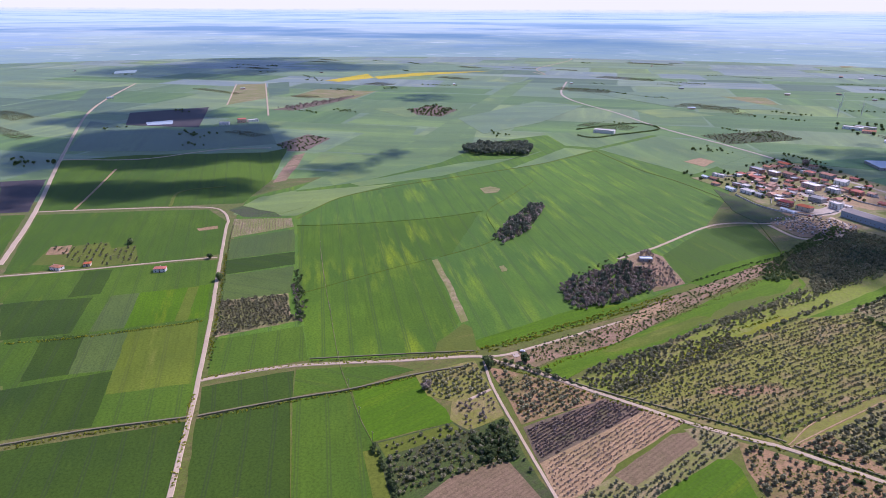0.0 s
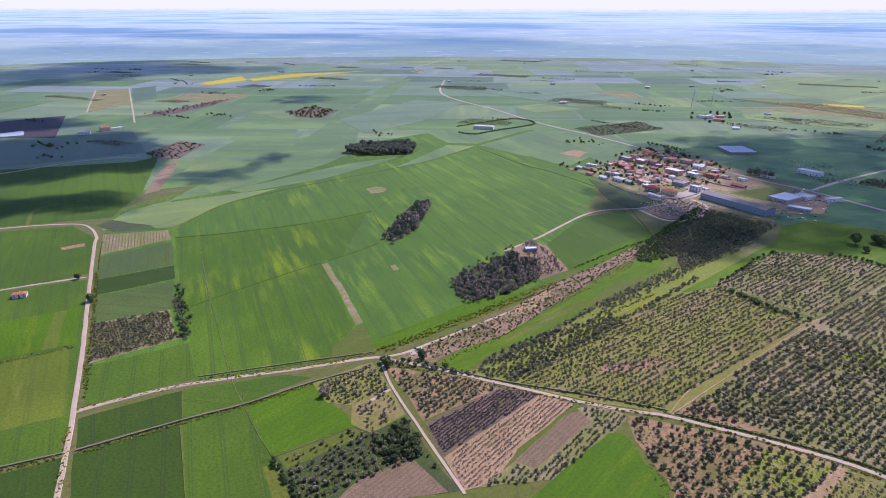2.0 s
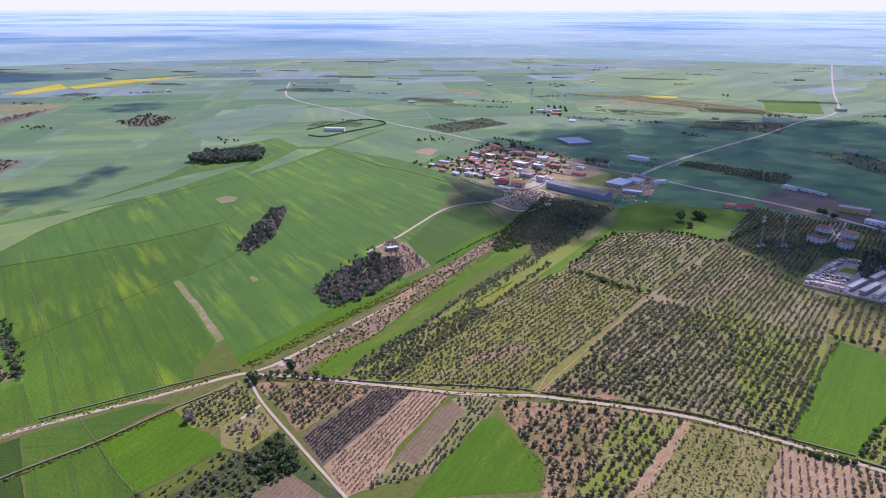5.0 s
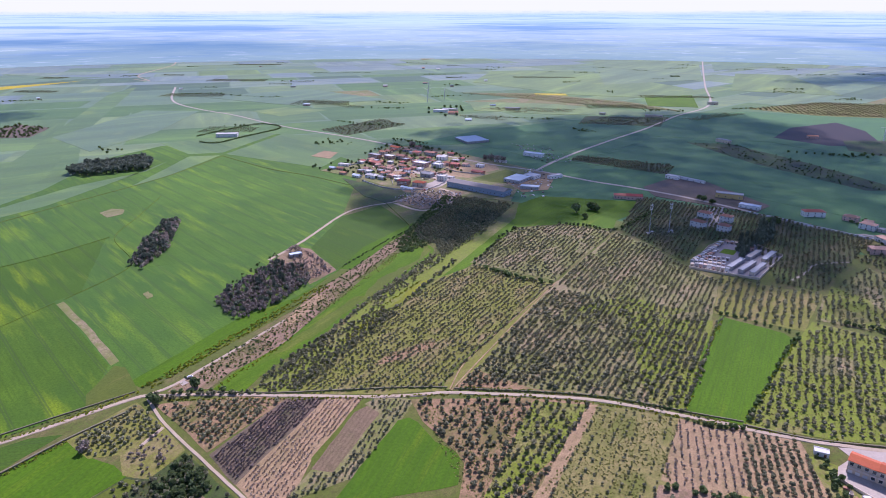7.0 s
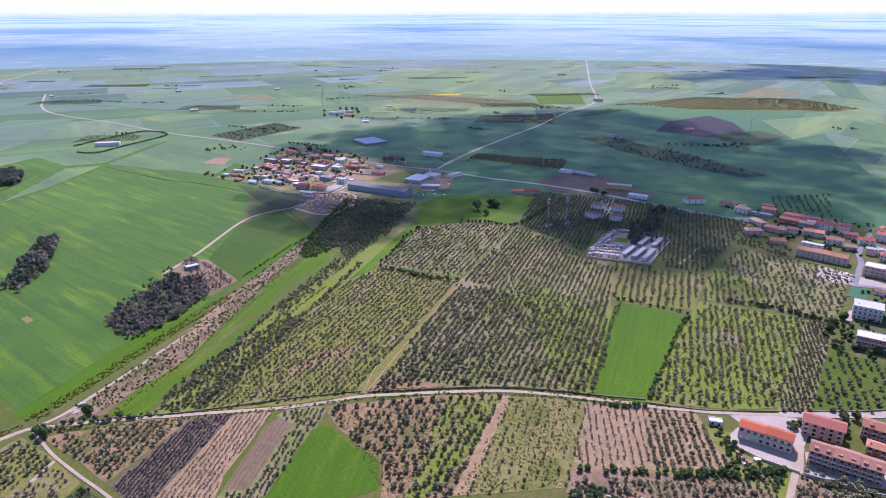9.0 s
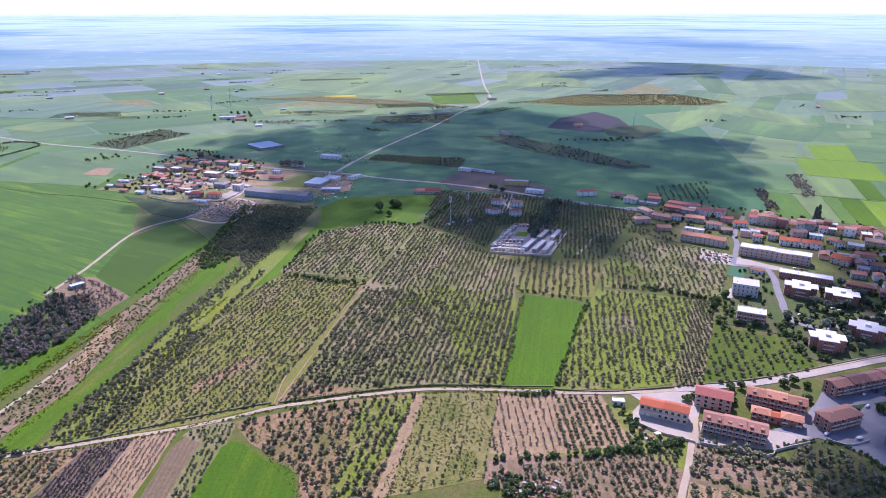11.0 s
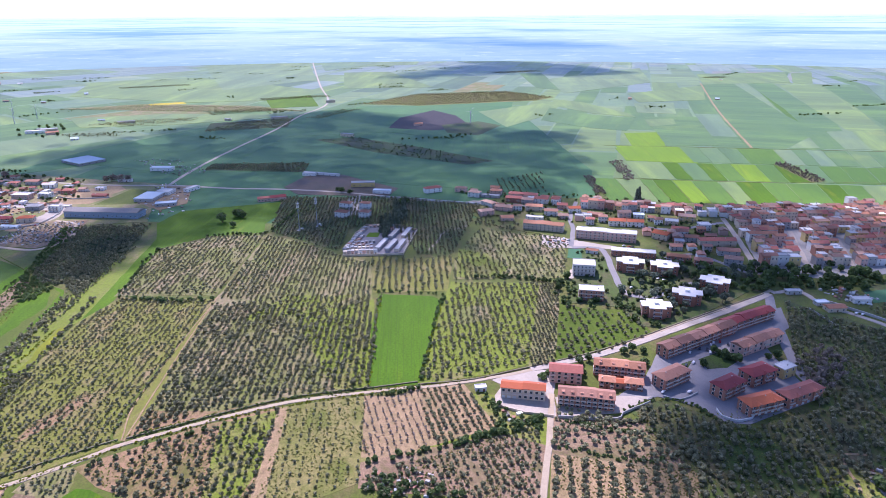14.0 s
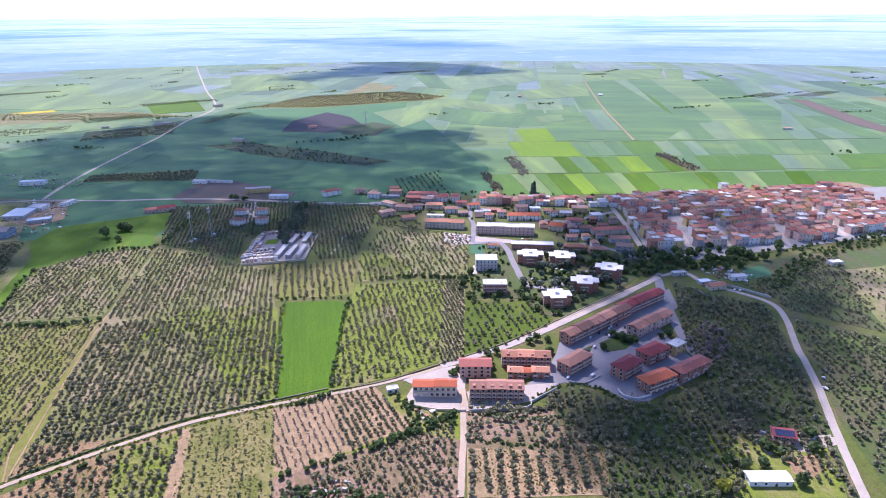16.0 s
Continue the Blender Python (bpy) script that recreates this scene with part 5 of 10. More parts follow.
field("scrub_strip", [(382.5, 1378.6), (467.8, 1367.3), (549.0, 1191.4), (612.3, 1008.8), (550.9, 1006.0), (448.2, 1184.7)], "dark_grass", "dark scrubby strip with bushes")
field("grove_floor", [(677.2, 1897.6), (935.7, 2049.6), (1251.8, 1975.5), (1287.9, 1756.7), (1189.6, 1712.1), (826.9, 1776.0)], "grass_grove", "weedy floor of an olive grove on a rise", angle=80)
field("wheat_field", [(910.4, 1585.2), (1218.2, 1661.3), (1231.2, 1621.0), (1021.0, 1429.9), (837.3, 1323.6)], "far_lime", "yellowish green wheat field", angle=50)
field("stubble_field", [(1260.9, 1719.8), (1292.5, 1615.7), (1249.7, 1353.2), (1219.0, 1298.0), (1164.2, 1405.1), (1170.4, 1596.1)], "far_lime", "pale stubble strip")
field("wheat_field", [(1133.5, 1559.5), (1150.4, 1388.3), (1205.1, 1282.9), (1052.8, 1146.6), (1006.0, 1212.5), (974.3, 1376.8)], "far_green", "green wheat field", angle=40)
field("wheat_field", [(1409.8, 1511.6), (1528.9, 1470.7), (1354.4, 1289.6), (1282.0, 1359.4)], "wheat_pale", "pale whitish green plot")
field("wheat_field", [(1026.1, 1126.5), (1106.6, 1096.1), (991.4, 963.5), (933.7, 997.8)], "fresh", "small yellow-green flowering plot")
field("wheat_field", [(891.5, 1001.6), (1028.4, 934.3), (925.5, 817.8), (828.4, 898.3)], "fresh", "yellowish green plot")
field("wheat_field", [(682.9, 821.8), (715.3, 799.1), (649.1, 680.0), (620.3, 700.0)], "town_green", "mid-green wheat strip behind the town", angle=63)
field("wheat_field", [(716.4, 798.2), (746.5, 777.0), (676.8, 660.6), (650.1, 679.2)], "far_lime", "yellowish green strip behind the town", angle=61)
field("wheat_field", [(747.6, 776.2), (762.9, 765.5), (691.3, 650.4), (677.8, 659.8)], "town_green", "mid-green wheat strip behind the town", angle=59)
field("wheat_field", [(764.0, 764.6), (787.9, 747.8), (713.5, 634.9), (692.3, 649.7)], "bright", "bright green plot behind the town", angle=58)
field("wheat_field", [(789.1, 746.9), (813.0, 730.2), (735.8, 619.3), (714.5, 634.1)], "fresh", "yellow-green flowering plot behind the town", angle=57)
field("wheat_field", [(814.1, 729.3), (845.9, 707.0), (765.0, 598.9), (736.8, 618.6)], "town_green", "mid-green wheat strip behind the town", angle=55)
field("wheat_field", [(847.0, 706.1), (867.8, 691.5), (784.5, 585.3), (766.0, 598.1)], "far_lime", "yellowish green strip behind the town", angle=53)
field("wheat_field", [(869.0, 690.6), (900.8, 668.2), (813.8, 564.8), (785.5, 584.5)], "bright", "bright green plot behind the town", angle=52)
field("wheat_field", [(901.9, 667.3), (930.7, 647.2), (840.3, 546.2), (814.8, 564.0)], "town_green", "mid-green wheat strip behind the town", angle=50)
field("wheat_field", [(931.8, 646.3), (968.4, 620.5), (873.8, 522.7), (841.3, 545.5)], "town_green", "mid-green wheat strip behind the town", angle=48)
field("wheat_field", [(969.5, 619.7), (995.2, 601.6), (897.6, 506.1), (874.8, 522.0)], "bright", "bright green plot behind the town", angle=46)
field("wheat_field", [(996.3, 600.8), (1022.0, 582.7), (921.5, 489.4), (898.6, 505.3)], "town_green", "mid-green wheat strip behind the town", angle=44)
field("wheat_field", [(1023.1, 581.9), (1052.8, 561.0), (948.8, 470.3), (922.5, 488.7)], "far_lime", "yellowish green strip behind the town", angle=43)
field("wheat_field", [(1053.9, 560.2), (1092.3, 533.2), (984.0, 445.7), (949.8, 469.5)], "town_green", "mid-green wheat strip behind the town", angle=41)
field("wheat_field", [(1093.4, 532.3), (1123.9, 510.9), (1012.1, 426.0), (985.0, 444.9)], "bright", "bright green plot behind the town", angle=39)
field("wheat_field", [(1125.0, 510.0), (1183.4, 469.0), (1065.0, 389.0), (1013.1, 425.2)], "town_green", "mid-green wheat strip behind the town", angle=37)
field("wheat_field", [(1184.5, 468.1), (1262.8, 412.9), (1135.8, 339.5), (1066.0, 388.2)], "town_green", "mid-green wheat strip behind the town", angle=34)
field("wheat_field", [(820.3, 893.2), (871.2, 857.0), (799.8, 748.7), (753.4, 780.8)], "far_lime", "yellowish green strip behind the town", angle=59)
field("wheat_field", [(872.5, 856.0), (895.6, 839.6), (822.0, 733.3), (800.9, 747.8)], "bright", "bright green plot behind the town", angle=57)
field("wheat_field", [(896.8, 838.6), (921.7, 820.9), (845.8, 716.7), (823.1, 732.4)], "far_green", "soft green strip behind the town", angle=55)
field("wheat_field", [(923.0, 820.0), (944.4, 804.8), (866.4, 702.3), (846.9, 715.8)], "bright", "bright green plot behind the town", angle=54)
field("wheat_field", [(945.6, 803.8), (968.8, 787.4), (888.7, 686.9), (867.6, 701.5)], "town_green", "mid-green wheat strip behind the town", angle=53)
field("wheat_field", [(970.0, 786.4), (1003.7, 762.5), (920.5, 664.7), (889.8, 686.0)], "fresh", "yellow-green flowering plot behind the town", angle=51)
field("wheat_field", [(1004.9, 761.5), (1028.1, 745.1), (942.9, 649.2), (921.7, 663.8)], "town_green", "mid-green wheat strip behind the town", angle=50)
field("wheat_field", [(1029.4, 744.1), (1061.3, 721.4), (973.2, 628.1), (944.0, 648.3)], "bright", "bright green plot behind the town", angle=48)
field("wheat_field", [(1062.6, 720.4), (1089.3, 701.4), (998.8, 610.3), (974.3, 627.2)], "far_green", "soft green strip behind the town", angle=47)
field("wheat_field", [(1090.5, 700.5), (1119.0, 680.2), (1026.0, 591.4), (999.9, 609.4)], "town_green", "mid-green wheat strip behind the town", angle=45)
field("wheat_field", [(1120.3, 679.3), (1152.3, 656.5), (1056.4, 570.2), (1027.1, 590.5)], "town_green", "mid-green wheat strip behind the town", angle=44)
field("wheat_field", [(1153.5, 655.6), (1210.1, 615.3), (1109.4, 533.3), (1057.6, 569.3)], "town_green", "mid-green wheat strip behind the town", angle=42)
field("wheat_field", [(1211.4, 614.3), (1241.7, 592.8), (1138.4, 513.2), (1110.6, 532.5)], "ground", "soft green strip behind the town", angle=39)
field("wheat_field", [(1242.9, 591.8), (1275.0, 569.0), (1169.0, 491.9), (1139.5, 512.3)], "far_lime", "yellowish green strip behind the town", angle=38)
field("wheat_field", [(1276.3, 568.0), (1310.1, 544.0), (1201.3, 469.4), (1170.2, 491.0)], "slope", "soft green wheat strip behind the town", angle=36)
field("wheat_field", [(1311.4, 543.0), (1415.7, 468.7), (1298.5, 401.9), (1202.4, 468.6)], "town_green", "mid-green wheat strip behind the town", angle=34)
field("wheat_field", [(908.5, 1020.9), (1009.7, 947.8), (924.5, 829.2), (833.5, 895.0)], "fresh", "yellow-green flowering plot behind the town", angle=59)
field("wheat_field", [(1011.1, 946.7), (1038.7, 926.8), (950.7, 810.2), (925.8, 828.2)], "far_green", "green wheat plot on the plain behind the town", angle=54)
field("wheat_field", [(1040.1, 925.7), (1069.7, 904.4), (978.5, 790.1), (951.9, 809.3)], "slope", "soft green wheat strip behind the town", angle=53)
field("wheat_field", [(1071.1, 903.3), (1098.8, 883.3), (1004.7, 771.1), (979.8, 789.1)], "far_green", "green wheat plot on the plain behind the town", angle=51)
field("wheat_field", [(1100.2, 882.2), (1155.0, 842.7), (1055.2, 734.5), (1005.9, 770.1)], "town_green", "mid-green wheat strip behind the town", angle=50)
field("wheat_field", [(1156.4, 841.6), (1182.2, 823.0), (1079.6, 716.9), (1056.5, 733.6)], "wheat_pale", "pale strip behind the town", angle=47)
field("wheat_field", [(1183.5, 822.0), (1203.5, 807.6), (1098.8, 703.0), (1080.9, 715.9)], "far_green", "green wheat plot on the plain behind the town", angle=46)
field("wheat_field", [(1204.9, 806.5), (1228.7, 789.4), (1121.5, 686.6), (1100.1, 702.0)], "ground", "soft green strip behind the town", angle=45)
field("wheat_field", [(1230.1, 788.3), (1265.6, 762.7), (1154.6, 662.6), (1122.8, 685.6)], "far_green", "green wheat plot on the plain behind the town", angle=44)
field("wheat_field", [(1267.0, 761.6), (1294.7, 741.7), (1180.8, 643.6), (1155.9, 661.6)], "slope", "soft green wheat strip behind the town", angle=42)
field("wheat_field", [(1296.1, 740.6), (1358.7, 695.3), (1238.4, 601.9), (1182.1, 642.6)], "far_green", "green wheat plot on the plain behind the town", angle=41)
field("wheat_field", [(1360.1, 694.2), (1391.8, 671.5), (1268.1, 580.4), (1239.7, 600.9)], "slope", "soft green wheat strip behind the town", angle=38)
field("wheat_field", [(1393.1, 670.4), (1442.3, 634.9), (1313.5, 547.5), (1269.4, 579.4)], "far_green", "green wheat plot on the plain behind the town", angle=36)
field("wheat_field", [(1443.7, 633.8), (1488.9, 601.2), (1355.5, 517.2), (1314.8, 546.5)], "wheat_pale", "pale strip behind the town", angle=34)
field("wheat_field", [(1490.3, 600.1), (1586.1, 530.9), (1442.9, 453.9), (1356.7, 516.2)], "far_green", "green wheat plot on the plain behind the town", angle=32)
field("wheat_field", [(2095.6, 1865.7), (2135.9, 1831.7), (1202.5, 839.8), (1175.2, 852.7)], "slope", "soft green strip running over the rise", angle=48)
field("wheat_field", [(2137.7, 1830.2), (2219.7, 1760.9), (1247.7, 804.1), (1197.8, 834.9)], "wheat_pale", "pale whitish green strip running over the rise", angle=47)
field("wheat_field", [(2221.5, 1759.4), (2285.8, 1705.1), (1283.5, 775.9), (1242.8, 799.4)], "far_green", "green strip running over the rise", angle=44)
field("wheat_field", [(2287.5, 1703.6), (2355.0, 1646.6), (1321.0, 746.4), (1278.4, 771.4)], "wheat_pale", "pale whitish green strip running over the rise", angle=43)
field("wheat_field", [(2356.7, 1645.2), (2441.0, 1573.9), (1367.8, 709.5), (1315.7, 742.0)], "far_lime", "yellowish green strip running over the rise", angle=41)
field("wheat_field", [(2442.7, 1572.5), (2530.0, 1498.8), (1416.3, 671.2), (1362.3, 705.3)], "slope", "soft green strip running over the rise", angle=39)
field("wheat_field", [(2531.7, 1497.3), (2594.7, 1444.1), (1451.6, 643.4), (1410.6, 667.2)], "ground", "soft green strip running over the rise", angle=37)
field("wheat_field", [(2221.5, 1759.4), (2284.0, 1706.5), (1483.3, 951.5), (1439.3, 986.6)], "town_green", "deep green strip running over the rise", angle=66)
field("stubble_field", [(2543.9, 2223.9), (2605.8, 2170.1), (2262.3, 1894.1), (2203.9, 1943.7)], "hazed_tan", "tan stubble plot on the rise", angle=80)
field("stubble_field", [(2655.2, 2127.2), (2743.2, 2050.7), (2383.8, 1790.8), (2302.3, 1860.1)], "hazed_tan", "tan stubble plot on the rise", angle=80)
field("stubble_field", [(2751.3, 2043.6), (2790.0, 2010.0), (2425.3, 1755.5), (2387.4, 1787.7)], "far_green", "green strip running over the rise", angle=80)
field("stubble_field", [(2796.1, 2004.7), (2865.1, 1944.8), (2491.8, 1699.0), (2427.1, 1754.0)], "hazed_tan", "tan stubble plot on the rise", angle=80)
field("bare_plot", [(1057.6, 450.8), (1104.2, 433.4), (1104.5, 396.6), (1055.0, 400.2)], "soil_tan", "bare tan plot at the edge of the town")
road("farm_track", [(889.8, 1035.6), (1006.5, 952.0), (1123.4, 868.3), (1249.8, 777.1), (1401.3, 674.5), (1563.5, 563.7)], 2.2, "margin", "weedy track between the plots behind the town")
road("farm_track", [(715.2, 804.0), (831.1, 719.4), (935.6, 649.0), (1003.3, 618.0), (1125.4, 534.2), (1256.0, 443.8)], 2.2, "margin", "weedy track between the plots behind the town")
field("scrub_plot", [(1037.5, 751.6), (1061.9, 742.8), (1002.2, 625.5), (971.9, 629.8)], "margin", "row of small trees on bare soil")
field("wheat_field", [(1981.1, 1797.4), (2177.9, 1804.9), (1594.8, 1143.6), (1421.1, 925.6), (1165.0, 825.1), (1126.9, 875.6), (1345.5, 1119.9)], "far_green", "long green strip", angle=130)
field("wheat_field", [(2205.7, 1760.3), (2288.5, 1708.2), (1572.5, 982.9), (1480.2, 908.6), (1404.4, 935.6), (1694.2, 1217.3)], "far_green", "long green strip", angle=130)
field("wheat_field", [(2268.8, 1667.9), (2356.2, 1562.2), (1582.1, 875.8), (1491.3, 901.9), (1762.5, 1175.7)], "far_lime", "long pale green strip", angle=130)
field("wheat_field", [(2365.1, 1556.7), (2423.1, 1471.3), (1796.0, 902.6), (1577.8, 787.0), (1593.3, 869.0)], "far_green", "long green strip", angle=130)
field("wheat_field", [(1245.3, 1294.1), (1359.7, 1224.7), (1092.5, 917.7), (997.9, 966.8)], "far_green", "green strip in the plain", angle=130)
field("wheat_field", [(1210.1, 1256.9), (1286.6, 1233.6), (1223.0, 1162.0), (1144.6, 1168.4)], "far_lime", "yellowish patch in the plain")
field("wheat_field", [(1568.5, 1717.3), (1999.1, 1786.1), (1664.9, 1471.1), (1440.5, 1524.9)], "far_lime", "yellowish green plot far off")
field("barley_field", [(2758.8, 1976.8), (2889.8, 1968.3), (2413.2, 1629.7), (2333.2, 1653.5)], "far_lime", "small tan plot on a rise")
field("barley_field", [(2368.1, 2154.1), (2792.2, 2031.1), (2383.6, 1702.7), (2032.4, 1816.4)], "far_lime", "brownish plot on a rise")
field("wheat_field", [(1892.3, 4018.1), (2690.7, 3872.7), (2624.4, 3183.1), (1830.3, 3297.9)], "wheat_pale", "pale field far off")
field("wheat_field", [(1699.4, 2582.3), (1786.8, 2526.3), (1442.3, 1900.0), (1411.8, 2031.9)], "far_green", "green field far off")
field("wheat_field", [(1645.0, 2284.8), (2387.9, 2541.1), (1915.5, 1970.1), (1388.5, 1828.8)], "wheat_pale", "pale field far off")
field("wheat_field", [(1010.5, 3023.3), (1215.0, 2967.7), (1090.4, 2232.5), (781.3, 2355.7)], "far_lime", "yellowish field far off")
field("wheat_field", [(1390.3, 4356.7), (2035.9, 4320.2), (1533.8, 3335.1), (1126.1, 3360.1)], "wheat_pale", "pale field far off")
field("wheat_field", [(-51.7, 3071.7), (373.9, 3089.4), (663.2, 2384.4), (561.4, 2097.9), (220.1, 2192.7), (-117.3, 2567.9)], "far_lime", "pale green fields far off")
field("scrub_strip", [(-136.9, 2221.8), (96.5, 2222.1), (385.8, 2015.7), (488.8, 1841.5), (223.4, 1976.5)], "grass_dull", "reddish scrub strip far off")
field("rapeseed_field", [(103.9, 2217.6), (206.7, 2216.7), (209.1, 2168.5), (108.2, 2170.5)], "yellow", "small yellow flowering strip")
field("wheat_field", [(-103.8, 1994.4), (148.7, 1958.5), (480.5, 1757.4), (301.6, 1749.8), (127.9, 1750.1), (-76.2, 1805.6)], "far_lime", "yellowish green field far off")
field("wheat_field", [(199.4, 2465.8), (346.6, 2474.2), (399.1, 2250.1), (240.8, 2228.0)], "far_lime", "yellowish green plot far off")
field("wheat_field", [(445.8, 2135.2), (612.6, 2210.7), (551.7, 1914.5), (417.5, 1939.2)], "bright", "green plot far off")
# a lighter purple soil, chosen to paint haze onto this far strip
field("ploughed_field", [(2087.6, 1032.4), (2091.9, 973.7), (1731.7, 619.7), (1647.5, 587.3), (1730.9, 700.2)], "soil_purple", "dark ploughed strip far off")
field("wheat_field", [(-965.6, 2036.3), (-674.9, 2282.4), (-352.8, 2017.6), (-586.8, 1857.2)], "ground", "green fields far off")
field("wheat_field", [(-971.3, 1321.7), (-983.4, 1730.9), (-829.8, 1736.9), (-777.5, 1396.6), (-799.4, 1184.7)], "ground", "green slope far off", angle=50)
field("stubble_field", [(-530.8, 4124.0), (-339.9, 4892.2), (68.5, 4901.2), (-230.3, 4358.9), (-450.1, 3734.5)], "grass_dull", "reddish field on a far rise")
field("wheat_field", [(479.7, 3674.4), (1156.7, 4168.2), (791.4, 2738.2), (373.2, 2506.4)], "wheat_pale", "pale field far off")
field("wheat_field", [(1225.0, 4170.0), (2243.3, 5437.0), (2212.5, 4479.6), (1316.6, 3499.5), (957.2, 3147.7)], "ground", "green rise far off")

# ---- roads ----
road("road", [(-297.4, 138.0), (-329.1, 164.4), (-367.0, 196.3), (-397.0, 220.9), (-469.8, 279.1), (-553.1, 343.3), (-678.4, 440.9), (-705.6, 463.4), (-756.0, 484.5), (-794.3, 467.8), (-843.6, 421.8), (-904.5, 359.9), (-934.6, 326.0)], 3.0, "dirt", "pale dirt road with wheel tracks")
road("road", [(-760.1, 219.6), (-936.4, 324.7), (-1245.3, 490.9), (-1729.4, 762.1), (-2014.7, 959.0), (-2357.6, 1232.8)], 5.6, "dirt", "pale straight gravel road across the plain", 0.01)
road("road", [(-392.8, 217.4), (-377.5, 243.8), (-354.8, 274.1), (-331.4, 297.6), (-300.1, 326.5), (-275.4, 351.3), (-250.8, 374.0), (-236.4, 376.2), (-210.8, 380.1), (-164.9, 382.9), (-122.8, 385.5), (-87.8, 387.7), (-56.0, 392.9), (-34.0, 397.7), (3.4, 398.7), (35.5, 398.8), (71.1, 396.8), (101.2, 389.8), (129.8, 381.7), (162.6, 372.8), (160.6, 371.6), (196.7, 362.3), (227.7, 357.0), (256.5, 354.2), (297.7, 351.4), (340.2, 353.5), (396.7, 359.9), (449.5, 364.3), (505.3, 367.3), (540.5, 373.0)], 3.4, "dirt", "pale narrow through road between dry-stone edges", 0.02)
road("farm_track", [(-244.5, 370.9), (-218.2, 343.7), (-181.0, 313.4), (-150.6, 289.0), (-123.8, 267.9)], 2.0, "dirt", "dirt farm track")
road("farm_track", [(-244.9, 378.4), (-234.8, 390.4), (-223.8, 415.8), (-211.4, 443.5), (-199.9, 471.7), (-187.7, 500.4)], 2.6, "dirt", "pale farm track along the scrub strip")
field("bare_patch", [(-187.7, 492.4), (-183.0, 530.0), (-174.0, 560.0), (-166.0, 556.0), (-171.0, 520.0), (-180.0, 492.0)], "soil_tan", "pale bare clearing at the end of the farm track")
road("farm_track", [(-252.3, 643.2), (-233.5, 706.1), (-211.9, 814.5), (-189.7, 855.1), (-147.4, 888.3), (-111.4, 945.7)], 3.2, "dirt", "pale farm track to the hamlet")
road("country_road", [(-1177.4, 2302.6), (-1044.5, 2008.1), (-952.6, 1867.5), (-831.9, 1759.2), (-704.1, 1668.8), (-519.0, 1507.0), (-342.3, 1388.9), (-236.4, 1310.3), (-86.9, 1189.3), (-12.7, 1135.3), (60.4, 1094.6), (143.7, 1030.5), (208.3, 990.0), (266.3, 946.0), (322.8, 891.6), (375.6, 830.4), (427.4, 788.1), (450.3, 782.7), (504.4, 705.1)], 6.1, "gravel", "pale grey asphalt country road")
road("country_road", [(1380.0, 4870.0), (950.0, 3300.0), (735.0, 2500.0), (602.0, 1985.0), (445.0, 1740.0), (335.0, 1549.0), (230.0, 1392.0), (151.0, 1268.0), (96.0, 1172.0), (60.0, 1100.0)], 5.6, "gravel", "pale road across the plain")
road("country_road", [(-1485.6, 2572.3), (-1389.0, 2515.3), (-1558.7, 2739.0), (-1642.2, 3116.2), (-1747.7, 3461.2), (-2254.4, 4479.6)], 5.6, "dirt", "pale winding road far off")
road("farm_track", [(2054.0, 1846.5), (1514.5, 1292.1), (1132.4, 872.7)], 4.7, "soil_tan", "pale farm track across the plain")
road("farm_track", [(-725.8, 207.3), (-677.2, 268.8), (-630.5, 336.5), (-600.3, 375.5)], 2.3, "dirt", "narrow pale track between wheat plots")
road("farm_track", [(240.6, 320.9), (219.8, 293.0), (197.4, 265.0), (171.0, 233.6)], 3.8, "dirt", "pale dirt lane by the houses")
road("farm_track", [(-34.2, 400.6), (-39.8, 409.4), (-23.1, 451.7), (19.6, 536.5), (52.3, 596.5)], 1.7, "meadow", "two-wheel grassy track between groves")
road("farm_track", [(-33.0, 400.7), (-14.1, 445.7), (22.4, 530.2), (56.4, 606.3)], 1.0, "soil_tan", "bare track along the grove")
road("farm_track", [(-222.2, 319.9), (-217.6, 340.0)], 2.2, "dirt", "short dirt track")
road("farm_track", [(-1242.9, 492.7), (-1137.5, 583.4), (-1104.4, 713.3), (-1037.5, 795.2)], 3.7, "dirt", "pale farm track to the farmstead")
road("farm_track", [(-907.2, 361.1), (-966.9, 411.9), (-1095.3, 515.2)], 2.8, "soil_tan", "pale track across wheat")
road("farm_track", [(-818.5, 448.6), (-878.4, 502.5), (-854.2, 563.8)], 3.9, "meadow", "grassy track across wheat")
road("farm_track", [(-1623.3, 1105.1), (-2049.4, 1441.8)], 3.7, "dirt", "pale track beside a bare field")
road("farm_track", [(-2000.0, 1533.1), (-1373.7, 1052.9)], 3.7, "dirt", "pale track beside a bare field")
road("street", [(526.1, 365.1), (481.7, 322.8), (445.3, 284.0), (421.1, 254.2), (412.8, 233.8)], 7.8, "asphalt", "grey asphalt street")
road("street", [(534.7, 368.1), (561.5, 358.8), (552.3, 326.1), (558.4, 300.5), (560.0, 268.6), (543.6, 244.6), (492.9, 206.9), (447.1, 170.0), (393.0, 130.9), (359.7, 105.6), (332.0, 84.6)], 5.0, "gravel", "pale asphalt street with low walls")
road("street", [(444.3, 561.7), (469.2, 547.8), (464.5, 526.6), (440.3, 488.1), (417.5, 450.8), (409.2, 431.2), (421.0, 411.7)], 6.5, "asphalt", "grey street between apartment blocks")
road("street", [(423.9, 790.9), (456.0, 766.3), (497.4, 727.1), (543.6, 670.1), (567.6, 604.5), (594.6, 558.6), (676.3, 547.8)], 6.5, "asphalt", "grey street past the first houses")
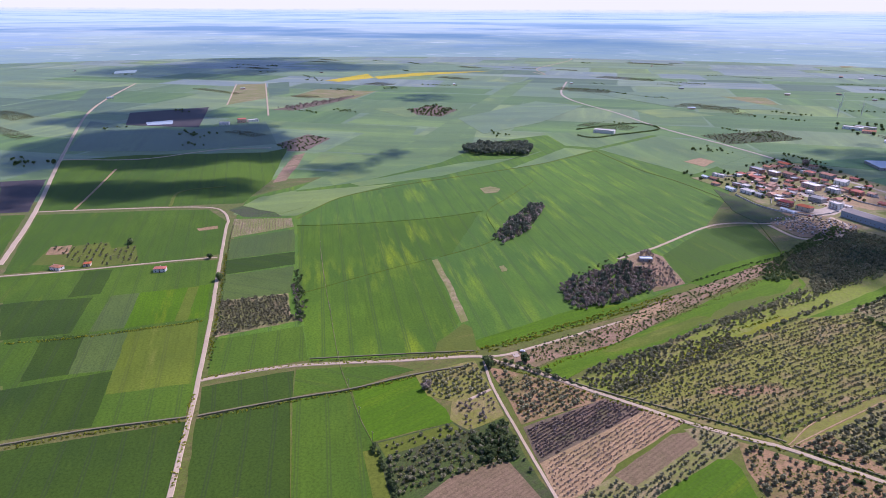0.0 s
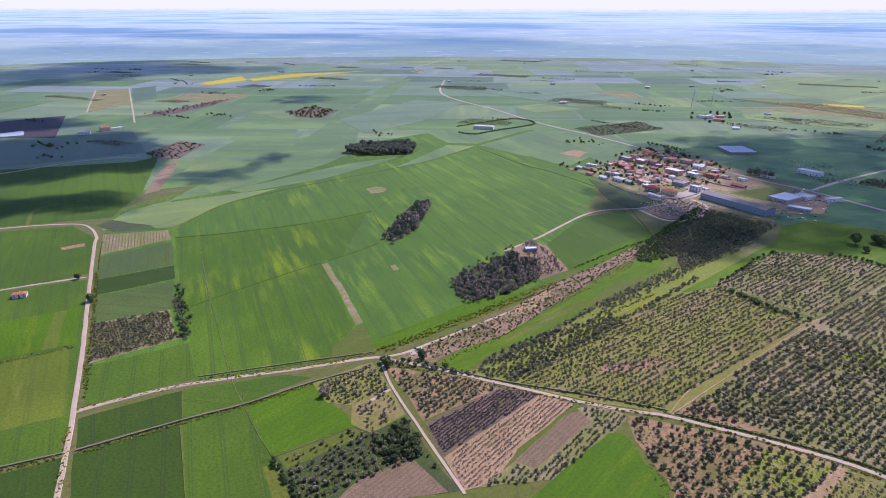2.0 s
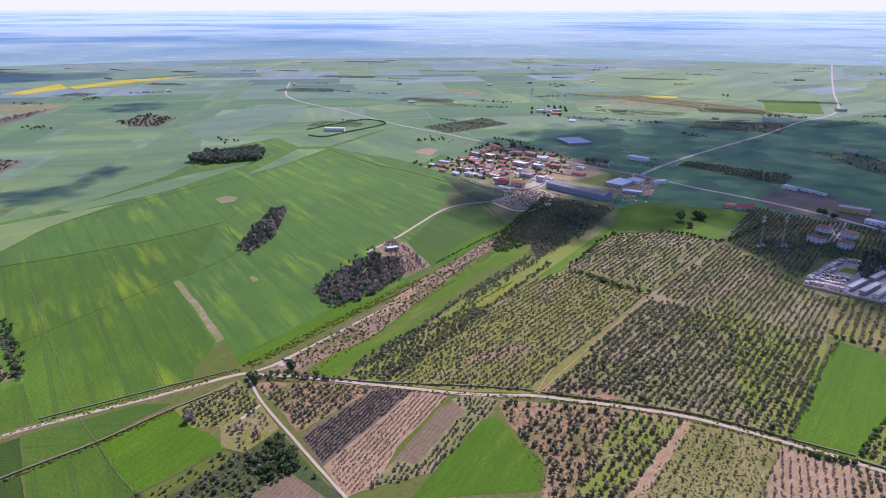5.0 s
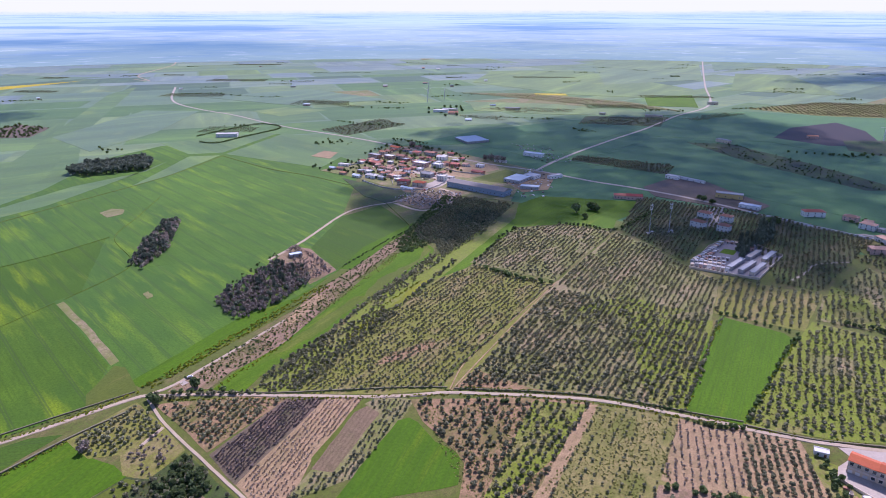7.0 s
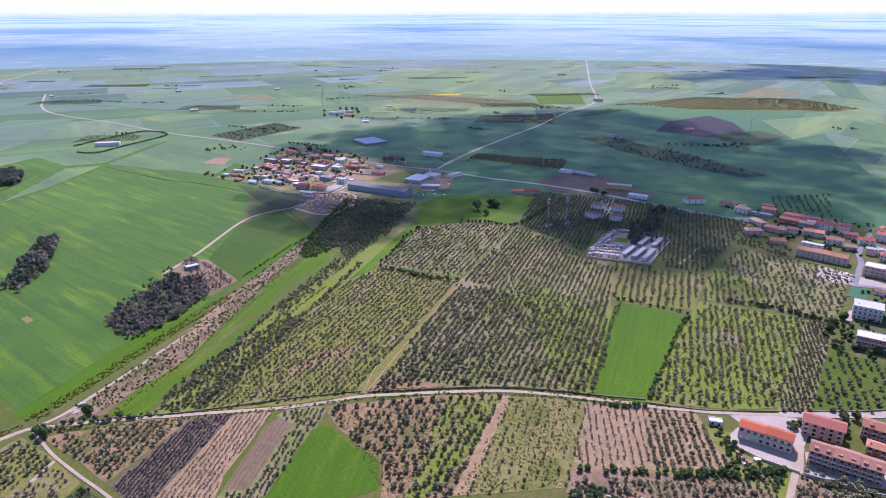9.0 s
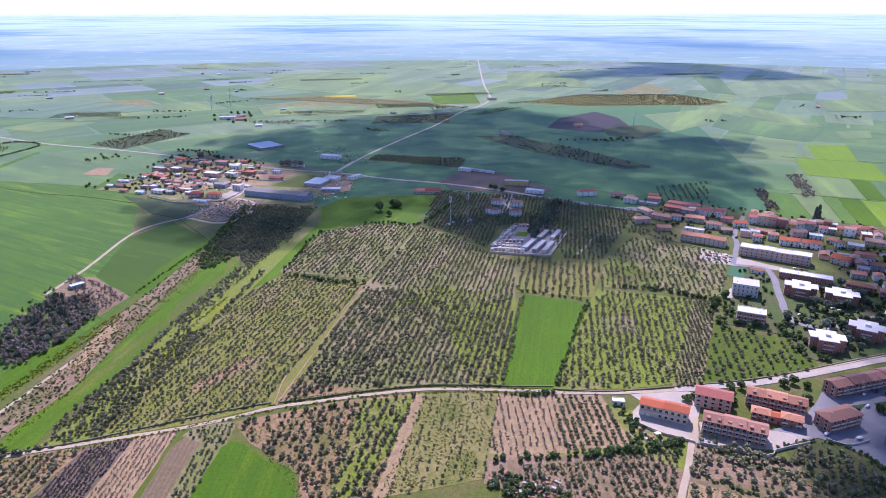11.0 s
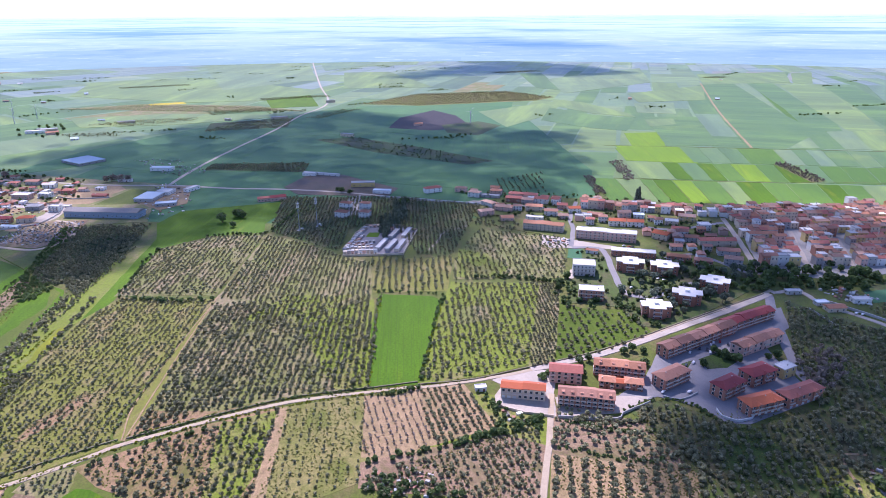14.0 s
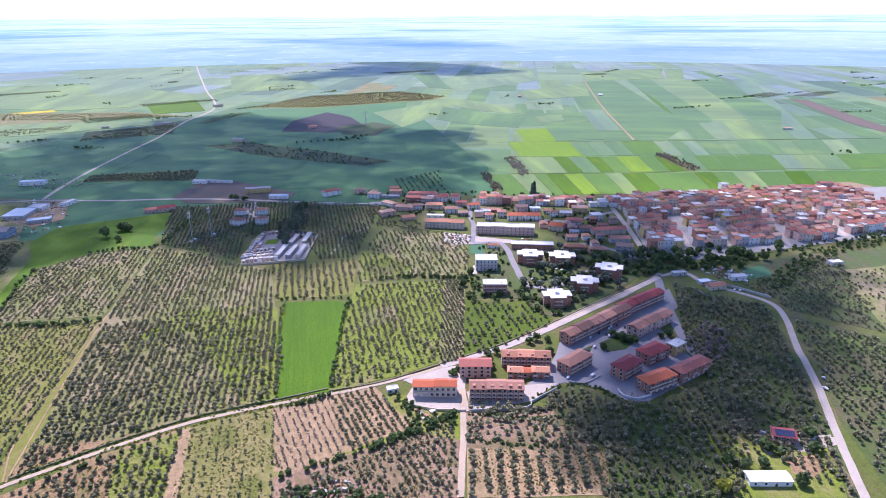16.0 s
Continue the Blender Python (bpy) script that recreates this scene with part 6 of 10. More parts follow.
road("street", [(445.8, 565.6), (487.9, 615.9), (515.5, 657.5), (570.7, 716.2)], 5.5, "asphalt", "grey street between houses")
road("street", [(489.3, 479.6), (518.3, 485.7), (550.8, 480.6), (556.9, 456.3), (557.4, 405.6)], 5.5, "asphalt", "grey street between villas")
road("street", [(409.2, 431.2), (421.0, 411.7), (444.6, 415.3), (464.8, 418.8), (486.8, 421.7)], 5.0, "asphalt", "street between apartment blocks")
road("footpath", [(-533.5, 464.9), (-456.5, 400.8), (-399.9, 355.4), (-332.2, 300.9), (-297.5, 277.5), (-267.2, 257.6), (-241.7, 243.2)], 0.15, "grass_dull", "thin trodden line below the poles")
road("footpath", [(-321.9, 243.8), (-294.0, 220.9), (-244.3, 179.3)], 0.2, "meadow", "thin grassy line between two wheat fields")
road("footpath", [(-34.3, 402.1), (-22.9, 447.3), (19.5, 534.1), (52.3, 596.5)], 0.8, "soil_tan", "thin pale line of stones between groves")
road("field_edge", [(-618.0, 503.0), (-570.6, 549.3), (-506.8, 630.2), (-470.4, 701.2)], 0.2, "lime", "yellowish grass line between wheat fields")
road("field_edge", [(-454.1, 366.0), (-437.9, 433.9), (-414.2, 517.9)], 0.2, "lime", "yellowish grass line between wheat fields")
road("field_edge", [(-639.8, 521.6), (-669.9, 625.0), (-650.7, 726.0), (-619.7, 814.8), (-551.2, 1006.5), (-526.0, 1172.1)], 1.2, "meadow", "yellowish grass edge of the wheat slope")
road("field_edge", [(-410.0, 525.6), (-393.7, 594.7), (-404.5, 632.7), (-463.2, 700.2), (-479.6, 780.2), (-501.2, 890.5)], 0.2, "lime", "yellowish grass line between wheat fields")
road("field_edge", [(-523.6, 1167.1), (-400.2, 1071.7), (-317.3, 1028.0), (-236.7, 973.5)], 1.6, "meadow", "grassy edge of the wheat slope")
road("field_edge", [(-161.7, 876.0), (-132.7, 815.4), (-112.2, 768.6), (-113.4, 735.9), (-132.7, 702.8)], 1.2, "meadow", "pale curved headland of the field")
field("mustard_patch", [(-743.4, 513.3), (-761.9, 556.0), (-752.9, 610.3), (-705.9, 613.0), (-673.6, 562.7), (-674.0, 524.1)], "far_lime", "yellowish weedy patch at the foot of the slope")
field("bare_patch", [(-540.7, 796.6), (-536.0, 817.5), (-517.7, 814.9), (-507.8, 793.5), (-518.8, 776.6)], "grass_dull", "small bare patch in the wheat")
field("bare_patch", [(-342.6, 544.7), (-340.5, 550.4), (-329.6, 538.7), (-332.1, 532.8)], "grass_dull", "small bare patch in the wheat")
road("street", [(247.2, 355.5), (277.0, 352.3), (320.5, 349.5), (365.9, 351.8), (417.1, 355.9), (473.8, 360.5), (530.6, 367.4)], 6.4, "gravel", "pale asphalt street beside the terraces")

# ---- yards and paving ----
field("pavement", [(212.4, 356.6), (248.1, 356.9), (262.5, 343.9), (236.7, 314.1), (219.3, 336.7)], "gravel", "pale gravel forecourt", "pavement")
field("pavement", [(310.7, 304.0), (333.0, 318.2), (366.1, 314.7), (412.8, 321.3), (441.7, 310.6), (420.3, 268.1), (407.4, 237.8), (405.7, 230.0), (334.4, 230.9), (322.4, 239.2), (321.4, 257.6), (312.4, 274.9), (304.7, 283.6), (269.9, 283.0), (276.0, 295.8)], "asphalt", "grey asphalt yard between houses", "pavement")
field("pavement", [(333.0, 318.2), (353.4, 332.7), (447.7, 345.0), (513.3, 342.1), (483.3, 311.4), (393.3, 299.1), (355.8, 305.1)], "asphalt", "grey lane between terraced houses", "pavement")
field("garden", [(371.7, 308.3), (399.3, 309.7), (399.6, 292.3), (381.0, 288.7), (365.7, 294.4)], "dark_grass", "green garden patch between the houses", "garden")
field("garden", [(316.2, 300.9), (348.2, 309.5), (366.5, 309.2), (344.2, 297.0), (317.5, 296.5)], "dark_grass", "green garden patch between the houses", "garden")
field("pavement", [(203.4, 337.3), (216.3, 347.2), (239.6, 316.6), (226.7, 296.1), (208.9, 314.0), (198.0, 325.7)], "gravel", "pale yard round the house", "pavement")
field("pavement", [(240.3, 316.2), (280.2, 297.6), (301.2, 285.6), (269.2, 279.5), (228.4, 295.2)], "gravel", "pale yard before the terrace", "pavement")
field("pavement", [(355.4, 440.8), (365.8, 453.4), (391.7, 440.9), (387.1, 423.5), (375.6, 418.9)], "gravel", "pale yard round the brick block", "pavement")
field("garden", [(412.9, 455.1), (504.2, 476.3), (561.5, 404.6), (535.6, 384.3), (449.1, 371.8), (408.5, 367.5), (386.7, 380.1), (394.4, 418.0)], "slope_grass", "shady garden round the apartment blocks", "garden")
field("pavement", [(381.7, 489.5), (400.7, 507.5), (427.9, 495.3), (410.9, 471.3)], "gravel", "pale yards by the white block", "pavement")
field("pavement", [(441.3, 617.0), (476.3, 601.5), (465.3, 576.8), (526.1, 530.4), (517.1, 516.5), (477.1, 536.8), (421.8, 573.8), (421.1, 589.6)], "gravel", "pale building yard", "pavement")
field("garden", [(409.7, 765.9), (478.6, 787.0), (529.1, 772.1), (755.4, 597.9), (554.9, 434.3), (513.1, 489.6), (508.7, 512.7), (419.4, 653.6), (405.4, 684.9)], "margin", "gardens and yards between the houses", "garden")
field("garden", [(347.8, 439.9), (453.2, 560.0), (508.7, 512.7), (518.3, 485.7), (557.6, 420.9), (555.8, 389.8), (478.3, 371.9), (391.5, 357.7), (371.4, 372.9), (384.5, 408.9)], "slope_grass", "shady gardens round the apartment blocks", "garden")
field("pavement", [(697.1, 545.5), (716.3, 581.2), (758.3, 579.6), (911.2, 511.0), (1116.3, 383.0), (1218.0, 317.9), (961.0, 239.9), (857.1, 283.4), (739.3, 324.8), (609.2, 370.6), (568.1, 406.3)], "paving", "grey streets of the old town", "pavement")
field("hamlet_ground", [(-309.7, 1066.3), (-250.5, 1157.9), (-229.3, 1279.7), (-164.1, 1305.8), (-13.0, 1168.0), (83.8, 1083.1), (34.7, 1041.0), (14.3, 901.3), (-81.9, 930.9), (-107.3, 972.8), (-156.8, 950.4), (-231.7, 1018.1)], "grass_dull", "weedy plots and yards of the hamlet", "ground")
field("pavement", [(-199.3, 1100.7), (-147.9, 1085.7), (-77.2, 1047.9), (-90.9, 1009.2), (-144.8, 1061.0), (-200.4, 1050.6)], "gravel", "pale yards of the hamlet", "pavement")
field("pavement", [(-156.8, 950.4), (-110.1, 1001.1), (-80.6, 1097.1), (-69.3, 1072.4), (-90.3, 980.5), (-120.9, 938.8)], "gravel", "pale lane of the hamlet", "pavement")
field("pavement", [(-166.0, 927.2), (-124.8, 972.1), (-53.3, 948.3), (-76.4, 862.8), (-110.4, 850.4), (-145.7, 876.7)], "scrub", "cluttered bare storage yard", "pavement")
field("pavement", [(-92.0, 1118.5), (-12.8, 1144.5), (-2.5, 1100.4), (-49.2, 1049.1), (-97.3, 1063.0)], "soil_tan", "tan bare building plot", "pavement")
field("meadow_patch", [(-48.2, 1026.0), (7.2, 1100.9), (26.3, 1080.6), (11.2, 1002.7), (-20.4, 1012.3)], "meadow", "rough grass between sheds")
field("scrub_plot", [(-259.3, 1016.9), (-175.7, 959.6), (-128.1, 928.9), (-161.7, 876.0), (-200.8, 910.0)], "dark_grass", "scrubby plot below the hamlet")
road("farm_track", [(-149.7, 876.6), (-109.8, 845.0), (-76.9, 868.4), (-69.3, 931.4), (-93.2, 963.2)], 5, "dirt", "pale track round the storage yard")
field("pavement", [(6.8, 1013.4), (50.8, 1094.2), (93.0, 1079.3), (71.5, 970.3), (32.0, 952.0)], "soil_tan", "pale works yard", "pavement")
field("pavement", [(219.4, 999.5), (278.7, 1065.1), (328.2, 1036.0), (375.5, 907.9), (341.0, 870.5), (226.6, 944.9)], "soil_purple", "dark bare factory yard", "pavement")
field("pavement", [(199.9, 658.0), (236.7, 640.7), (262.0, 631.2), (312.3, 701.6), (297.9, 734.1), (263.1, 750.6), (238.6, 724.7)], "asphalt", "paved graveyard ground", "pavement")
field("lawn", [(246.3, 708.9), (259.5, 701.4), (268.6, 716.9), (256.6, 722.7)], "lush", "green lawn in the graveyard", "lawn")
field("pavement", [(287.1, 887.7), (309.1, 896.7), (294.2, 846.7), (270.5, 802.3), (256.5, 808.1)], "paving", "paved lane between the villas", "pavement")
field("pavement", [(-232.2, 392.9), (-229.9, 396.8), (-225.6, 394.0), (-228.1, 389.4)], "gravel", "white gravel pad beside the track", "pavement")
field("pavement", [(355.3, 164.0), (378.2, 147.0), (395.5, 137.7), (387.9, 132.5), (364.0, 140.0), (363.9, 146.9)], "gravel", "pale gravel drive", "pavement")
field("pond", [(-1514.0, 801.7), (-1495.0, 860.8), (-1441.9, 828.8), (-1474.0, 782.2)], "water", "pale rectangular farm pond", "pond")
field("pond", [(-2900.0, 1437.1), (-2881.7, 1526.7), (-2760.0, 1450.5), (-2781.5, 1364.6)], "water", "pale rectangular farm pond", "pond")
field("sports_court", [(419.2, 537.5), (438.7, 561.0), (451.3, 551.4), (431.8, 527.9)], "court", "green fenced sports court", "court")
field("sports_court", [(615.4, 328.2), (646.7, 320.9), (628.3, 298.8), (597.7, 308.7)], "court", "green tennis court", "court")



def clutter(poly, n, label, seed, keys=("concrete", "wall_white", "wood", "roof_grey", "tile_brown"), big=2.6, name="clutter"):
    """Stacks, crates and scrap lying about, as one object."""
    rs = random.Random(seed)
    pts = grid_points(poly, 20, 4.5, 4.5, 0.5, 1.0, rs)
    rs.shuffle(pts)
    V, F, I = [], [], []
    for x, y in pts[:n]:
        a, w, d, h = rs.uniform(0, 3.1), rs.uniform(0.6, big), rs.uniform(0.5, big * 0.6), rs.uniform(0.4, 1.6)
        ca, sa = math.cos(a), math.sin(a)
        k = len(V)
        for z, sh in ((0.3, 1.0), (0.55 + h, rs.uniform(0.75, 1.0))):
            V += [(x + (p * ca - q * sa) * sh, y + (p * sa + q * ca) * sh, z) for p, q in ((-w, -d), (w, -d), (w, d), (-w, d))]
        F += [(k, k + 1, k + 5, k + 4), (k + 1, k + 2, k + 6, k + 5), (k + 2, k + 3, k + 7, k + 6), (k + 3, k, k + 4, k + 7), (k + 4, k + 5, k + 6, k + 7)]
        I += [rs.randrange(len(keys))] * 5
    me = np_mesh(name, V, F, [M[q] for q in keys])
    me.polygons.foreach_set("material_index", I)
    tagged(new(name, me), label, "clutter", "", "stuff")


# ---- groves ----
grove([(-142.9, 391.2), (-123.8, 438.2), (-80.9, 554.1), (-61.2, 603.0), (-25.4, 643.4), (16.4, 624.6), (48.6, 600.7), (9.0, 513.0), (-40.7, 404.8), (-89.3, 395.1)], "olive", A5, 3.9, 4.7, 0.74, "small grey-green olives in weedy rows", 0.9, 0.14, seed=11)
grove([(-30.8, 656.5), (19.7, 776.7), (77.9, 795.5), (139.3, 775.3), (93.7, 686.7), (55.3, 614.2), (16.6, 635.6)], "olive", A5, 4.4, 5.0, 0.88, "grey-green olives in dull rows", 0.9, seed=12)
grove([(-27.9, 405.8), (-12.0, 408.5), (13.9, 411.5), (64.8, 407.7), (129.3, 391.1), (155.2, 451.1), (188.1, 544.2), (152.3, 539.0), (86.1, 577.4), (50.5, 591.6), (-3.6, 461.6)], "olive", A5, 4.4, 5.0, 1.12, "dense grey-green olives in rows", 0.93, seed=13)
grove([(58.5, 604.0), (87.0, 584.2), (153.2, 542.6), (190.9, 550.3), (219.0, 626.1), (200.6, 653.6), (170.5, 724.2), (141.7, 768.7)], "olive", A5, 4.2, 4.8, 0.94, "greyish olives in rows", 0.93, seed=213)
grove([(-106.6, 757.7), (-59.9, 916.2), (18.0, 883.9), (-9.0, 803.6), (-64.1, 670.7), (-75.6, 713.1), (-95.1, 720.3)], "olive", 40, 4.6, 4.8, 1.15, "dense dark olives", seed=14)
grove([(-175.7, 386.8), (-144.1, 389.7), (-122.6, 442.7), (-91.8, 519.7), (-104.9, 536.8), (-150.0, 469.3), (-171.1, 419.2)], "olive", A5, 3.4, 3.6, 0.85, "bushy olives in a strip", 0.9, 0.3, seed=15)
grove([(-123.7, 501.5), (-86.4, 597.4), (-46.9, 698.9), (-1.7, 803.9), (-20.4, 817.9), (-71.8, 686.6), (-115.6, 568.2)], "olive", A5, 4.2, 4.2, 0.95, "bushy olives and shrubs in a strip", 0.8, 0.3, seed=215)
grove([(-55.5, 383.9), (15.3, 391.4), (64.2, 389.5), (38.0, 335.2), (18.7, 293.5), (-16.1, 291.9), (-17.4, 321.9), (-23.1, 332.3), (-46.8, 360.5)], "olive", A5, 4.6, 5.2, 1.02, "grey-green olives on reddish soil", 0.8, 0.25, seed=16)
grove([(67.5, 388.2), (120.4, 377.3), (93.8, 297.1), (23.4, 293.7)], "olive", A4, 5.6, 5.6, 0.62, "small sparse olives on stony grass", 0.8, seed=17)
grove([(-120.0, 688.2), (-101.3, 677.4), (-80.0, 715.0), (-97.0, 722.0), (-107.0, 757.0), (-62.0, 912.0), (-83.0, 922.0), (-112.0, 775.0)], "shrub", 40, 3.6, 3.6, 1.5, "dark bushes beside the dense olives", 0.75, 0.35, seed=214, name="thicket")
NEAR = "grey-green olive tree in the row on bare tan soil"
grove([(121.5, 377.6), (139.8, 367.1), (158.6, 369.8), (138.7, 306.5), (111.0, 309.7), (98.2, 318.2)], "bare", A6, 3.6, 4.6, 0.42, "small bare young trees in rows", seed=18)
grove([(159.3, 367.6), (189.7, 358.9), (188.0, 339.5), (187.1, 304.0), (167.2, 303.6), (141.0, 306.5)], "olive", A6, 3.8, 4.6, 0.92, NEAR, 0.92, single=True, seed=19)
grove([(164.6, 376.8), (247.5, 495.2), (273.5, 532.2), (347.2, 489.6), (251.4, 367.0), (219.2, 367.7)], "olive", A4, 4.6, 5.4, 1.0, "grey-green olives on lush grass", 0.85, 0.2, seed=20)
grove([(350.9, 490.9), (366.7, 481.8), (267.6, 355.7), (248.0, 359.0)], "olive", A4, 3.0, 3.2, 0.8, "dense grey orchard strip", seed=21)
grove([(338.0, 440.2), (355.1, 416.0), (387.3, 400.3), (369.0, 358.4), (334.3, 351.5), (270.2, 354.2)], "olive", A4, 6.0, 6.2, 1.1, "young olive tree on bright grass", 0.75, single=True, seed=22)
grove([(228.2, 640.2), (272.9, 610.3), (307.6, 598.4), (260.9, 523.0), (196.9, 550.3)], "olive", A4, 4.8, 6.6, 1.15, "old olives in rows", seed=23)
grove([(306.4, 590.5), (386.7, 673.2), (418.5, 631.1), (461.0, 596.6), (381.9, 492.0), (278.1, 541.2)], "olive", A4, 5, 5.6, 1.0, "olives on patchy soil", 0.75, 0.2, seed=24)
grove([(201.8, 938.9), (276.2, 899.5), (350.3, 860.2), (442.8, 769.9), (312.0, 607.9), (278.0, 625.7), (294.6, 729.6), (243.5, 756.6), (201.7, 676.3), (149.5, 785.3)], "olive", A4, 4.4, 5.0, 1.0, "shaded olives round the graveyard", 0.85, seed=25)
grove([(93.4, 300.2), (117.1, 298.3), (147.0, 296.7), (204.5, 294.1), (203.9, 280.6), (170.2, 236.4), (87.0, 283.8)], "olive", A6, 3.6, 4.4, 0.85, "olives on cluttered reddish ground", 0.85, 0.22, seed=26)
grove([(85.1, 284.9), (91.9, 298.2), (119.7, 288.1), (132.5, 269.6), (138.6, 254.4)], "broadleaf", A6, 4, 4, 0.65, "dark bushes on a cluttered plot", 0.7, 0.3, seed=226, name="thicket")
grove([(194.6, 350.9), (197.8, 340.5), (201.9, 310.3), (216.3, 294.7), (207.5, 288.8), (183.5, 295.6), (140.9, 300.1), (106.4, 307.5), (96.5, 308.3), (99.0, 314.7), (139.1, 304.3), (178.8, 301.8), (190.1, 306.0)], "broadleaf", A6, 3.6, 3.8, 0.6, "bushy green hedge trees behind the house", 0.75, 0.35, seed=27, name="thicket")
grove([(233.9, 306.2), (268.6, 267.4), (282.7, 225.8), (271.1, 209.1), (207.2, 271.9)], "olive", A9, 3.8, 6.5, 1.15, "olives on a weedy terrace", 0.85, 0.2, seed=28)
grove([(200.8, 262.6), (267.8, 207.6), (243.2, 184.2), (175.7, 230.4)], "olive", A8, 4.6, 8.2, 1.25, "olive tree in a row on tan soil", 0.95, single=True, seed=29)
grove([(278.8, 278.6), (302.3, 273.9), (313.6, 247.3), (332.9, 224.2), (391.9, 218.0), (300.5, 136.6), (237.7, 183.4), (266.3, 207.5)], "olive", A8, 4.4, 5.4, 1.25, "olives on a grassy slope", 0.85, 0.2, seed=30)
grove([(524.0, 346.1), (548.0, 266.5), (484.1, 210.3), (394.1, 138.8), (346.8, 102.1), (342.7, 136.1), (346.6, 174.2), (394.1, 219.4), (419.4, 258.9)], "olive", 40, 4.6, 5, 1.2, "olives below the town", 0.85, 0.2, seed=31)
grove([(427.7, 264.5), (473.6, 281.7), (464.1, 249.3), (426.4, 231.2), (408.2, 234.0)], "bare", 40, 4.5, 4.5, 1.2, "bare greyish trees below the street", 0.5, 0.3, seed=231, name="bare_trees")
grove([(542.5, 236.7), (561.7, 169.8), (371.2, 96.5), (411.9, 132.9)], "olive", 55, 4.8, 5.4, 1.05, "olives beyond the road", 0.85, 0.2, seed=32)
grove([(581.7, 302.5), (697.0, 304.0), (744.7, 290.1), (684.6, 252.3), (578.2, 176.1), (559.0, 246.1)], "olive", 55, 5, 5.5, 1.0, "olives below the old town", 0.8, 0.25, seed=33)
grove([(680.0, 255.8), (741.3, 238.8), (589.7, 180.6)], "olive", 55, 6, 6.5, 0.8, "sparse olives on a dry slope", 0.7, 0.25, seed=233)
grove([(325.2, 175.8), (358.1, 165.6), (343.2, 155.4), (302.4, 147.8)], "olive", 55, 6, 6.5, 0.9, "garden olives", 0.7, 0.25, seed=234)
grove([(-230.0, 361.7), (-181.3, 375.9), (-151.0, 377.3), (-178.0, 322.4)], "olive", A7, 3.9, 4.6, 0.95, "olives on reddish soil", 0.9, seed=34)
grove([(-172.1, 316.1), (-146.7, 375.3), (-121.4, 381.3), (-150.2, 294.4)], "dark_vine", A7, 1.5, 2.6, 1.1, "dark bare vines in rows", seed=35, name="vineyard")
grove([(-146.0, 292.4), (-117.7, 380.9), (-94.4, 385.3), (-113.6, 320.3), (-115.3, 285.5), (-126.2, 272.4)], "vine", A7, 2.2, 3, 1.15, "bare vines in rows", seed=36, name="vineyard")
grove([(-115.8, 279.4), (-106.4, 305.6), (-93.8, 304.6), (-76.7, 368.3), (-87.4, 377.6), (-80.7, 385.9), (-59.9, 382.8), (-67.2, 360.5), (-83.3, 304.7)], "olive", A7, 3.2, 3.4, 0.7, "bushy olives in a strip", 0.9, 0.2, seed=37)
grove([(-268.6, 321.4), (-247.7, 361.6), (-219.0, 340.7), (-230.6, 313.3), (-246.0, 308.5)], "olive", A7, 3.8, 4.4, 0.9, "young olives", 0.9, seed=38)
grove([(-227.5, 310.5), (-216.6, 337.0), (-196.1, 318.8), (-203.2, 293.3)], "bare", A7, 4.2, 4.6, 0.55, "small bare trees", 0.8, seed=238)
grove([(-234.2, 245.5), (-213.1, 287.9), (-203.4, 288.5), (-223.1, 243.6)], "olive", A7, 4.5, 4.5, 0.75, "young olives on yellowish grass", 0.8, seed=239)
grove([(-223.4, 238.7), (-201.9, 285.2), (-190.2, 313.7), (-145.8, 278.0), (-164.8, 280.4), (-183.5, 248.6), (-198.7, 216.0)], "olive", A7, 4, 4.2, 0.9, "bushy olives and shrubs", 0.8, 0.3, seed=39)
grove([(-197.4, 285.0), (-189.1, 312.1), (-163.0, 294.0), (-164.3, 282.8), (-179.1, 271.2)], "broadleaf", A7, 4, 4, 0.75, "dense green trees", 0.9, 0.3, seed=40, name="tree_clump")
grove([(-496.1, 308.6), (-463.3, 357.1), (-424.4, 328.8), (-412.2, 329.9), (-443.4, 267.9)], "olive", 20, 3.1, 3.7, 0.9, "olives in a small plot", 0.97, seed=41)
grove([(-265.1, 529.5), (-235.7, 499.6), (-221.7, 502.5), (-205.6, 538.3), (-189.6, 585.6), (-209.8, 625.4), (-244.0, 636.9), (-254.1, 597.2), (-263.2, 554.9)], "pine", 20, 5.5, 5.5, 0.7, "dark dense pine wood", 0.3, 0.3, seed=42, name="wood")
grove([(-191.6, 592.7), (-173.7, 620.7), (-198.9, 652.4), (-235.5, 690.5), (-242.7, 671.6), (-219.7, 638.0)], "bare", 20, 3.5, 3.5, 0.55, "scrubby edge of the wood", 0.8, 0.3, seed=242, name="scrub")
grove([(-271.3, 561.1), (-262.4, 619.8), (-252.4, 662.2), (-237.9, 637.1), (-254.1, 597.2), (-260.6, 548.5)], "shrub", 20, 4.5, 4.5, 1.1, "bushes beside the wood", 0.5, 0.3, seed=243, name="scrub")
grove([(-396.2, 617.0), (-377.2, 606.8), (-379.5, 665.4), (-407.8, 755.5), (-422.0, 775.7), (-431.3, 754.4), (-414.7, 682.5)], "pine", 20, 4.8, 4.8, 0.8, "dark narrow copse", 0.45, 0.3, seed=43, name="wood")
grove([(-718.0, 997.1), (-678.1, 996.2), (-605.0, 1048.5), (-637.0, 1117.9), (-668.1, 1122.0), (-741.3, 1048.4)], "pine", 20, 6.5, 6.5, 1.25, "dark conifer wood in the plain", 0.95, 0.3, seed=44, name="wood")
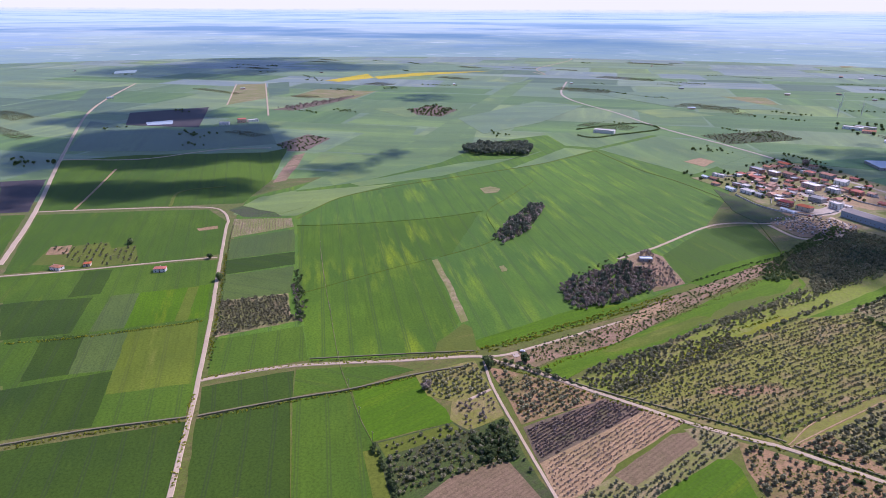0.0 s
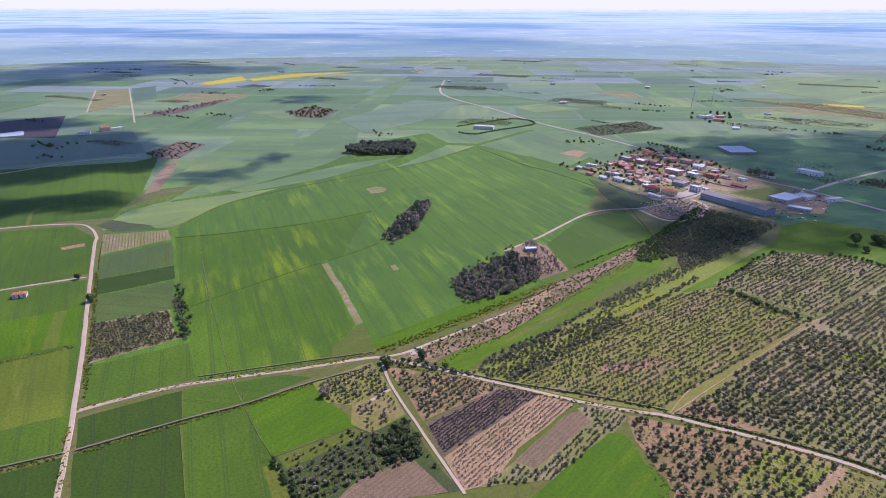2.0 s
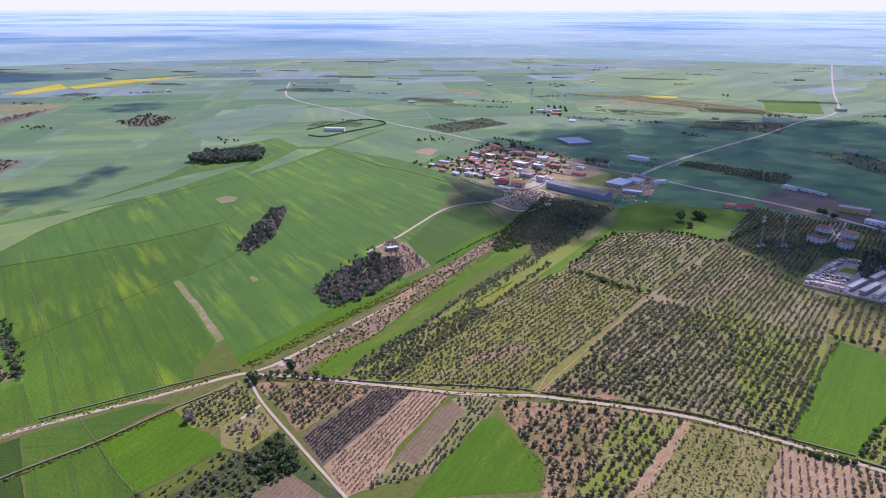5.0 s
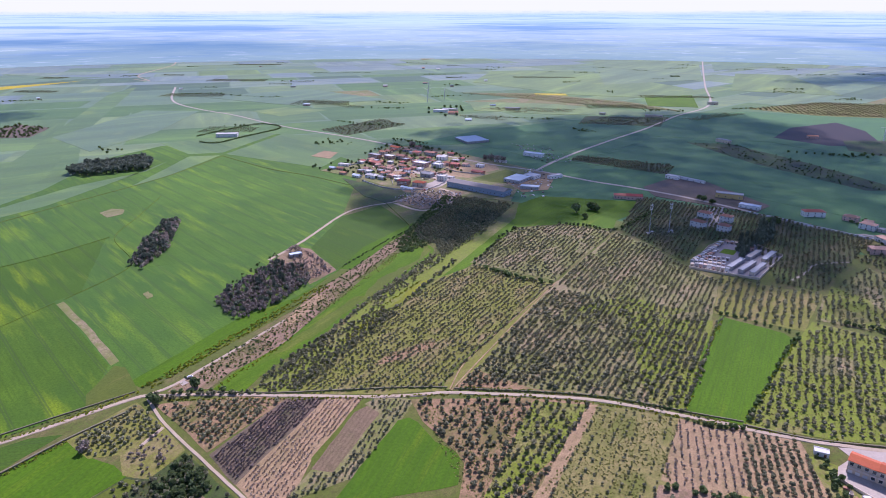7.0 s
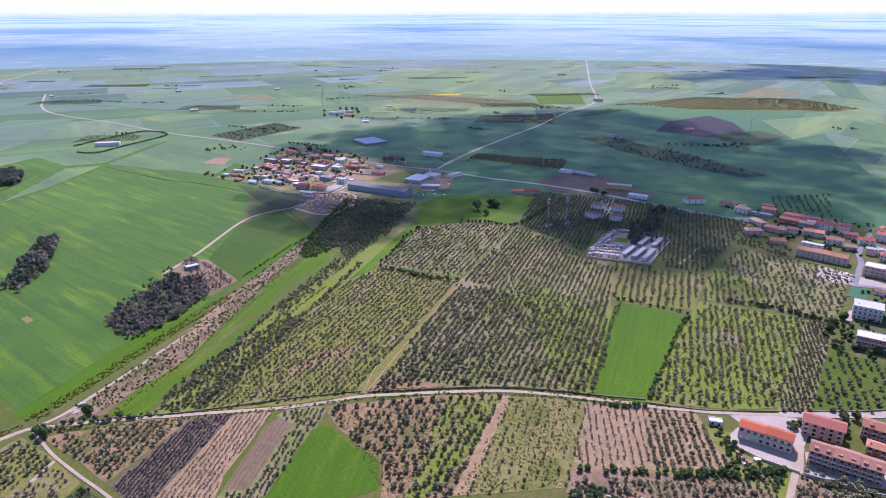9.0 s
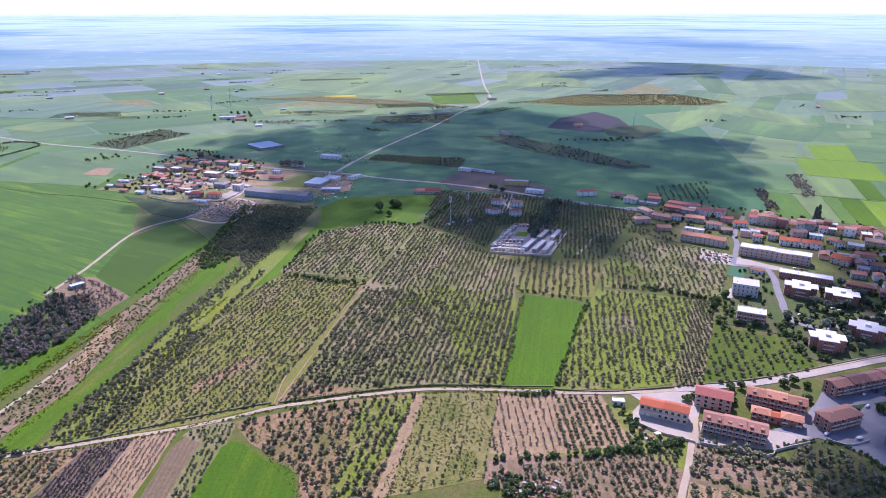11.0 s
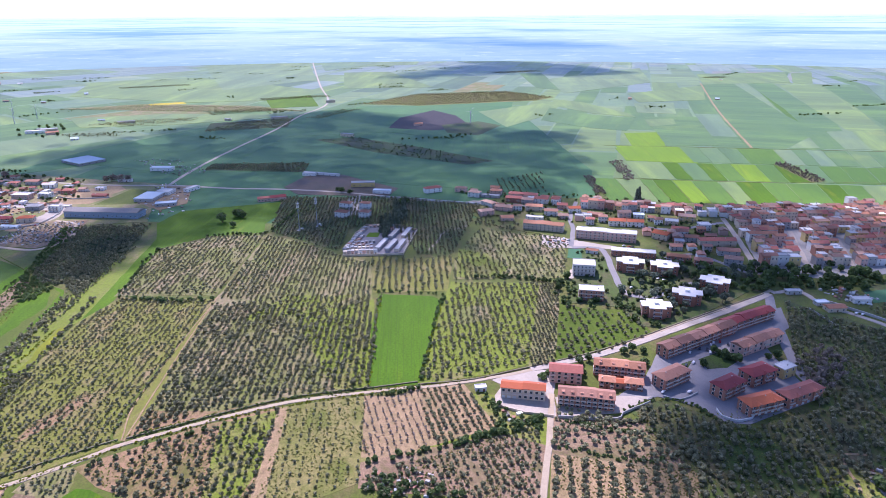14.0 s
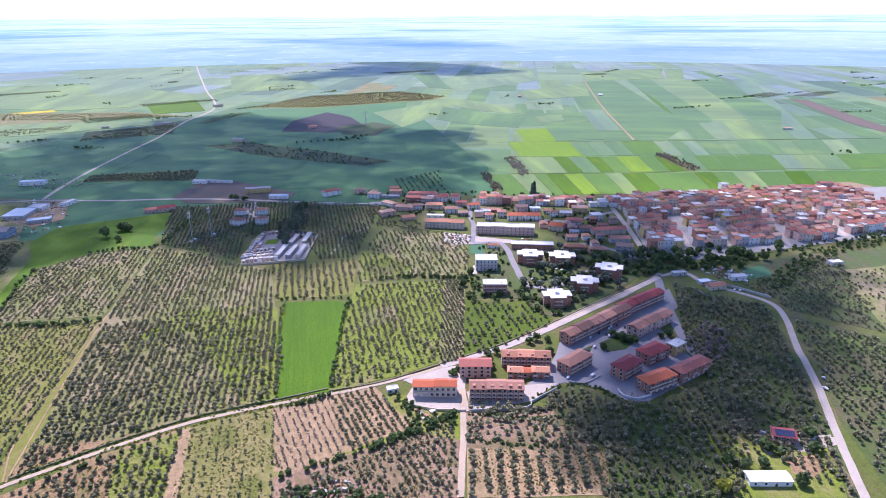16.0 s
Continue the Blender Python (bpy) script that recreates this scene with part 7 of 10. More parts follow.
grove([(677.2, 1897.6), (935.7, 2049.6), (1251.8, 1975.5), (1287.9, 1756.7), (1189.6, 1712.1), (826.9, 1776.0)], "olive", 80, 7, 13, 1.3, "olives in rows on a rise", 0.9, 0.1, seed=45)
grove([(-772.9, 275.8), (-738.8, 324.5), (-715.8, 316.2), (-706.1, 338.1), (-655.5, 314.6), (-686.8, 273.3), (-734.9, 271.5)], "olive", A1, 6.5, 6.5, 0.8, "small orchard trees", 0.75, seed=46)
grove([(-232.8, 397.3), (-224.6, 417.5), (-202.3, 468.9), (-189.5, 498.3), (-179.2, 558.5), (-163.0, 604.3), (-143.5, 663.3), (-128.3, 716.0), (-113.9, 749.0), (-103.1, 724.5), (-118.7, 683.1), (-138.0, 626.0), (-151.4, 562.1), (-163.5, 509.6), (-175.0, 459.1), (-190.7, 428.9), (-208.8, 395.5)], "shrub", A5, 3.0, 3.0, 0.7, "low scrub along the track", 0.55, 0.45, seed=47, name="scrub")
grove([(146.1, 1228.9), (304.0, 1151.8), (275.1, 1086.4), (125.4, 1184.4)], "olive", 20, 7, 7, 1.1, "dark orchard in the plain", seed=48)
grove([(382.5, 1378.6), (467.8, 1367.3), (549.0, 1191.4), (612.3, 1008.8), (550.9, 1006.0), (448.2, 1184.7)], "broadleaf", 20, 7, 7, 0.5, "bushes on a scrubby strip", 0.22, 0.45, seed=49, name="scrub")
grove([(-135.9, 2194.7), (94.6, 2193.4), (380.4, 1990.1), (482.5, 1819.1), (220.2, 1952.7)], "olive", 20, 8, 9, 1.0, "far dark olive strip", 0.8, 0.3, seed=50)
grove([(-70.7, 1840.1), (34.9, 1878.1), (205.1, 1841.6), (184.4, 1788.0), (42.3, 1772.3)], "olive", 20, 8, 9, 1.0, "far dark olive strip", 0.8, 0.3, seed=51)
grove([(-113.4, 1714.4), (15.0, 1696.9), (7.0, 1634.4), (-95.9, 1664.0)], "olive", 20, 7.5, 8, 1.0, "far dark olive strip", 0.8, 0.3, seed=52)
grove([(184.0, 1595.7), (252.4, 1705.4), (422.0, 1710.5), (366.3, 1577.6)], "olive", 20, 8, 8, 1.0, "dark grove in the plain", 0.7, 0.3, seed=53)
grove([(447.4, 1695.2), (596.2, 1816.6), (637.9, 1791.3), (485.5, 1672.2)], "olive", 20, 7.5, 8, 1.0, "dark grove by the junction", 0.8, 0.3, seed=54)
grove([(540.8, 883.3), (635.3, 888.9), (566.0, 784.3), (494.0, 799.6)], "olive", A4, 7, 9, 1.0, "orchard rows behind the town", 0.8, seed=55)
grove([(675.2, 831.7), (687.4, 824.6), (635.4, 728.1), (618.0, 726.9)], "bare", A4, 5, 5, 0.9, "bare trees in a strip", 0.8, seed=56)
grove([(791.4, 902.8), (819.4, 903.6), (739.8, 779.9), (719.7, 778.1)], "bare", A4, 6, 6, 1.0, "bare trees in a strip", 0.8, seed=57)
grove([(1037.5, 751.6), (1061.9, 742.8), (1002.2, 625.5), (971.9, 629.8)], "bare", A4, 6, 6, 0.9, "bare trees in a strip", 0.8, seed=58)
grove([(-1171.1, 1347.7), (-1168.0, 1480.0), (-1058.3, 1440.2), (-1021.0, 1317.0), (-1095.4, 1305.1)], "broadleaf", 20, 11, 11, 0.9, "bushes on a slope", 0.6, 0.4, seed=59, name="scrub")
grove([(-1461.6, 1150.8), (-1483.5, 1314.3), (-1488.5, 1483.7), (-1432.3, 1356.5), (-1409.2, 1166.1)], "bare", 20, 10, 10, 1.0, "scrub on a slope", 0.7, 0.4, seed=60, name="scrub")
grove([(-418.2, 1469.1), (-304.7, 1633.8), (-232.0, 1552.0), (-340.5, 1401.3)], "olive", 20, 7, 7, 0.9, "dull scrub in the plain", 0.7, 0.3, seed=61, name="scrub")
grove([(-613.0, 1967.9), (-547.2, 1990.9), (-392.6, 1854.9), (-408.2, 1805.5)], "olive", 20, 9, 9, 1.0, "row of olives far off", 0.8, 0.2, seed=62)
grove([(-1046.9, 816.6), (-1083.9, 930.2), (-1026.5, 934.4), (-961.0, 815.1), (-986.2, 794.8)], "shrub", 20, 8, 8, 1.5, "gully scrub", 0.5, 0.4, seed=63, name="scrub")


def tufts(poly, gap, scale, seed, label="tufts of grass and weeds between the trees"):
    """Uneven tufts of grass on the floor of a plot."""
    rs = random.Random(seed)
    pts = [q for q in grid_points(poly, rs.uniform(0, 90), gap, gap, 0.5, 0.8, rs) if noise.noise(Vector((q[0] * 0.05, q[1] * 0.05, seed))) > -0.25]
    tree_mass("tuft", "grass_tufts", pts, scale, label, rs, "grass", vary=0.6, trunk=False)


for i, (poly, gap) in enumerate((
        ([(-142.9, 391.2), (-61.2, 603.0), (-25.4, 643.4), (48.6, 600.7), (-40.7, 404.8)], 2.3), ([(-30.8, 656.5), (19.7, 776.7), (139.3, 775.3), (55.3, 614.2)], 3.2),
        ([(-25.4, 410.1), (64.8, 409.7), (129.3, 391.1), (188.1, 544.2), (54.5, 589.6)], 2.4), ([(58.5, 604.0), (190.9, 550.3), (219.0, 626.1), (141.7, 768.7)], 3.0),
        ([(-55.5, 383.9), (64.2, 389.5), (18.7, 293.5), (-16.1, 291.9)], 1.9), ([(67.5, 388.2), (120.4, 377.3), (93.8, 297.1), (23.4, 293.7)], 1.8),
        ([(164.6, 376.8), (273.5, 532.2), (347.2, 489.6), (251.4, 367.0)], 2.2), ([(-233.1, 387.0), (-204.2, 462.0), (-158.6, 587.0), (-106.7, 705.9), (-117.0, 645.9), (-174.8, 473.1), (-208.8, 395.5)], 1.7),
        ([(93.4, 300.2), (204.5, 294.1), (170.2, 236.4), (87.0, 283.8)], 1.7), ([(306.4, 590.5), (386.7, 673.2), (461.0, 596.6), (381.9, 492.0), (278.1, 541.2)], 3.0),
        ([(-230.0, 361.7), (-151.0, 377.3), (-178.0, 322.4)], 1.8), ([(-223.4, 238.7), (-201.9, 285.2), (-190.2, 313.7), (-164.8, 280.4), (-183.5, 248.6), (-198.7, 216.0)], 1.8), ([(200.8, 262.6), (282.7, 225.8), (243.2, 184.2), (175.7, 230.4)], 1.8),
        ([(278.8, 278.6), (391.9, 218.0), (300.5, 136.6), (237.7, 183.4)], 2.0), ([(419.4, 258.9), (524.0, 346.1), (548.0, 266.5), (346.8, 102.1)], 2.6))):
    tufts(poly, gap, 0.9, 800 + i)


def along(pts, spacing, rs, spread=0.5):
    """Points strewn along a line."""
    line = smooth_line(pts, 3.0)
    out, left = [], 0.0
    for a, b in zip(line, line[1:]):
        left += (b - a).length
        while left > spacing:
            left -= spacing * rs.uniform(0.6, 1.4)
            out.append((b.x + rs.gauss(0, spread), b.y + rs.gauss(0, spread)))
    return out


def hedge(pts, key, spacing, scale, label, seed, spread=0.6, name="hedge"):
    rs = random.Random(seed)
    tree_mass(key, name, along(pts, spacing, rs, spread), scale, label, rs, "hedge")


def dry_wall(pts, width, height, label, name="stone_wall", key="stone"):
    """A low dry-stone wall along a line, of uneven height."""
    line = smooth_line(pts, 4.0)
    verts, faces = [], []
    for i, (l, r) in enumerate(zip(side_shift(line, width / 2), side_shift(line, -width / 2))):
        h = height * (1 + 0.35 * noise.noise(l * 0.21)) + 0.6
        verts += [(l.x, l.y, -0.2), (l.x, l.y, h), (r.x, r.y, h * 0.95), (r.x, r.y, -0.2)]
        if i:
            a, b = (i - 1) * 4, i * 4
            faces += [(a + k, a + k + 1, b + k + 1, b + k) for k in range(3)]
    faces += [(0, 1, 2, 3), tuple(len(verts) - 1 - k for k in range(4))]
    tagged(new(name, np_mesh(name, verts, faces, M[key])), label, "wall", "", "structure")


WALL = "low dark dry-stone wall with weeds along the road"
dry_wall([(-352.8, 289.2), (-304.8, 335.7), (-275.3, 363.4), (-258.6, 378.8)], 0.8, 0.3, WALL)
dry_wall([(-199.6, 383.4), (-155.4, 386.7), (-120.2, 392.6), (-80.3, 399.5), (-56.3, 402.6), (-36.0, 404.4)], 0.9, 0.4, WALL)
dry_wall([(-31.1, 403.0), (3.5, 403.9), (35.9, 403.9), (71.8, 401.9), (102.3, 395.4), (131.3, 387.1), (162.9, 379.3)], 0.9, 0.4, WALL)
dry_wall([(161.5, 375.9), (197.5, 364.2), (229.9, 360.6), (264.5, 357.5), (301.6, 354.9), (347.9, 356.2), (401.7, 360.9), (460.4, 365.3), (525.8, 370.2)], 0.9, 0.5, WALL)
dry_wall([(-353.5, 191.9), (-320.7, 243.8), (-296.8, 278.0), (-272.9, 322.0), (-248.9, 357.4)], 1.2, 0.5, "weedy ditch bank between fields", "bank")
dry_wall([(-422.6, 98.5), (-394.8, 140.7), (-358.3, 186.5)], 1.2, 0.5, "weedy ditch bank between fields", "bank")
hedge([(-572.1, 152.1), (-532.0, 201.1), (-504.7, 235.5), (-480.1, 278.0)], "shrub", 5, 0.5, "thin line of weeds between plots", 70)
hedge([(-352.3, 191.1), (-319.6, 242.9), (-295.8, 277.0), (-271.9, 320.8)], "shrub", 2.5, 0.55, "weedy line along the ditch", 71)
hedge([(-421.4, 98.0), (-393.6, 140.2), (-357.1, 185.8)], "shrub", 2.5, 0.5, "weedy line along the ditch", 72)
hedge([(-397.4, 228.7), (-446.6, 270.6), (-512.4, 321.8), (-586.2, 377.9), (-681.3, 452.9)], "shrub", 6, 0.7, "sparse bushes beside the dirt road", 73)
hedge([(-503.1, 402.0), (-477.3, 384.4), (-444.3, 358.9), (-411.1, 332.2)], "broadleaf", 2.6, 0.6, "bushy hedge beside the olive plot", 74, 2.2)
hedge([(-480.1, 382.0), (-444.3, 354.9), (-409.1, 329.2)], "bare", 2.6, 0.6, "brownish bushes beside the olive plot", 774, 2.2)
hedge([(-241.7, 243.2), (-227.2, 233.8), (-210.5, 224.5), (-198.7, 216.0)], "broadleaf", 3, 0.6, "dark hedge at the field edge", 75, 0.8)
hedge([(-351.1, 286.0), (-302.4, 333.1), (-277.7, 359.2), (-258.6, 378.8)], "shrub", 2.2, 0.5, "weeds along the road", 76)
hedge([(-235.6, 376.5), (-209.7, 383.9), (-181.7, 385.3)], "broadleaf", 4, 0.6, "dark bushes along the road", 77, 1.0)
hedge([(-198.8, 382.0), (-154.8, 385.3), (-119.7, 391.2), (-80.0, 398.1), (-56.0, 401.3), (-36.4, 403.3)], "shrub", 1.6, 0.6, "dark bramble along the wall", 78)
hedge([(-29.1, 402.4), (35.8, 403.2), (71.7, 401.2), (102.2, 394.7), (131.1, 386.4)], "shrub", 1.4, 0.8, "bramble along the wall", 79)
hedge([(-59.1, 381.0), (-32.0, 386.4), (15.2, 388.6), (46.4, 387.2)], "broadleaf", 7, 0.55, "bushes along the road", 80, 1.2)
hedge([(124.0, 378.6), (142.1, 372.4), (159.2, 371.1)], "broadleaf", 2.2, 0.55, "dense green hedge beside the road", 81, 0.6)
hedge([(123.2, 383.2), (145.3, 425.8), (177.9, 500.2), (201.6, 544.4)], "olive", 4, 0.8, "line of trees beside the clover", 82, 0.8)
hedge([(163.9, 377.2), (191.6, 420.2), (234.9, 488.0), (249.9, 508.9), (228.2, 529.1), (199.7, 545.5)], "broadleaf", 4.5, 0.55, "bushy edge of the clover field", 83, 0.8)
hedge([(-168.1, 627.3), (-134.6, 714.5), (-102.2, 780.5)], "shrub", 3, 0.9, "bushes along the field edge", 84, 0.8)
hedge([(-146.0, 392.0), (-122.8, 461.8), (-97.7, 522.4), (-71.0, 596.1), (-48.0, 660.0)], "olive", 2.6, 0.95, "dense olives along the mustard", 711, 1.5)
hedge([(-164.2, 413.1), (-146.9, 459.9), (-120.8, 545.7), (-97.8, 598.2), (-71.4, 668.3)], "olive", 2.2, 0.95, "dense olives beside the wheat strip", 712, 1.6)
hedge([(-258.2, 382.2), (-235.3, 426.2), (-206.2, 494.4), (-173.6, 557.6)], "shrub", 2.5, 0.55, "yellowish weeds along the track", 85, 0.8)
hedge([(71.3, 398.3), (101.4, 391.2), (130.2, 383.0), (167.3, 370.5)], "shrub", 5, 0.6, "weeds along the road", 86)
hedge([(294.1, 534.0), (332.4, 518.9), (360.5, 488.8), (370.7, 488.1)], "broadleaf", 3.5, 0.75, "dark hedge between groves", 87, 1.0)
hedge([(-31.9, 654.8), (-7.2, 631.4), (21.9, 614.2), (50.0, 603.6)], "broadleaf", 4.5, 0.75, "dark hedge between groves", 88, 1.0)
hedge([(-26.0, 660.2), (1.9, 741.0), (18.3, 776.7)], "broadleaf", 6, 0.6, "line of trees by the meadow", 89, 1.0)
hedge([(67.4, 799.8), (106.5, 794.4), (143.5, 780.0), (181.2, 829.3), (207.2, 864.4)], "broadleaf", 5, 0.75, "dark trees round the meadow", 90, 1.0)
hedge([(-631.0, 1296.9), (-587.5, 1289.4), (-563.5, 1351.5), (-517.0, 1480.6), (-577.6, 1532.1), (-618.6, 1477.8), (-663.6, 1361.7)], "broadleaf", 1.8, 0.55, "dark clipped hedge round the yard", 91, 0.6)
hedge([(224.7, 293.5), (257.0, 271.4), (290.2, 263.7)], "shrub", 1.8, 0.8, "green hedge below the terrace", 92, 0.8)
hedge([(270.6, 281.0), (297.5, 281.8), (316.6, 268.4), (320.7, 242.4), (326.9, 229.3)], "shrub", 1.8, 0.9, "bushes at the top of the slope", 93, 1.2)
clutter([(-154.2, 905.9), (-123.6, 961.9), (-57.2, 941.6), (-77.3, 874.0), (-111.7, 861.3), (-142.5, 882.6)], 340, "stacks of building stone and scrap in a yard", 1, ("concrete", "wood", "roof_grey", "roof_brown", "stone"), 1.5)
clutter([(-2.2, 984.3), (46.6, 1111.2), (93.3, 1083.5), (73.5, 937.6), (16.0, 907.3)], 70, "stacks and crates in the works yard", 2)
clutter([(-237.0, 1090.4), (-144.4, 1138.9), (-80.6, 1097.1), (-93.4, 1016.5), (-181.5, 994.4)], 60, "yard clutter among the hamlet houses", 3)
clutter([(94.7, 303.5), (122.4, 293.6), (130.5, 276.3), (122.2, 263.8), (87.0, 283.8)], 45, "scrap and sheds on a cluttered plot", 4, ("wood", "concrete", "tile_brown", "roof_grey", "stone"), 2.0)
clutter([(441.7, 600.2), (459.2, 586.8), (447.8, 569.2), (426.4, 585.5)], 30, "building material in a yard", 5)
clutter([(584.4, 356.1), (610.9, 349.3), (610.2, 308.9), (587.9, 306.5), (572.7, 330.5)], 40, "machines and stacks in a walled yard", 6)
clutter([(363.9, 172.7), (368.2, 161.8), (358.3, 154.6), (347.1, 159.4)], 25, "stacks and tools beside the house", 7)
clutter([(19.2, 1331.2), (94.3, 1315.3), (139.5, 1156.6), (69.1, 1160.6)], 90, "stacks and scrap by the warehouse", 8, ("wood", "stone", "concrete", "roof_grey"), 2.0)
clutter([(198.9, 319.7), (213.0, 306.3), (213.0, 296.5), (195.1, 306.8)], 14, "sheds and clutter behind the house", 9)
grove([(-265.1, 529.5), (-235.7, 499.6), (-221.7, 502.5), (-205.6, 538.3), (-189.6, 585.6), (-209.8, 625.4), (-244.0, 636.9), (-254.1, 597.2), (-263.2, 554.9)], "bare", 50, 4.2, 4.2, 1.05, "greyish bare trees in the wood", 0.85, 0.3, seed=342, name="wood")
grove([(-248.8, 582.9), (-239.7, 624.0), (-221.8, 624.9), (-205.8, 592.0), (-222.6, 556.7)], "conifer", 50, 6.5, 6.5, 1.0, "pointed dark conifers in the wood", 0.75, 0.3, seed=343, name="wood")
grove([(-396.2, 617.0), (-377.2, 606.8), (-379.5, 665.4), (-407.8, 755.5), (-422.0, 775.7), (-431.3, 754.4), (-414.7, 682.5)], "bare", 20, 4.6, 4.6, 1.15, "greyish bare trees in the copse", 0.8, 0.3, seed=344, name="wood")
grove([(366.2, 482.1), (378.1, 483.8), (375.1, 444.4), (398.9, 423.0), (374.7, 407.5), (335.7, 437.1), (347.7, 460.2)], "broadleaf", 20, 7, 7, 0.9, "garden trees round the brick block", 0.4, 0.3, seed=345, name="thicket")
grove([(494.4, 475.8), (518.3, 485.7), (537.7, 436.0), (553.7, 381.1), (524.6, 373.5), (504.7, 408.2)], "broadleaf", 20, 8, 8, 1.2, "dark trees between the apartment blocks", 0.6, 0.3, seed=346, name="thicket")
grove([(562.6, 417.1), (606.2, 368.6), (641.8, 350.3), (637.1, 328.1), (615.2, 334.4), (561.0, 365.5), (524.6, 373.5)], "broadleaf", 20, 8, 8, 1.3, "dark trees along the edge of the old town", 0.7, 0.3, seed=347, name="thicket")
grove([(409.7, 765.9), (432.3, 773.5), (441.3, 666.6), (418.7, 639.8), (385.6, 694.1)], "olive", 20, 6, 6, 1.1, "olives by the first houses", 0.7, 0.3, seed=348)


def far_trees():
    """Scattered bushes, tree lines and clumps over the open plain."""
    rs = random.Random(12)
    for kind, n, scale, lbl in (("broadleaf", 90, 0.85, "dark bushes and tree lines far on the plain"), ("olive", 24, 0.85, "olive plots far on the plain")):
        pts = []
        for _ in range(n):
            r = rs.uniform(1350, 3800)
            a = radians(rs.uniform(-72, 74))
            x, y = -math.sin(a) * r, math.cos(a) * r
            if kind == "olive":
                w, d = rs.uniform(40, 130), rs.uniform(20, 50)
                pts += grid_points([(x - w, y - d), (x + w, y - d * 0.8), (x + w * 0.9, y + d), (x - w, y + d)], rs.uniform(0, 90), 5.5, 7, 0.15, 0.85, rs)
            elif rs.random() < 0.5:
                t, k = rs.uniform(-0.5, 0.5), rs.randrange(8, 26)
                pts += [(x + math.cos(t) * i * 7 + rs.gauss(0, 3), y + math.sin(t) * i * 7 + rs.gauss(0, 4)) for i in range(k) if rs.random() < 0.75]
            else:
                pts += [(x + rs.gauss(0, 22), y + rs.gauss(0, 14)) for i in range(rs.randrange(4, 18))]
        tree_mass(kind, "tree_line" if kind == "broadleaf" else "olive_grove", pts, scale, lbl, rs, trunk=False)


far_trees()

grove([(-701.4, 469.8), (-648.6, 517.8), (-618.9, 496.5), (-645.7, 426.0)], "vine", A2, 2.6, 3.4, 0.75, "rows of stakes and bare vines", 0.95, 0.1, seed=401, name="vineyard")
grove([(453.2, 560.0), (461.4, 528.9), (430.7, 484.7), (392.6, 454.7), (372.2, 470.1), (404.1, 504.9)], "broadleaf", 20, 7, 7, 0.62, "garden trees by the white block", 0.5, 0.35, seed=402, name="thicket")
grove([(397.1, 451.3), (413.0, 439.3), (459.7, 462.8), (510.5, 491.6), (541.9, 455.8), (531.9, 408.0), (450.0, 376.0), (387.5, 360.7), (371.4, 380.1)], "broadleaf", 20, 8, 8, 0.8, "dark trees between the apartment blocks", 0.75, 0.35, seed=403, name="thicket")
grove([(422.2, 756.3), (472.0, 776.5), (558.1, 687.8), (632.6, 594.9), (673.2, 550.1), (559.5, 454.3), (532.7, 499.5), (566.1, 571.1), (495.6, 646.8), (442.5, 674.9)], "broadleaf", 20, 9, 9, 0.75, "garden trees between the houses", 0.5, 0.4, seed=404, name="thicket")
grove([(461.7, 857.6), (601.8, 741.0), (698.7, 658.0), (737.2, 603.9), (675.3, 635.7), (581.2, 715.9), (442.1, 823.0)], "broadleaf", 20, 9, 9, 0.7, "trees behind the first houses", 0.5, 0.4, seed=405, name="thicket")
grove([(552.5, 409.3), (577.9, 377.3), (646.7, 353.2), (723.3, 329.7), (794.9, 312.5), (704.9, 320.3), (622.8, 339.0), (561.0, 365.5), (532.8, 386.8)], "broadleaf", 20, 7, 7, 0.8, "dark trees below the old town", 0.8, 0.4, seed=406, name="thicket")
grove([(601.9, 296.2), (711.2, 311.0), (805.4, 304.5), (876.1, 290.7), (846.7, 260.3), (744.7, 290.1), (668.4, 284.0), (588.0, 271.7)], "broadleaf", 20, 7, 7, 0.8, "dark thicket below the old town", 0.85, 0.4, seed=407, name="thicket")
dry_wall([(560.7, 331.1), (564.5, 310.2), (567.8, 288.7), (569.6, 270.7)], 0.8, 2.0, "long grey concrete wall beside the street", "street_wall", "concrete")
dry_wall([(532.2, 327.6), (526.1, 310.1), (519.3, 291.2)], 0.5, 1.4, "low concrete wall of the yard", "street_wall", "concrete")
dry_wall([(328.3, 252.8), (325.1, 245.3), (329.3, 236.7), (341.6, 234.3)], 0.5, 1.6, "curved pale retaining wall of the corner house", "retaining_wall", "wall_white")
dry_wall([(308.2, 281.6), (315.9, 273.0), (333.2, 273.3)], 0.5, 1.0, "low wall between the yard and the slope", "retaining_wall", "concrete")
dry_wall([(198.1, 327.3), (207.8, 312.3), (225.1, 297.1)], 0.5, 1.4, "pale yard wall below the house", "retaining_wall", "wall_cream")
dry_wall([(227.3, 295.1), (260.0, 274.8), (267.8, 278.0), (294.8, 280.1)], 0.5, 1.6, "pale retaining wall below the terrace", "retaining_wall", "concrete")
for pts in ([(-223.0, 1000.2), (-170.9, 955.3), (-115.0, 955.5), (-88.4, 1000.6)], [(-272.1, 1098.5), (-246.6, 1143.1), (-226.0, 1232.2)], [(-203.6, 1098.7), (-157.0, 1086.1), (-102.3, 1057.6)], [(-96.0, 1099.0), (-74.9, 1073.9), (-26.8, 1057.8)], [(-163.3, 1166.8), (-98.8, 1134.3), (-52.6, 1112.1)], [(-186.0, 1049.4), (-170.0, 982.6)], [(-218.3, 1098.6), (-191.5, 1026.2)]):
    dry_wall(pts, 0.5, 1.5, "pale garden wall of the hamlet", "garden_wall", "concrete")
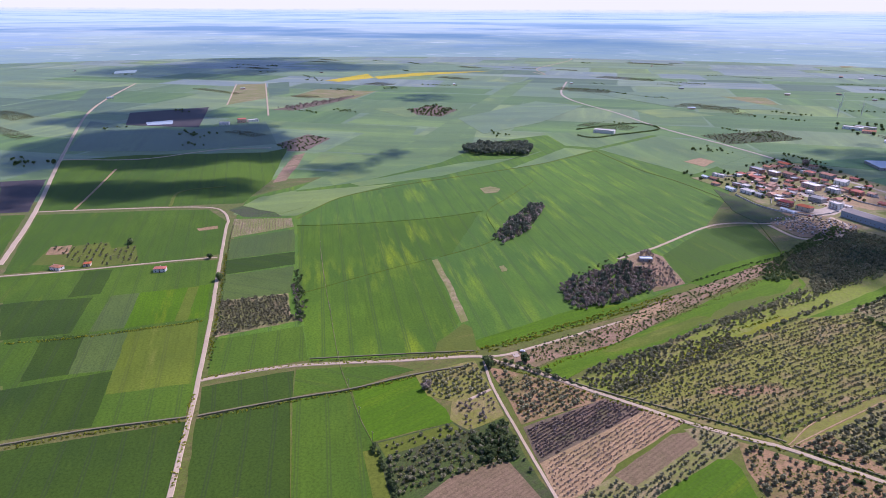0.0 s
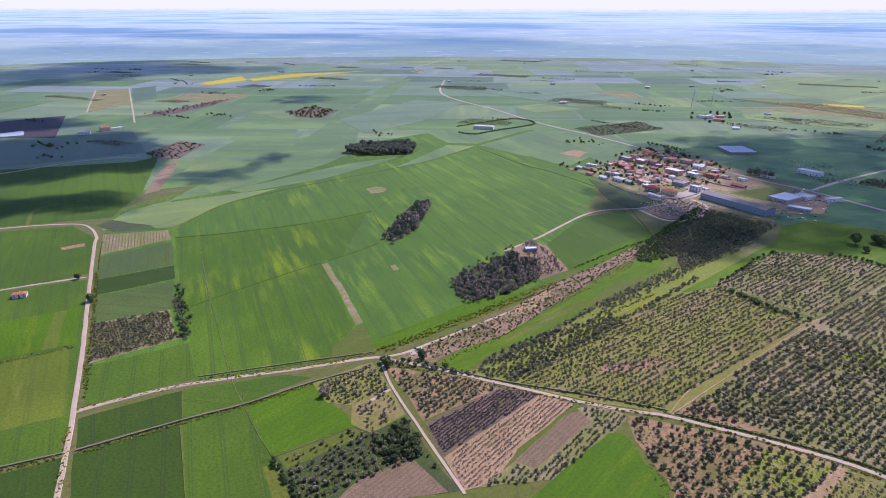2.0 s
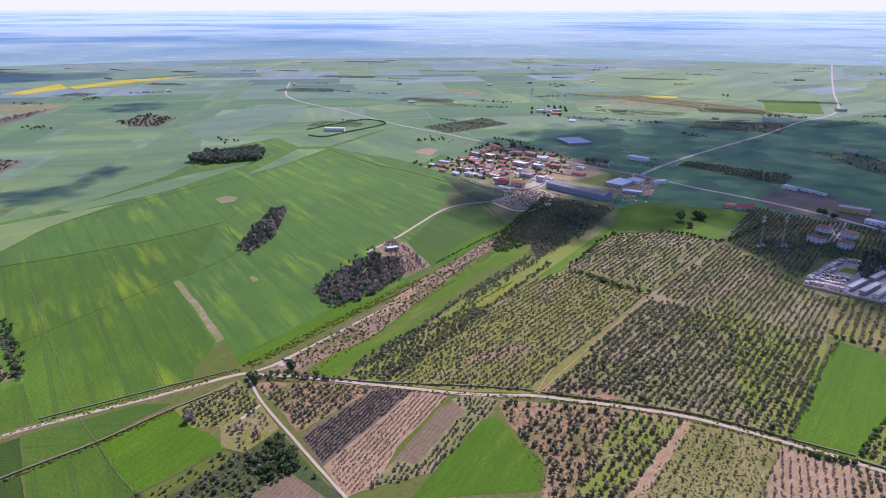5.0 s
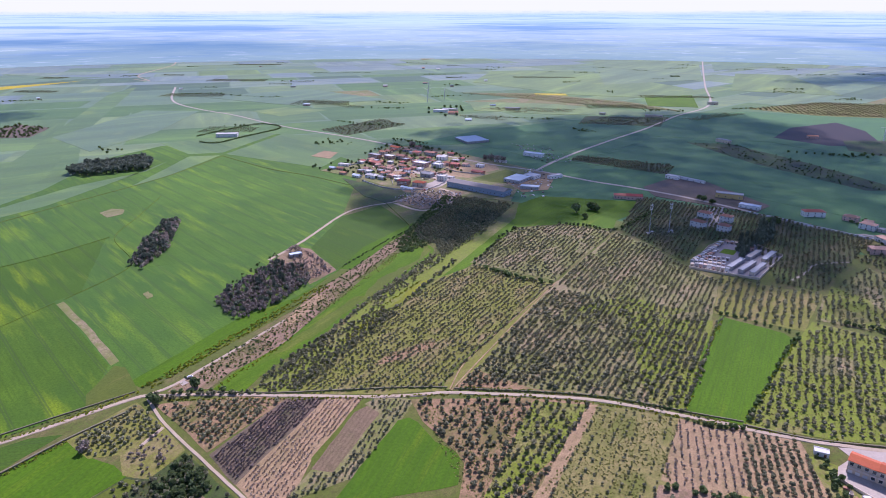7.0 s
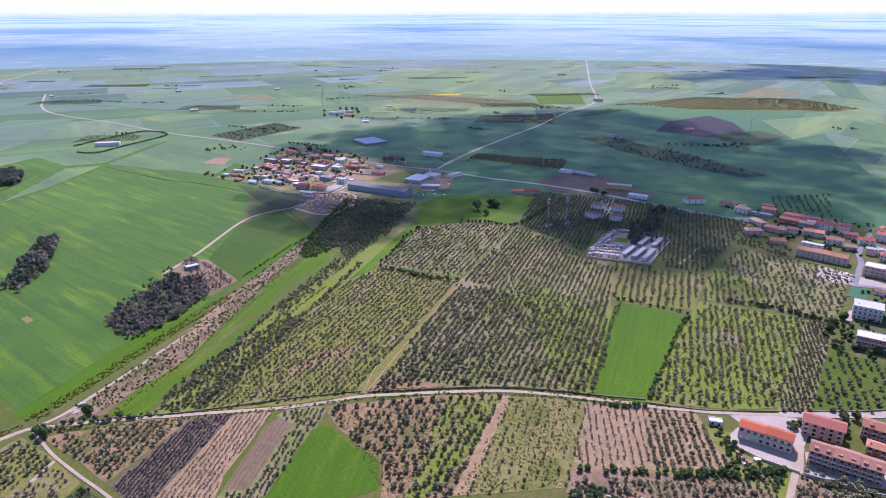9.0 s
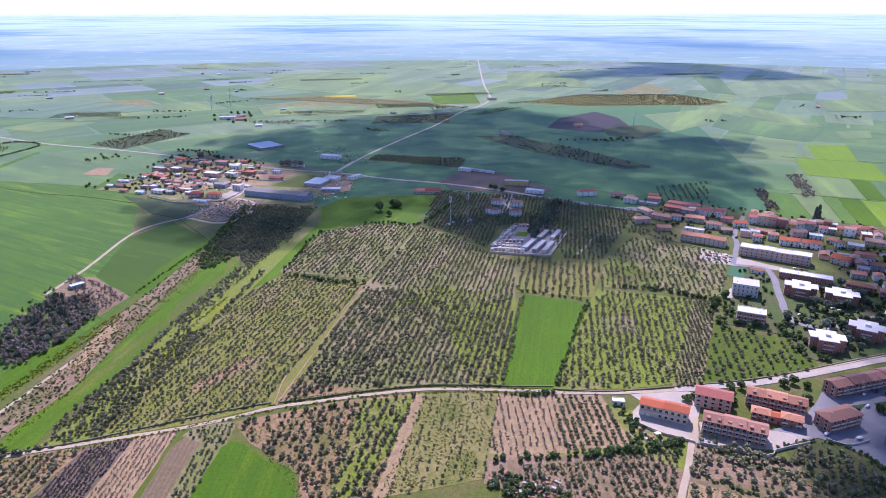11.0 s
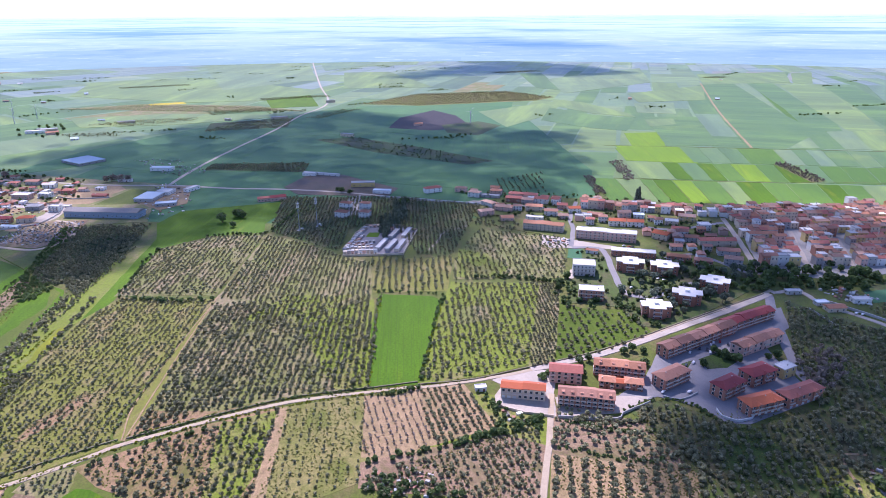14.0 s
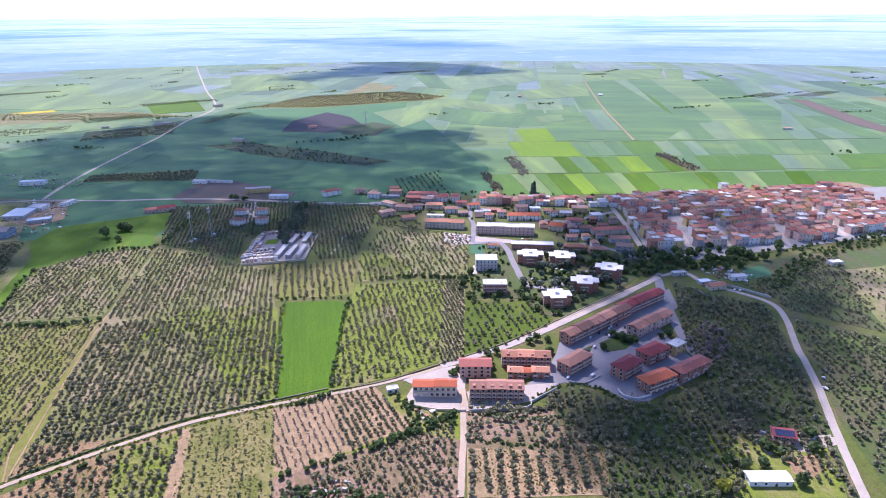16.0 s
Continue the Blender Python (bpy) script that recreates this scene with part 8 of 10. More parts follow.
field("pavement", [(-96.7, 1107.6), (-37.4, 1099.2), (-22.2, 1065.9), (-54.0, 1034.2), (-87.5, 1049.7)], "soil_tan", "tan bare building plot", "pavement")
field("pavement", [(-198.0, 1065.3), (-152.6, 1081.9), (-137.7, 1037.8), (-170.8, 1011.3)], "soil_tan", "tan yard of the hamlet", "pavement")
field("pavement", [(-358.8, 1180.8), (-345.8, 1231.9), (-314.8, 1216.2), (-317.3, 1161.6)], "soil_tan", "bare tan sports ground", "pavement")
clutter([(-216.2, 1011.1), (-89.8, 1019.0), (-105.8, 1099.0), (-203.9, 1161.9), (-233.0, 1098.6)], 90, "sheds and clutter in the hamlet yards", 21, ("wall_white", "concrete", "tile_brown", "wood", "tile_pink"), 1.8)

# weeds in flower along the roads and field edges
for i, pts in enumerate(([(-394.9, 218.6), (-374.7, 248.5), (-347.2, 282.6), (-298.9, 329.1), (-270.9, 357.7)], [(-301.6, 141.6), (-333.6, 167.9), (-378.9, 204.7)], [(-411.3, 239.0), (-493.5, 304.4), (-602.0, 387.5)], [(-231.9, 370.8), (-177.4, 377.0), (-127.9, 381.4), (-77.2, 388.6), (-34.8, 395.3)],
                         [(-291.4, 336.9), (-274.0, 357.6), (-256.3, 378.8)], [(-250.5, 383.3), (-233.8, 422.9), (-204.7, 490.2), (-167.5, 576.7)], [(-28.6, 395.1), (35.3, 395.9), (100.6, 387.0), (156.5, 371.3)], [(-32.5, 405.5), (10.8, 404.8), (58.0, 402.6), (108.1, 395.2)], [(129.8, 384.5), (184.8, 367.0), (230.8, 362.0)],
                         [(-418.9, 97.2), (-391.2, 139.0), (-355.4, 184.7)], [(-349.5, 190.1), (-318.0, 241.5), (-294.7, 275.9), (-270.9, 319.6)], [(-567.9, 150.6), (-526.9, 198.7), (-476.4, 274.0)], [(-129.7, 463.5), (-113.9, 501.9), (-101.6, 549.3), (-80.7, 597.7)], [(128.0, 388.9), (160.1, 460.6), (198.1, 538.7)], [(161.9, 374.8), (195.8, 426.5), (242.9, 497.8)])):
    hedge(pts, "weed", 1.3, 0.95, "yellow flowering weeds along the edge", 500 + i, 0.9, "weeds")

dry_wall([(466.3, 185.3), (437.3, 163.5), (407.6, 143.9)], 0.4, 0.4, "low pale wall beside the street", "street_wall", "concrete")
hedge([(234.2, 293.0), (257.0, 272.6), (282.3, 260.3)], "olive", 3.2, 1.0, "olives below the terrace wall", 601, 1.0)
hedge([(228.4, 290.7), (251.6, 266.8), (277.6, 250.6)], "shrub", 1.6, 1.1, "green bushes below the terrace wall", 602, 1.0)
hedge([(207.0, 271.2), (228.9, 247.7), (255.2, 229.5)], "shrub", 1.8, 1.0, "green bank between olive plots", 603, 1.2)
hedge([(146.9, 302.0), (178.7, 299.7), (205.2, 299.1), (216.7, 298.6)], "broadleaf", 2.6, 0.75, "bushy green bank between plots", 604, 1.5)

hedge([(-256.5, 383.0), (-238.8, 424.4), (-210.4, 492.1), (-173.7, 579.2)], "weed", 0.9, 1.1, "belt of yellow-green weeds along the wheat", 701, 1.8, "weeds")
hedge([(-205.1, 386.9), (-189.6, 422.5), (-172.4, 465.4)], "weed", 1.6, 0.9, "yellow weeds beside the scrub", 702, 1.6, "weeds")
hedge([(-245.5, 373.7), (-227.2, 373.1), (-213.4, 377.9), (-196.7, 381.5), (-175.7, 384.6)], "olive", 2.8, 0.95, "dark olives below the road", 703, 1.0)

# ---- building blocks of houses ----
def box_arrays(x0, x1, y0, y1, z0, z1):
    v = [(x, y, z) for z in (z0, z1) for x, y in ((x0, y0), (x1, y0), (x1, y1), (x0, y1))]
    f = [(0, 3, 2, 1), (4, 5, 6, 7), (0, 1, 5, 4), (1, 2, 6, 5), (2, 3, 7, 6), (3, 0, 4, 7)]
    return v, f


def joined(*arrays):
    V, F = [], []
    for v, f in arrays:
        k = len(V)
        V += v
        F += [tuple(i + k for i in q) for q in f]
    return V, F


def part(name, data, material, parent, label="", m=None):
    me = data if isinstance(data, bpy.types.Mesh) else np_mesh(name, data[0], data[1], material)
    o = new(name, me)
    o.parent = parent
    if m is not None:
        o.matrix_basis = m
    return tagged(o, label)


SHARED = {}


def window_mesh(w, h, shutters=False):
    """A pane set back in a proud frame."""
    key = ("window", round(w, 1), round(h, 1))
    if key not in SHARED:
        t, s = 0.12, 0.16
        v = []
        for e, y in ((t, 0.02), (t, -0.1), (0, -0.1), (0, -0.03)):
            v += [(-w / 2 - e, y, -e), (w / 2 + e, y, -e), (w / 2 + e, y, h + e), (-w / 2 - e, y, h + e)]
        f = [(r * 4 + i, r * 4 + (i + 1) % 4, r * 4 + 4 + (i + 1) % 4, r * 4 + 4 + i) for r in range(3) for i in range(4)] + [(12, 13, 14, 15)]
        me = np_mesh("window", v, f, [M["frame_white"], M["glass"]])
        me.polygons.foreach_set("material_index", [0] * 12 + [1])
        SHARED[key] = me
    return SHARED[key]


def balcony_mesh(w):
    key = ("balcony", round(w, 1))
    if key not in SHARED:
        prof = [(0.0, -0.16), (-1.3, -0.16), (-1.3, 0.95), (-1.2, 0.95), (-1.2, 0.0), (0.0, 0.0)]
        n = len(prof)
        v = [(x, y, z) for x in (-w / 2, w / 2) for y, z in prof]
        f = [(i, (i + 1) % n, n + (i + 1) % n, n + i) for i in range(n)] + [tuple(range(n - 1, -1, -1)), tuple(range(n, 2 * n))]
        SHARED[key] = np_mesh("balcony", v, f, M["balcony"])
    return SHARED[key]


def prism_roof(w, d, z, rise, eave, hip=0.0, thick=0.25, cx=0.0):
    """A gabled or hipped roof over a plan w by d, with overhanging eaves and thickness."""
    x0, x1, y0, y1 = cx - w / 2 - eave, cx + w / 2 + eave, -eave, d + eave
    i = hip
    top = [(x0, y0, z), (x1, y0, z), (x1, y1, z), (x0, y1, z), (x0 + i, d / 2, z + rise), (x1 - i, d / 2, z + rise)]
    low = [(x, y, zz - thick) for x, y, zz in top[:4]]
    v = top + low
    f = [(0, 1, 5, 4), (1, 2, 5), (2, 3, 4, 5), (3, 0, 4), (6, 9, 8, 7)] + [(k, 6 + k, 6 + (k + 1) % 4, (k + 1) % 4) for k in range(4)]
    return v, f


def house(a, b, depth, h, roof="gable", wall="wall_cream", tiles="tile_orange", label="", storeys=2, bays=3, balconies=0, group="", name="house",
          category="house", chimneys=1, dormers=0, gables=0, garages=0, sections=1, detail=True, shutters=True, rs=None, rise=None, sides=True, parapet=False):
    """A building whose side towards the open stands on the line from a to b."""
    rs = rs or random.Random(int(a[0] * 7 + a[1] * 13))
    if group == "houses at the crossroads":
        h *= 1.12
    ang = math.atan2(b[1] - a[1], b[0] - a[0])
    w = math.dist(a, b)
    PLACED.append((Vector(((a[0] + b[0]) / 2 - math.sin(ang) * depth / 2, (a[1] + b[1]) / 2 + math.cos(ang) * depth / 2)), ang, w, depth))
    root = new(name)
    root.matrix_basis = Matrix.Translation(((a[0] + b[0]) / 2, (a[1] + b[1]) / 2, 0.1)) @ Matrix.Rotation(ang, 4, "Z")
    tagged(root, label, category, group)
    sw = w / sections
    r = rise if rise is not None else min(depth, sw if roof == "hip" else 99) * 0.2
    for k in range(sections):
        cx = -w / 2 + sw * (k + 0.5)
        step = (k % 2) * 0.5 if sections > 1 else 0.0
        hh = h + step
        g = ([(cx - sw / 2, 0, -0.6), (cx + sw / 2, 0, -0.6), (cx + sw / 2, depth, -0.6), (cx - sw / 2, depth, -0.6),
              (cx - sw / 2, 0, hh), (cx + sw / 2, 0, hh), (cx + sw / 2, depth, hh), (cx - sw / 2, depth, hh)],
             [(0, 1, 5, 4), (1, 2, 6, 5), (2, 3, 7, 6), (3, 0, 4, 7), (4, 5, 6, 7)])
        if roof == "gable":
            g[0].extend([(cx - sw / 2, depth / 2, hh + r - 0.15), (cx + sw / 2, depth / 2, hh + r - 0.15)])
            g[1].extend([(4, 7, 8), (5, 9, 6)])
        part("wall", g, M[wall], root)
        e = 0.8 if group == NH else 0.5 if detail else 0.35
        if roof == "flat":
            top = part("roof", joined(box_arrays(cx - sw / 2, cx + sw / 2, 0, depth, hh + 0.01, hh + 0.15),
                                box_arrays(cx - sw / 2 - 0.25, cx + sw / 2 + 0.25, -0.25, 0.1, hh - 0.1, hh + 0.55), box_arrays(cx - sw / 2 - 0.25, cx + sw / 2 + 0.25, depth - 0.1, depth + 0.25, hh - 0.1, hh + 0.55),
                                box_arrays(cx - sw / 2 - 0.25, cx - sw / 2 + 0.1, 0.1, depth - 0.1, hh - 0.1, hh + 0.55), box_arrays(cx + sw / 2 - 0.1, cx + sw / 2 + 0.25, 0.1, depth - 0.1, hh - 0.1, hh + 0.55)), M[tiles], root)
        else:
            top = part("roof", prism_roof(sw - (0.0 if sections == 1 else 0.7), depth, hh + 0.12, r, e, min(depth / 2, sw * 0.36) if roof == "hip" else 0.0, cx=cx), M[tiles], root)
    st = (h - 0.2) / storeys
    if bays:
        bw = w / bays
        ww, wh = (min(1.9, bw * 0.52), min(2.0, st * 0.64)) if group == NH else (min(1.2, bw * 0.42), min(1.6, st * 0.52))
        me = window_mesh(ww, wh, shutters and bw > 2.6)
        for s in range(storeys):
            for k in range(bays):
                x = -w / 2 + bw * (k + 0.5)
                if s == 0 and garages and k < garages:
                    part("garage_door", box_arrays(-1.2, 1.2, -0.06, 0.02, 0, 2.2), M["frame_white"] if rs.random() < 0.6 else M["metal"], root, "", Matrix.Translation((x, 0, 0.05)))
                    continue
                if s == 0 and k == bays // 2 and not garages:
                    part("door", joined(box_arrays(-0.55, 0.55, -0.05, 0.02, 0, 2.1), box_arrays(-0.7, -0.55, -0.09, 0.02, 0, 2.2), box_arrays(0.55, 0.7, -0.09, 0.02, 0, 2.2)), M["shutter"], root, "", Matrix.Translation((x, 0, 0.05)))
                    continue
                part("window", me, None, root, "", Matrix.Translation((x, 0, s * st + st * 0.32)))
                if s and balconies and (k % 2 == (balconies - 1) % 2 or balconies > 2):
                    part("balcony", balcony_mesh(bw * 0.85), None, root, "", Matrix.Translation((x, 0, s * st)))
        if sides:
            n = max(1, int(depth / 5))
            for sgn in (-1, 1):
                for s in range(storeys):
                    for k in range(n):
                        y = depth * (k + 0.5) / n
                        part("window", me, None, root, "", Matrix.Translation((sgn * w / 2, y, s * st + st * 0.32)) @ Matrix.Rotation(sgn * math.pi / 2, 4, "Z"))
    for k in range(chimneys):
        x, y = rs.uniform(-0.4, 0.4) * w, depth * rs.uniform(0.3, 0.7)
        z = h + (r * 0.6 if roof != "flat" else 0)
        part("chimney", joined(box_arrays(-0.3, 0.3, -0.3, 0.3, -0.8, 1.0), box_arrays(-0.42, 0.42, -0.42, 0.42, 1.0, 1.15)), M["concrete"], top, "", Matrix.Translation((x, y, z)))
    for k in range(gables):
        x, gw = -w / 2 + w * (k + 0.5) / gables, min(4.6, w / gables * 0.55)
        gz, run = gw * 0.24, depth * 0.45
        wing = part("gable", joined(box_arrays(x - gw / 2, x + gw / 2, -1.1, 0.05, h * 0.36, h + 0.12),
                                    ([(x - gw / 2, -1.1, h + 0.1), (x + gw / 2, -1.1, h + 0.1), (x, -1.1, h + gz)], [(0, 1, 2)])), M[wall], root)
        part("roof", ([(x - gw / 2 - 0.35, -1.5, h + 0.04), (x, -1.5, h + gz + 0.2), (x + gw / 2 + 0.35, -1.5, h + 0.04), (x - gw / 2 - 0.35, run, h + 0.04), (x, run, h + gz + 0.2), (x + gw / 2 + 0.35, run, h + 0.04)],
                      [(0, 1, 4, 3), (1, 2, 5, 4)]), M[tiles], wing)
        for s in range(1, storeys):
            part("window", window_mesh(1.2, 1.3), None, wing, "", Matrix.Translation((x, -1.1, s * st + st * 0.32)))
    for k in range(dormers):
        x = -w / 2 + w * (k + 0.5) / dormers
        part("dormer", joined(box_arrays(-0.9, 0.9, 0, 2.6, 0, 1.5), box_arrays(-1.1, 1.1, -0.2, 2.6, 1.5, 1.68)), M[wall], top, "", Matrix.Translation((x, depth * 0.12, h + 0.25)))
        part("window", window_mesh(0.9, 0.9), None, top, "", Matrix.Translation((x, depth * 0.12, h + 0.55)))
    return root


PLACED = []


def free(q, gap):
    """Whether a round spot of that radius is clear of the houses and streets so far."""
    for c, ang, w, d in PLACED:
        v = q - c
        x, y = abs(v.x * math.cos(ang) + v.y * math.sin(ang)), abs(-v.x * math.sin(ang) + v.y * math.cos(ang))
        if x < w / 2 + gap and y < d / 2 + gap:
            return False
    return all((q - p).length > gap + 3.0 for p in STREETS)


def infill(poly, angle, pitch, size, height, seed, group, keep=0.9):
    """Small houses of mixed colours on the free ground within an outline."""
    rs = random.Random(seed)
    walls = ["wall_cream", "wall_pink", "wall_white", "wall_brick", "wall_grey", "wall_white"]
    tiles = ["tile_orange", "tile_old", "tile_brown", "tile_pink", "tile_old", "roof_flat", "tile_brown", "roof_grey"]
    words = {"wall_cream": "cream", "wall_pink": "pinkish", "wall_white": "white", "wall_brick": "brick", "wall_grey": "grey"}
    for x, y in grid_points(poly, angle, pitch, pitch, 0.14, keep, rs):
        w, d, h = rs.uniform(*size), rs.uniform(8, 11), rs.uniform(*height)
        q = Vector((x, y))
        if not free(q, max(w, d) / 2 + 0.5):
            continue
        ang = radians(angle + rs.choice((0, 0, 90)) + rs.uniform(-5, 5))
        u, v = Vector((math.cos(ang), math.sin(ang))), Vector((-math.sin(ang), math.cos(ang)))
        a, b = q - u * w / 2 - v * d / 2, q + u * w / 2 - v * d / 2
        wl, tl = rs.choice(walls), rs.choice(tiles)
        flat = tl.startswith("roof")
        house(tuple(a), tuple(b), d, h, "flat" if flat else rs.choice(("gable", "gable", "hip")), wl, tl, words[wl] + " house with " + ("a flat roof" if flat else "a tiled roof"),
              storeys=2 if h > 4.5 else 1, bays=3, balconies=rs.choice((0, 0, 1)), group=group, rs=rs, sides=False)


def H(poly, depth, h, roof, wall, tiles, label, **kw):
    return house(poly[0], poly[1], depth, h, roof, wall, tiles, label, **kw)


# ---- new houses at the crossroads ----
NH = "houses at the crossroads"
H([(206.3, 333.8), (230.5, 314.8)], 9.5, 7.6, "gable", "wall_cream", "tile_red", "cream house with orange-red tiles and small balconies", storeys=2, bays=8, balconies=3, sections=2, group=NH, garages=3)
b = H([(248.6, 334.4), (267.0, 320.5)], 12, 8.6, "gable", "wall_pink", "tile_pink", "pale pink house with a bright red roof", storeys=3, bays=5, balconies=1, group=NH, chimneys=0)
H([(235.6, 306.6), (265.4, 283.3)], 12, 8.2, "gable", "wall_brick", "tile_brown", "brick terrace with brown tiles, dormers and balconies", storeys=3, bays=10, balconies=3, sections=3, dormers=6, group=NH)
H([(283.7, 327.5), (312.2, 304.0)], 11, 8.0, "gable", "wall_brick", "tile_orange", "brick terrace with orange tiles and balconies", storeys=3, bays=8, balconies=3, sections=3, dormers=4, group=NH)
H([(276.0, 311.8), (284.2, 304.7)], 8, 5.4, "hip", "wall_brick", "tile_orange", "small brick house with a pale orange hipped roof", storeys=2, bays=3, balconies=1, group=NH)
H([(285.3, 305.9), (291.3, 301.3)], 6, 4.6, "gable", "wall_brick", "tile_red", "low link house with a red roof", storeys=1, bays=2, group=NH, chimneys=0)
H([(290.4, 301.0), (299.8, 292.9)], 8, 5.4, "hip", "wall_brick", "tile_orange", "small brick house with a pale orange hipped roof", storeys=2, bays=3, balconies=1, group=NH)
H([(314.2, 286.2), (341.1, 288.7)], 12, 8, "hip", "wall_brick", "tile_brown", "brick house with a brown hipped roof", storeys=3, bays=4, balconies=3, gables=1, group=NH)
H([(341.3, 258.0), (364.3, 259.7)], 12, 8.4, "hip", "wall_brick", "tile_dark", "brick house with dark red tiles and balconies", storeys=3, bays=3, balconies=3, gables=1, group=NH)
H([(373.2, 260.3), (397.1, 259.8)], 13, 8.4, "hip", "wall_brick", "tile_dark", "brick house with dark red tiles", storeys=3, bays=4, balconies=1, gables=1, group=NH)
H([(402.8, 257.7), (416.3, 257.8)], 9, 7.5, "flat", "wall_yellow", "roof_flat", "yellow block with a white flat roof and solar panels", storeys=2, bays=2, group=NH)
H([(340.5, 236.0), (367.6, 232.4)], 12, 7.8, "hip", "wall_brick", "tile_red", "brick house with a bright orange-red roof and garages", storeys=3, bays=5, balconies=3, garages=5, gables=2, group=NH)
H([(372.2, 230.9), (406.1, 229.4)], 11, 7.6, "hip", "wall_brick", "tile_pink", "brick house with a dull red roof and garages", storeys=2, bays=6, balconies=1, garages=6, gables=2, group=NH)
H([(349.6, 319.6), (412.0, 323.9)], 11, 7.8, "gable", "wall_brick", "tile_brown", "long brick terrace with brown tiles and balconies", storeys=3, bays=12, balconies=3, sections=4, gables=4, group=NH)
H([(413.7, 324.0), (432.7, 325.2)], 11, 8.2, "gable", "wall_brick", "tile_brown", "end house of a brick terrace", storeys=3, bays=3, balconies=3, gables=1, group=NH)
H([(428.2, 327.2), (486.0, 329.1)], 11, 7.8, "gable", "wall_brick", "tile_dark", "brick terrace with dark red tiles and white balconies", storeys=3, bays=8, balconies=3, sections=3, gables=3, group=NH)
H([(403.8, 294.7), (453.9, 296.5)], 11, 7.6, "gable", "wall_pink", "tile_brown", "pale terrace with brown tiles", storeys=2, bays=8, balconies=1, sections=3, gables=3, group=NH)

# ---- apartment blocks ----
AB = "apartment blocks"


def block(poly, h, label, wall="wall_brick", storeys=3):
    """A block with a stepped cross-shaped plan and a white flat roof."""
    a, b = poly[0], poly[1]
    ang, w = math.atan2(b[1] - a[1], b[0] - a[0]), math.dist(a, b)
    root = new("apartment_block")
    root.matrix_basis = Matrix.Translation(((a[0] + b[0]) / 2, (a[1] + b[1]) / 2, 0.1)) @ Matrix.Rotation(ang, 4, "Z")
    tagged(root, label, "apartment block", AB)
    d = w * 0.8
    k = 0.22
    plan = [(-w / 2, d * k), (-w * (0.5 - k), d * k), (-w * (0.5 - k), 0), (w * (0.5 - k), 0), (w * (0.5 - k), d * k), (w / 2, d * k),
            (w / 2, d * (1 - k)), (w * (0.5 - k), d * (1 - k)), (w * (0.5 - k), d), (-w * (0.5 - k), d), (-w * (0.5 - k), d * (1 - k)), (-w / 2, d * (1 - k))]
    n = len(plan)
    part("wall", ([(x, y, z) for z in (-0.6, h) for x, y in plan], [(i, (i + 1) % n, n + (i + 1) % n, n + i) for i in range(n)]), M[wall], root)
    big = [(x * 1.06, d / 2 + (y - d / 2) * 1.06) for x, y in plan]
    part("roof", ([(x, y, z) for z in (h, h + 0.5) for x, y in big], [(i, (i + 1) % n, n + (i + 1) % n, n + i) for i in range(n)] + [tuple(range(n, 2 * n)), tuple(range(n - 1, -1, -1))]), M["roof_flat"], root, "white flat roof")
    part("stair_head", joined(box_arrays(-1.8, 1.8, d * 0.42, d * 0.62, h + 0.3, h + 2.2), box_arrays(-2.0, 2.0, d * 0.4, d * 0.64, h + 2.2, h + 2.4)), M["wall_white"], root)
    st = h / storeys
    me = window_mesh(1.1, 1.4, False)
    for s in range(storeys):
        for x, y, t in ((-w * 0.12, 0, 0), (w * 0.12, 0, 0), (-w * 0.39, d * k, 0), (w * 0.39, d * k, 0), (-w / 2, d * 0.38, -1), (-w / 2, d * 0.62, -1), (w / 2, d * 0.38, 1), (w / 2, d * 0.62, 1)):
            part("window", me, None, root, "", Matrix.Translation((x, y, s * st + st * 0.3)) @ Matrix.Rotation(t * math.pi / 2, 4, "Z"))
        if s:
            part("balcony", balcony_mesh(w * 0.3), None, root, "", Matrix.Translation((0, 0, s * st)))
    return root


OCT = "red-brick apartment block with a stepped white flat roof"
block([(438.4, 478.9), (459.0, 461.2)], 10.5, OCT)
block([(462.4, 454.5), (482.7, 437.0)], 10.5, OCT)
block([(383.9, 382.7), (404.6, 368.6)], 10.5, OCT)
block([(429.4, 393.3), (447.1, 374.9)], 10.5, OCT)
block([(476.0, 404.6), (491.6, 383.4)], 10.5, OCT)
H([(392.4, 493.3), (410.4, 479.7)], 18, 12.0, "flat", "wall_white", "roof_flat", "white apartment block with a stepped flat roof", storeys=3, bays=6, balconies=3, group=AB, name="apartment_block", category="apartment block")
H([(359.3, 441.2), (377.5, 427.4)], 13, 10.5, "flat", "wall_brick", "roof_flat", "brick apartment block with long balconies", storeys=3, bays=5, balconies=3, group=AB, name="apartment_block", category="apartment block")
H([(466.6, 520.2), (502.0, 488.5)], 12, 6.5, "flat", "wall_brick", "roof_flat", "long low brick block with a pale flat roof", storeys=2, bays=12, group=AB, name="apartment_block", category="apartment block")
H([(469.4, 587.3), (519.5, 538.2)], 15, 10.5, "flat", "wall_pink", "roof_flat", "long orange and white apartment block with balconies", storeys=3, bays=14, balconies=3, sections=4, group=AB, name="apartment_block", category="apartment block")
H([(432.7, 646.4), (468.2, 610.6)], 13, 8.6, "gable", "wall_cream", "tile_orange", "cream apartment block with orange tiles", storeys=3, bays=10, balconies=3, sections=3, group=AB, name="apartment_block", category="apartment block")
H([(536.7, 605.9), (553.1, 593.4)], 12, 7, "gable", "wall_white", "tile_red", "white house with a red roof", storeys=2, bays=4, group=AB)
H([(554.9, 592.0), (570.7, 580.0)], 12, 7, "gable", "wall_white", "tile_red", "white house with a red roof", storeys=2, bays=4, group=AB)
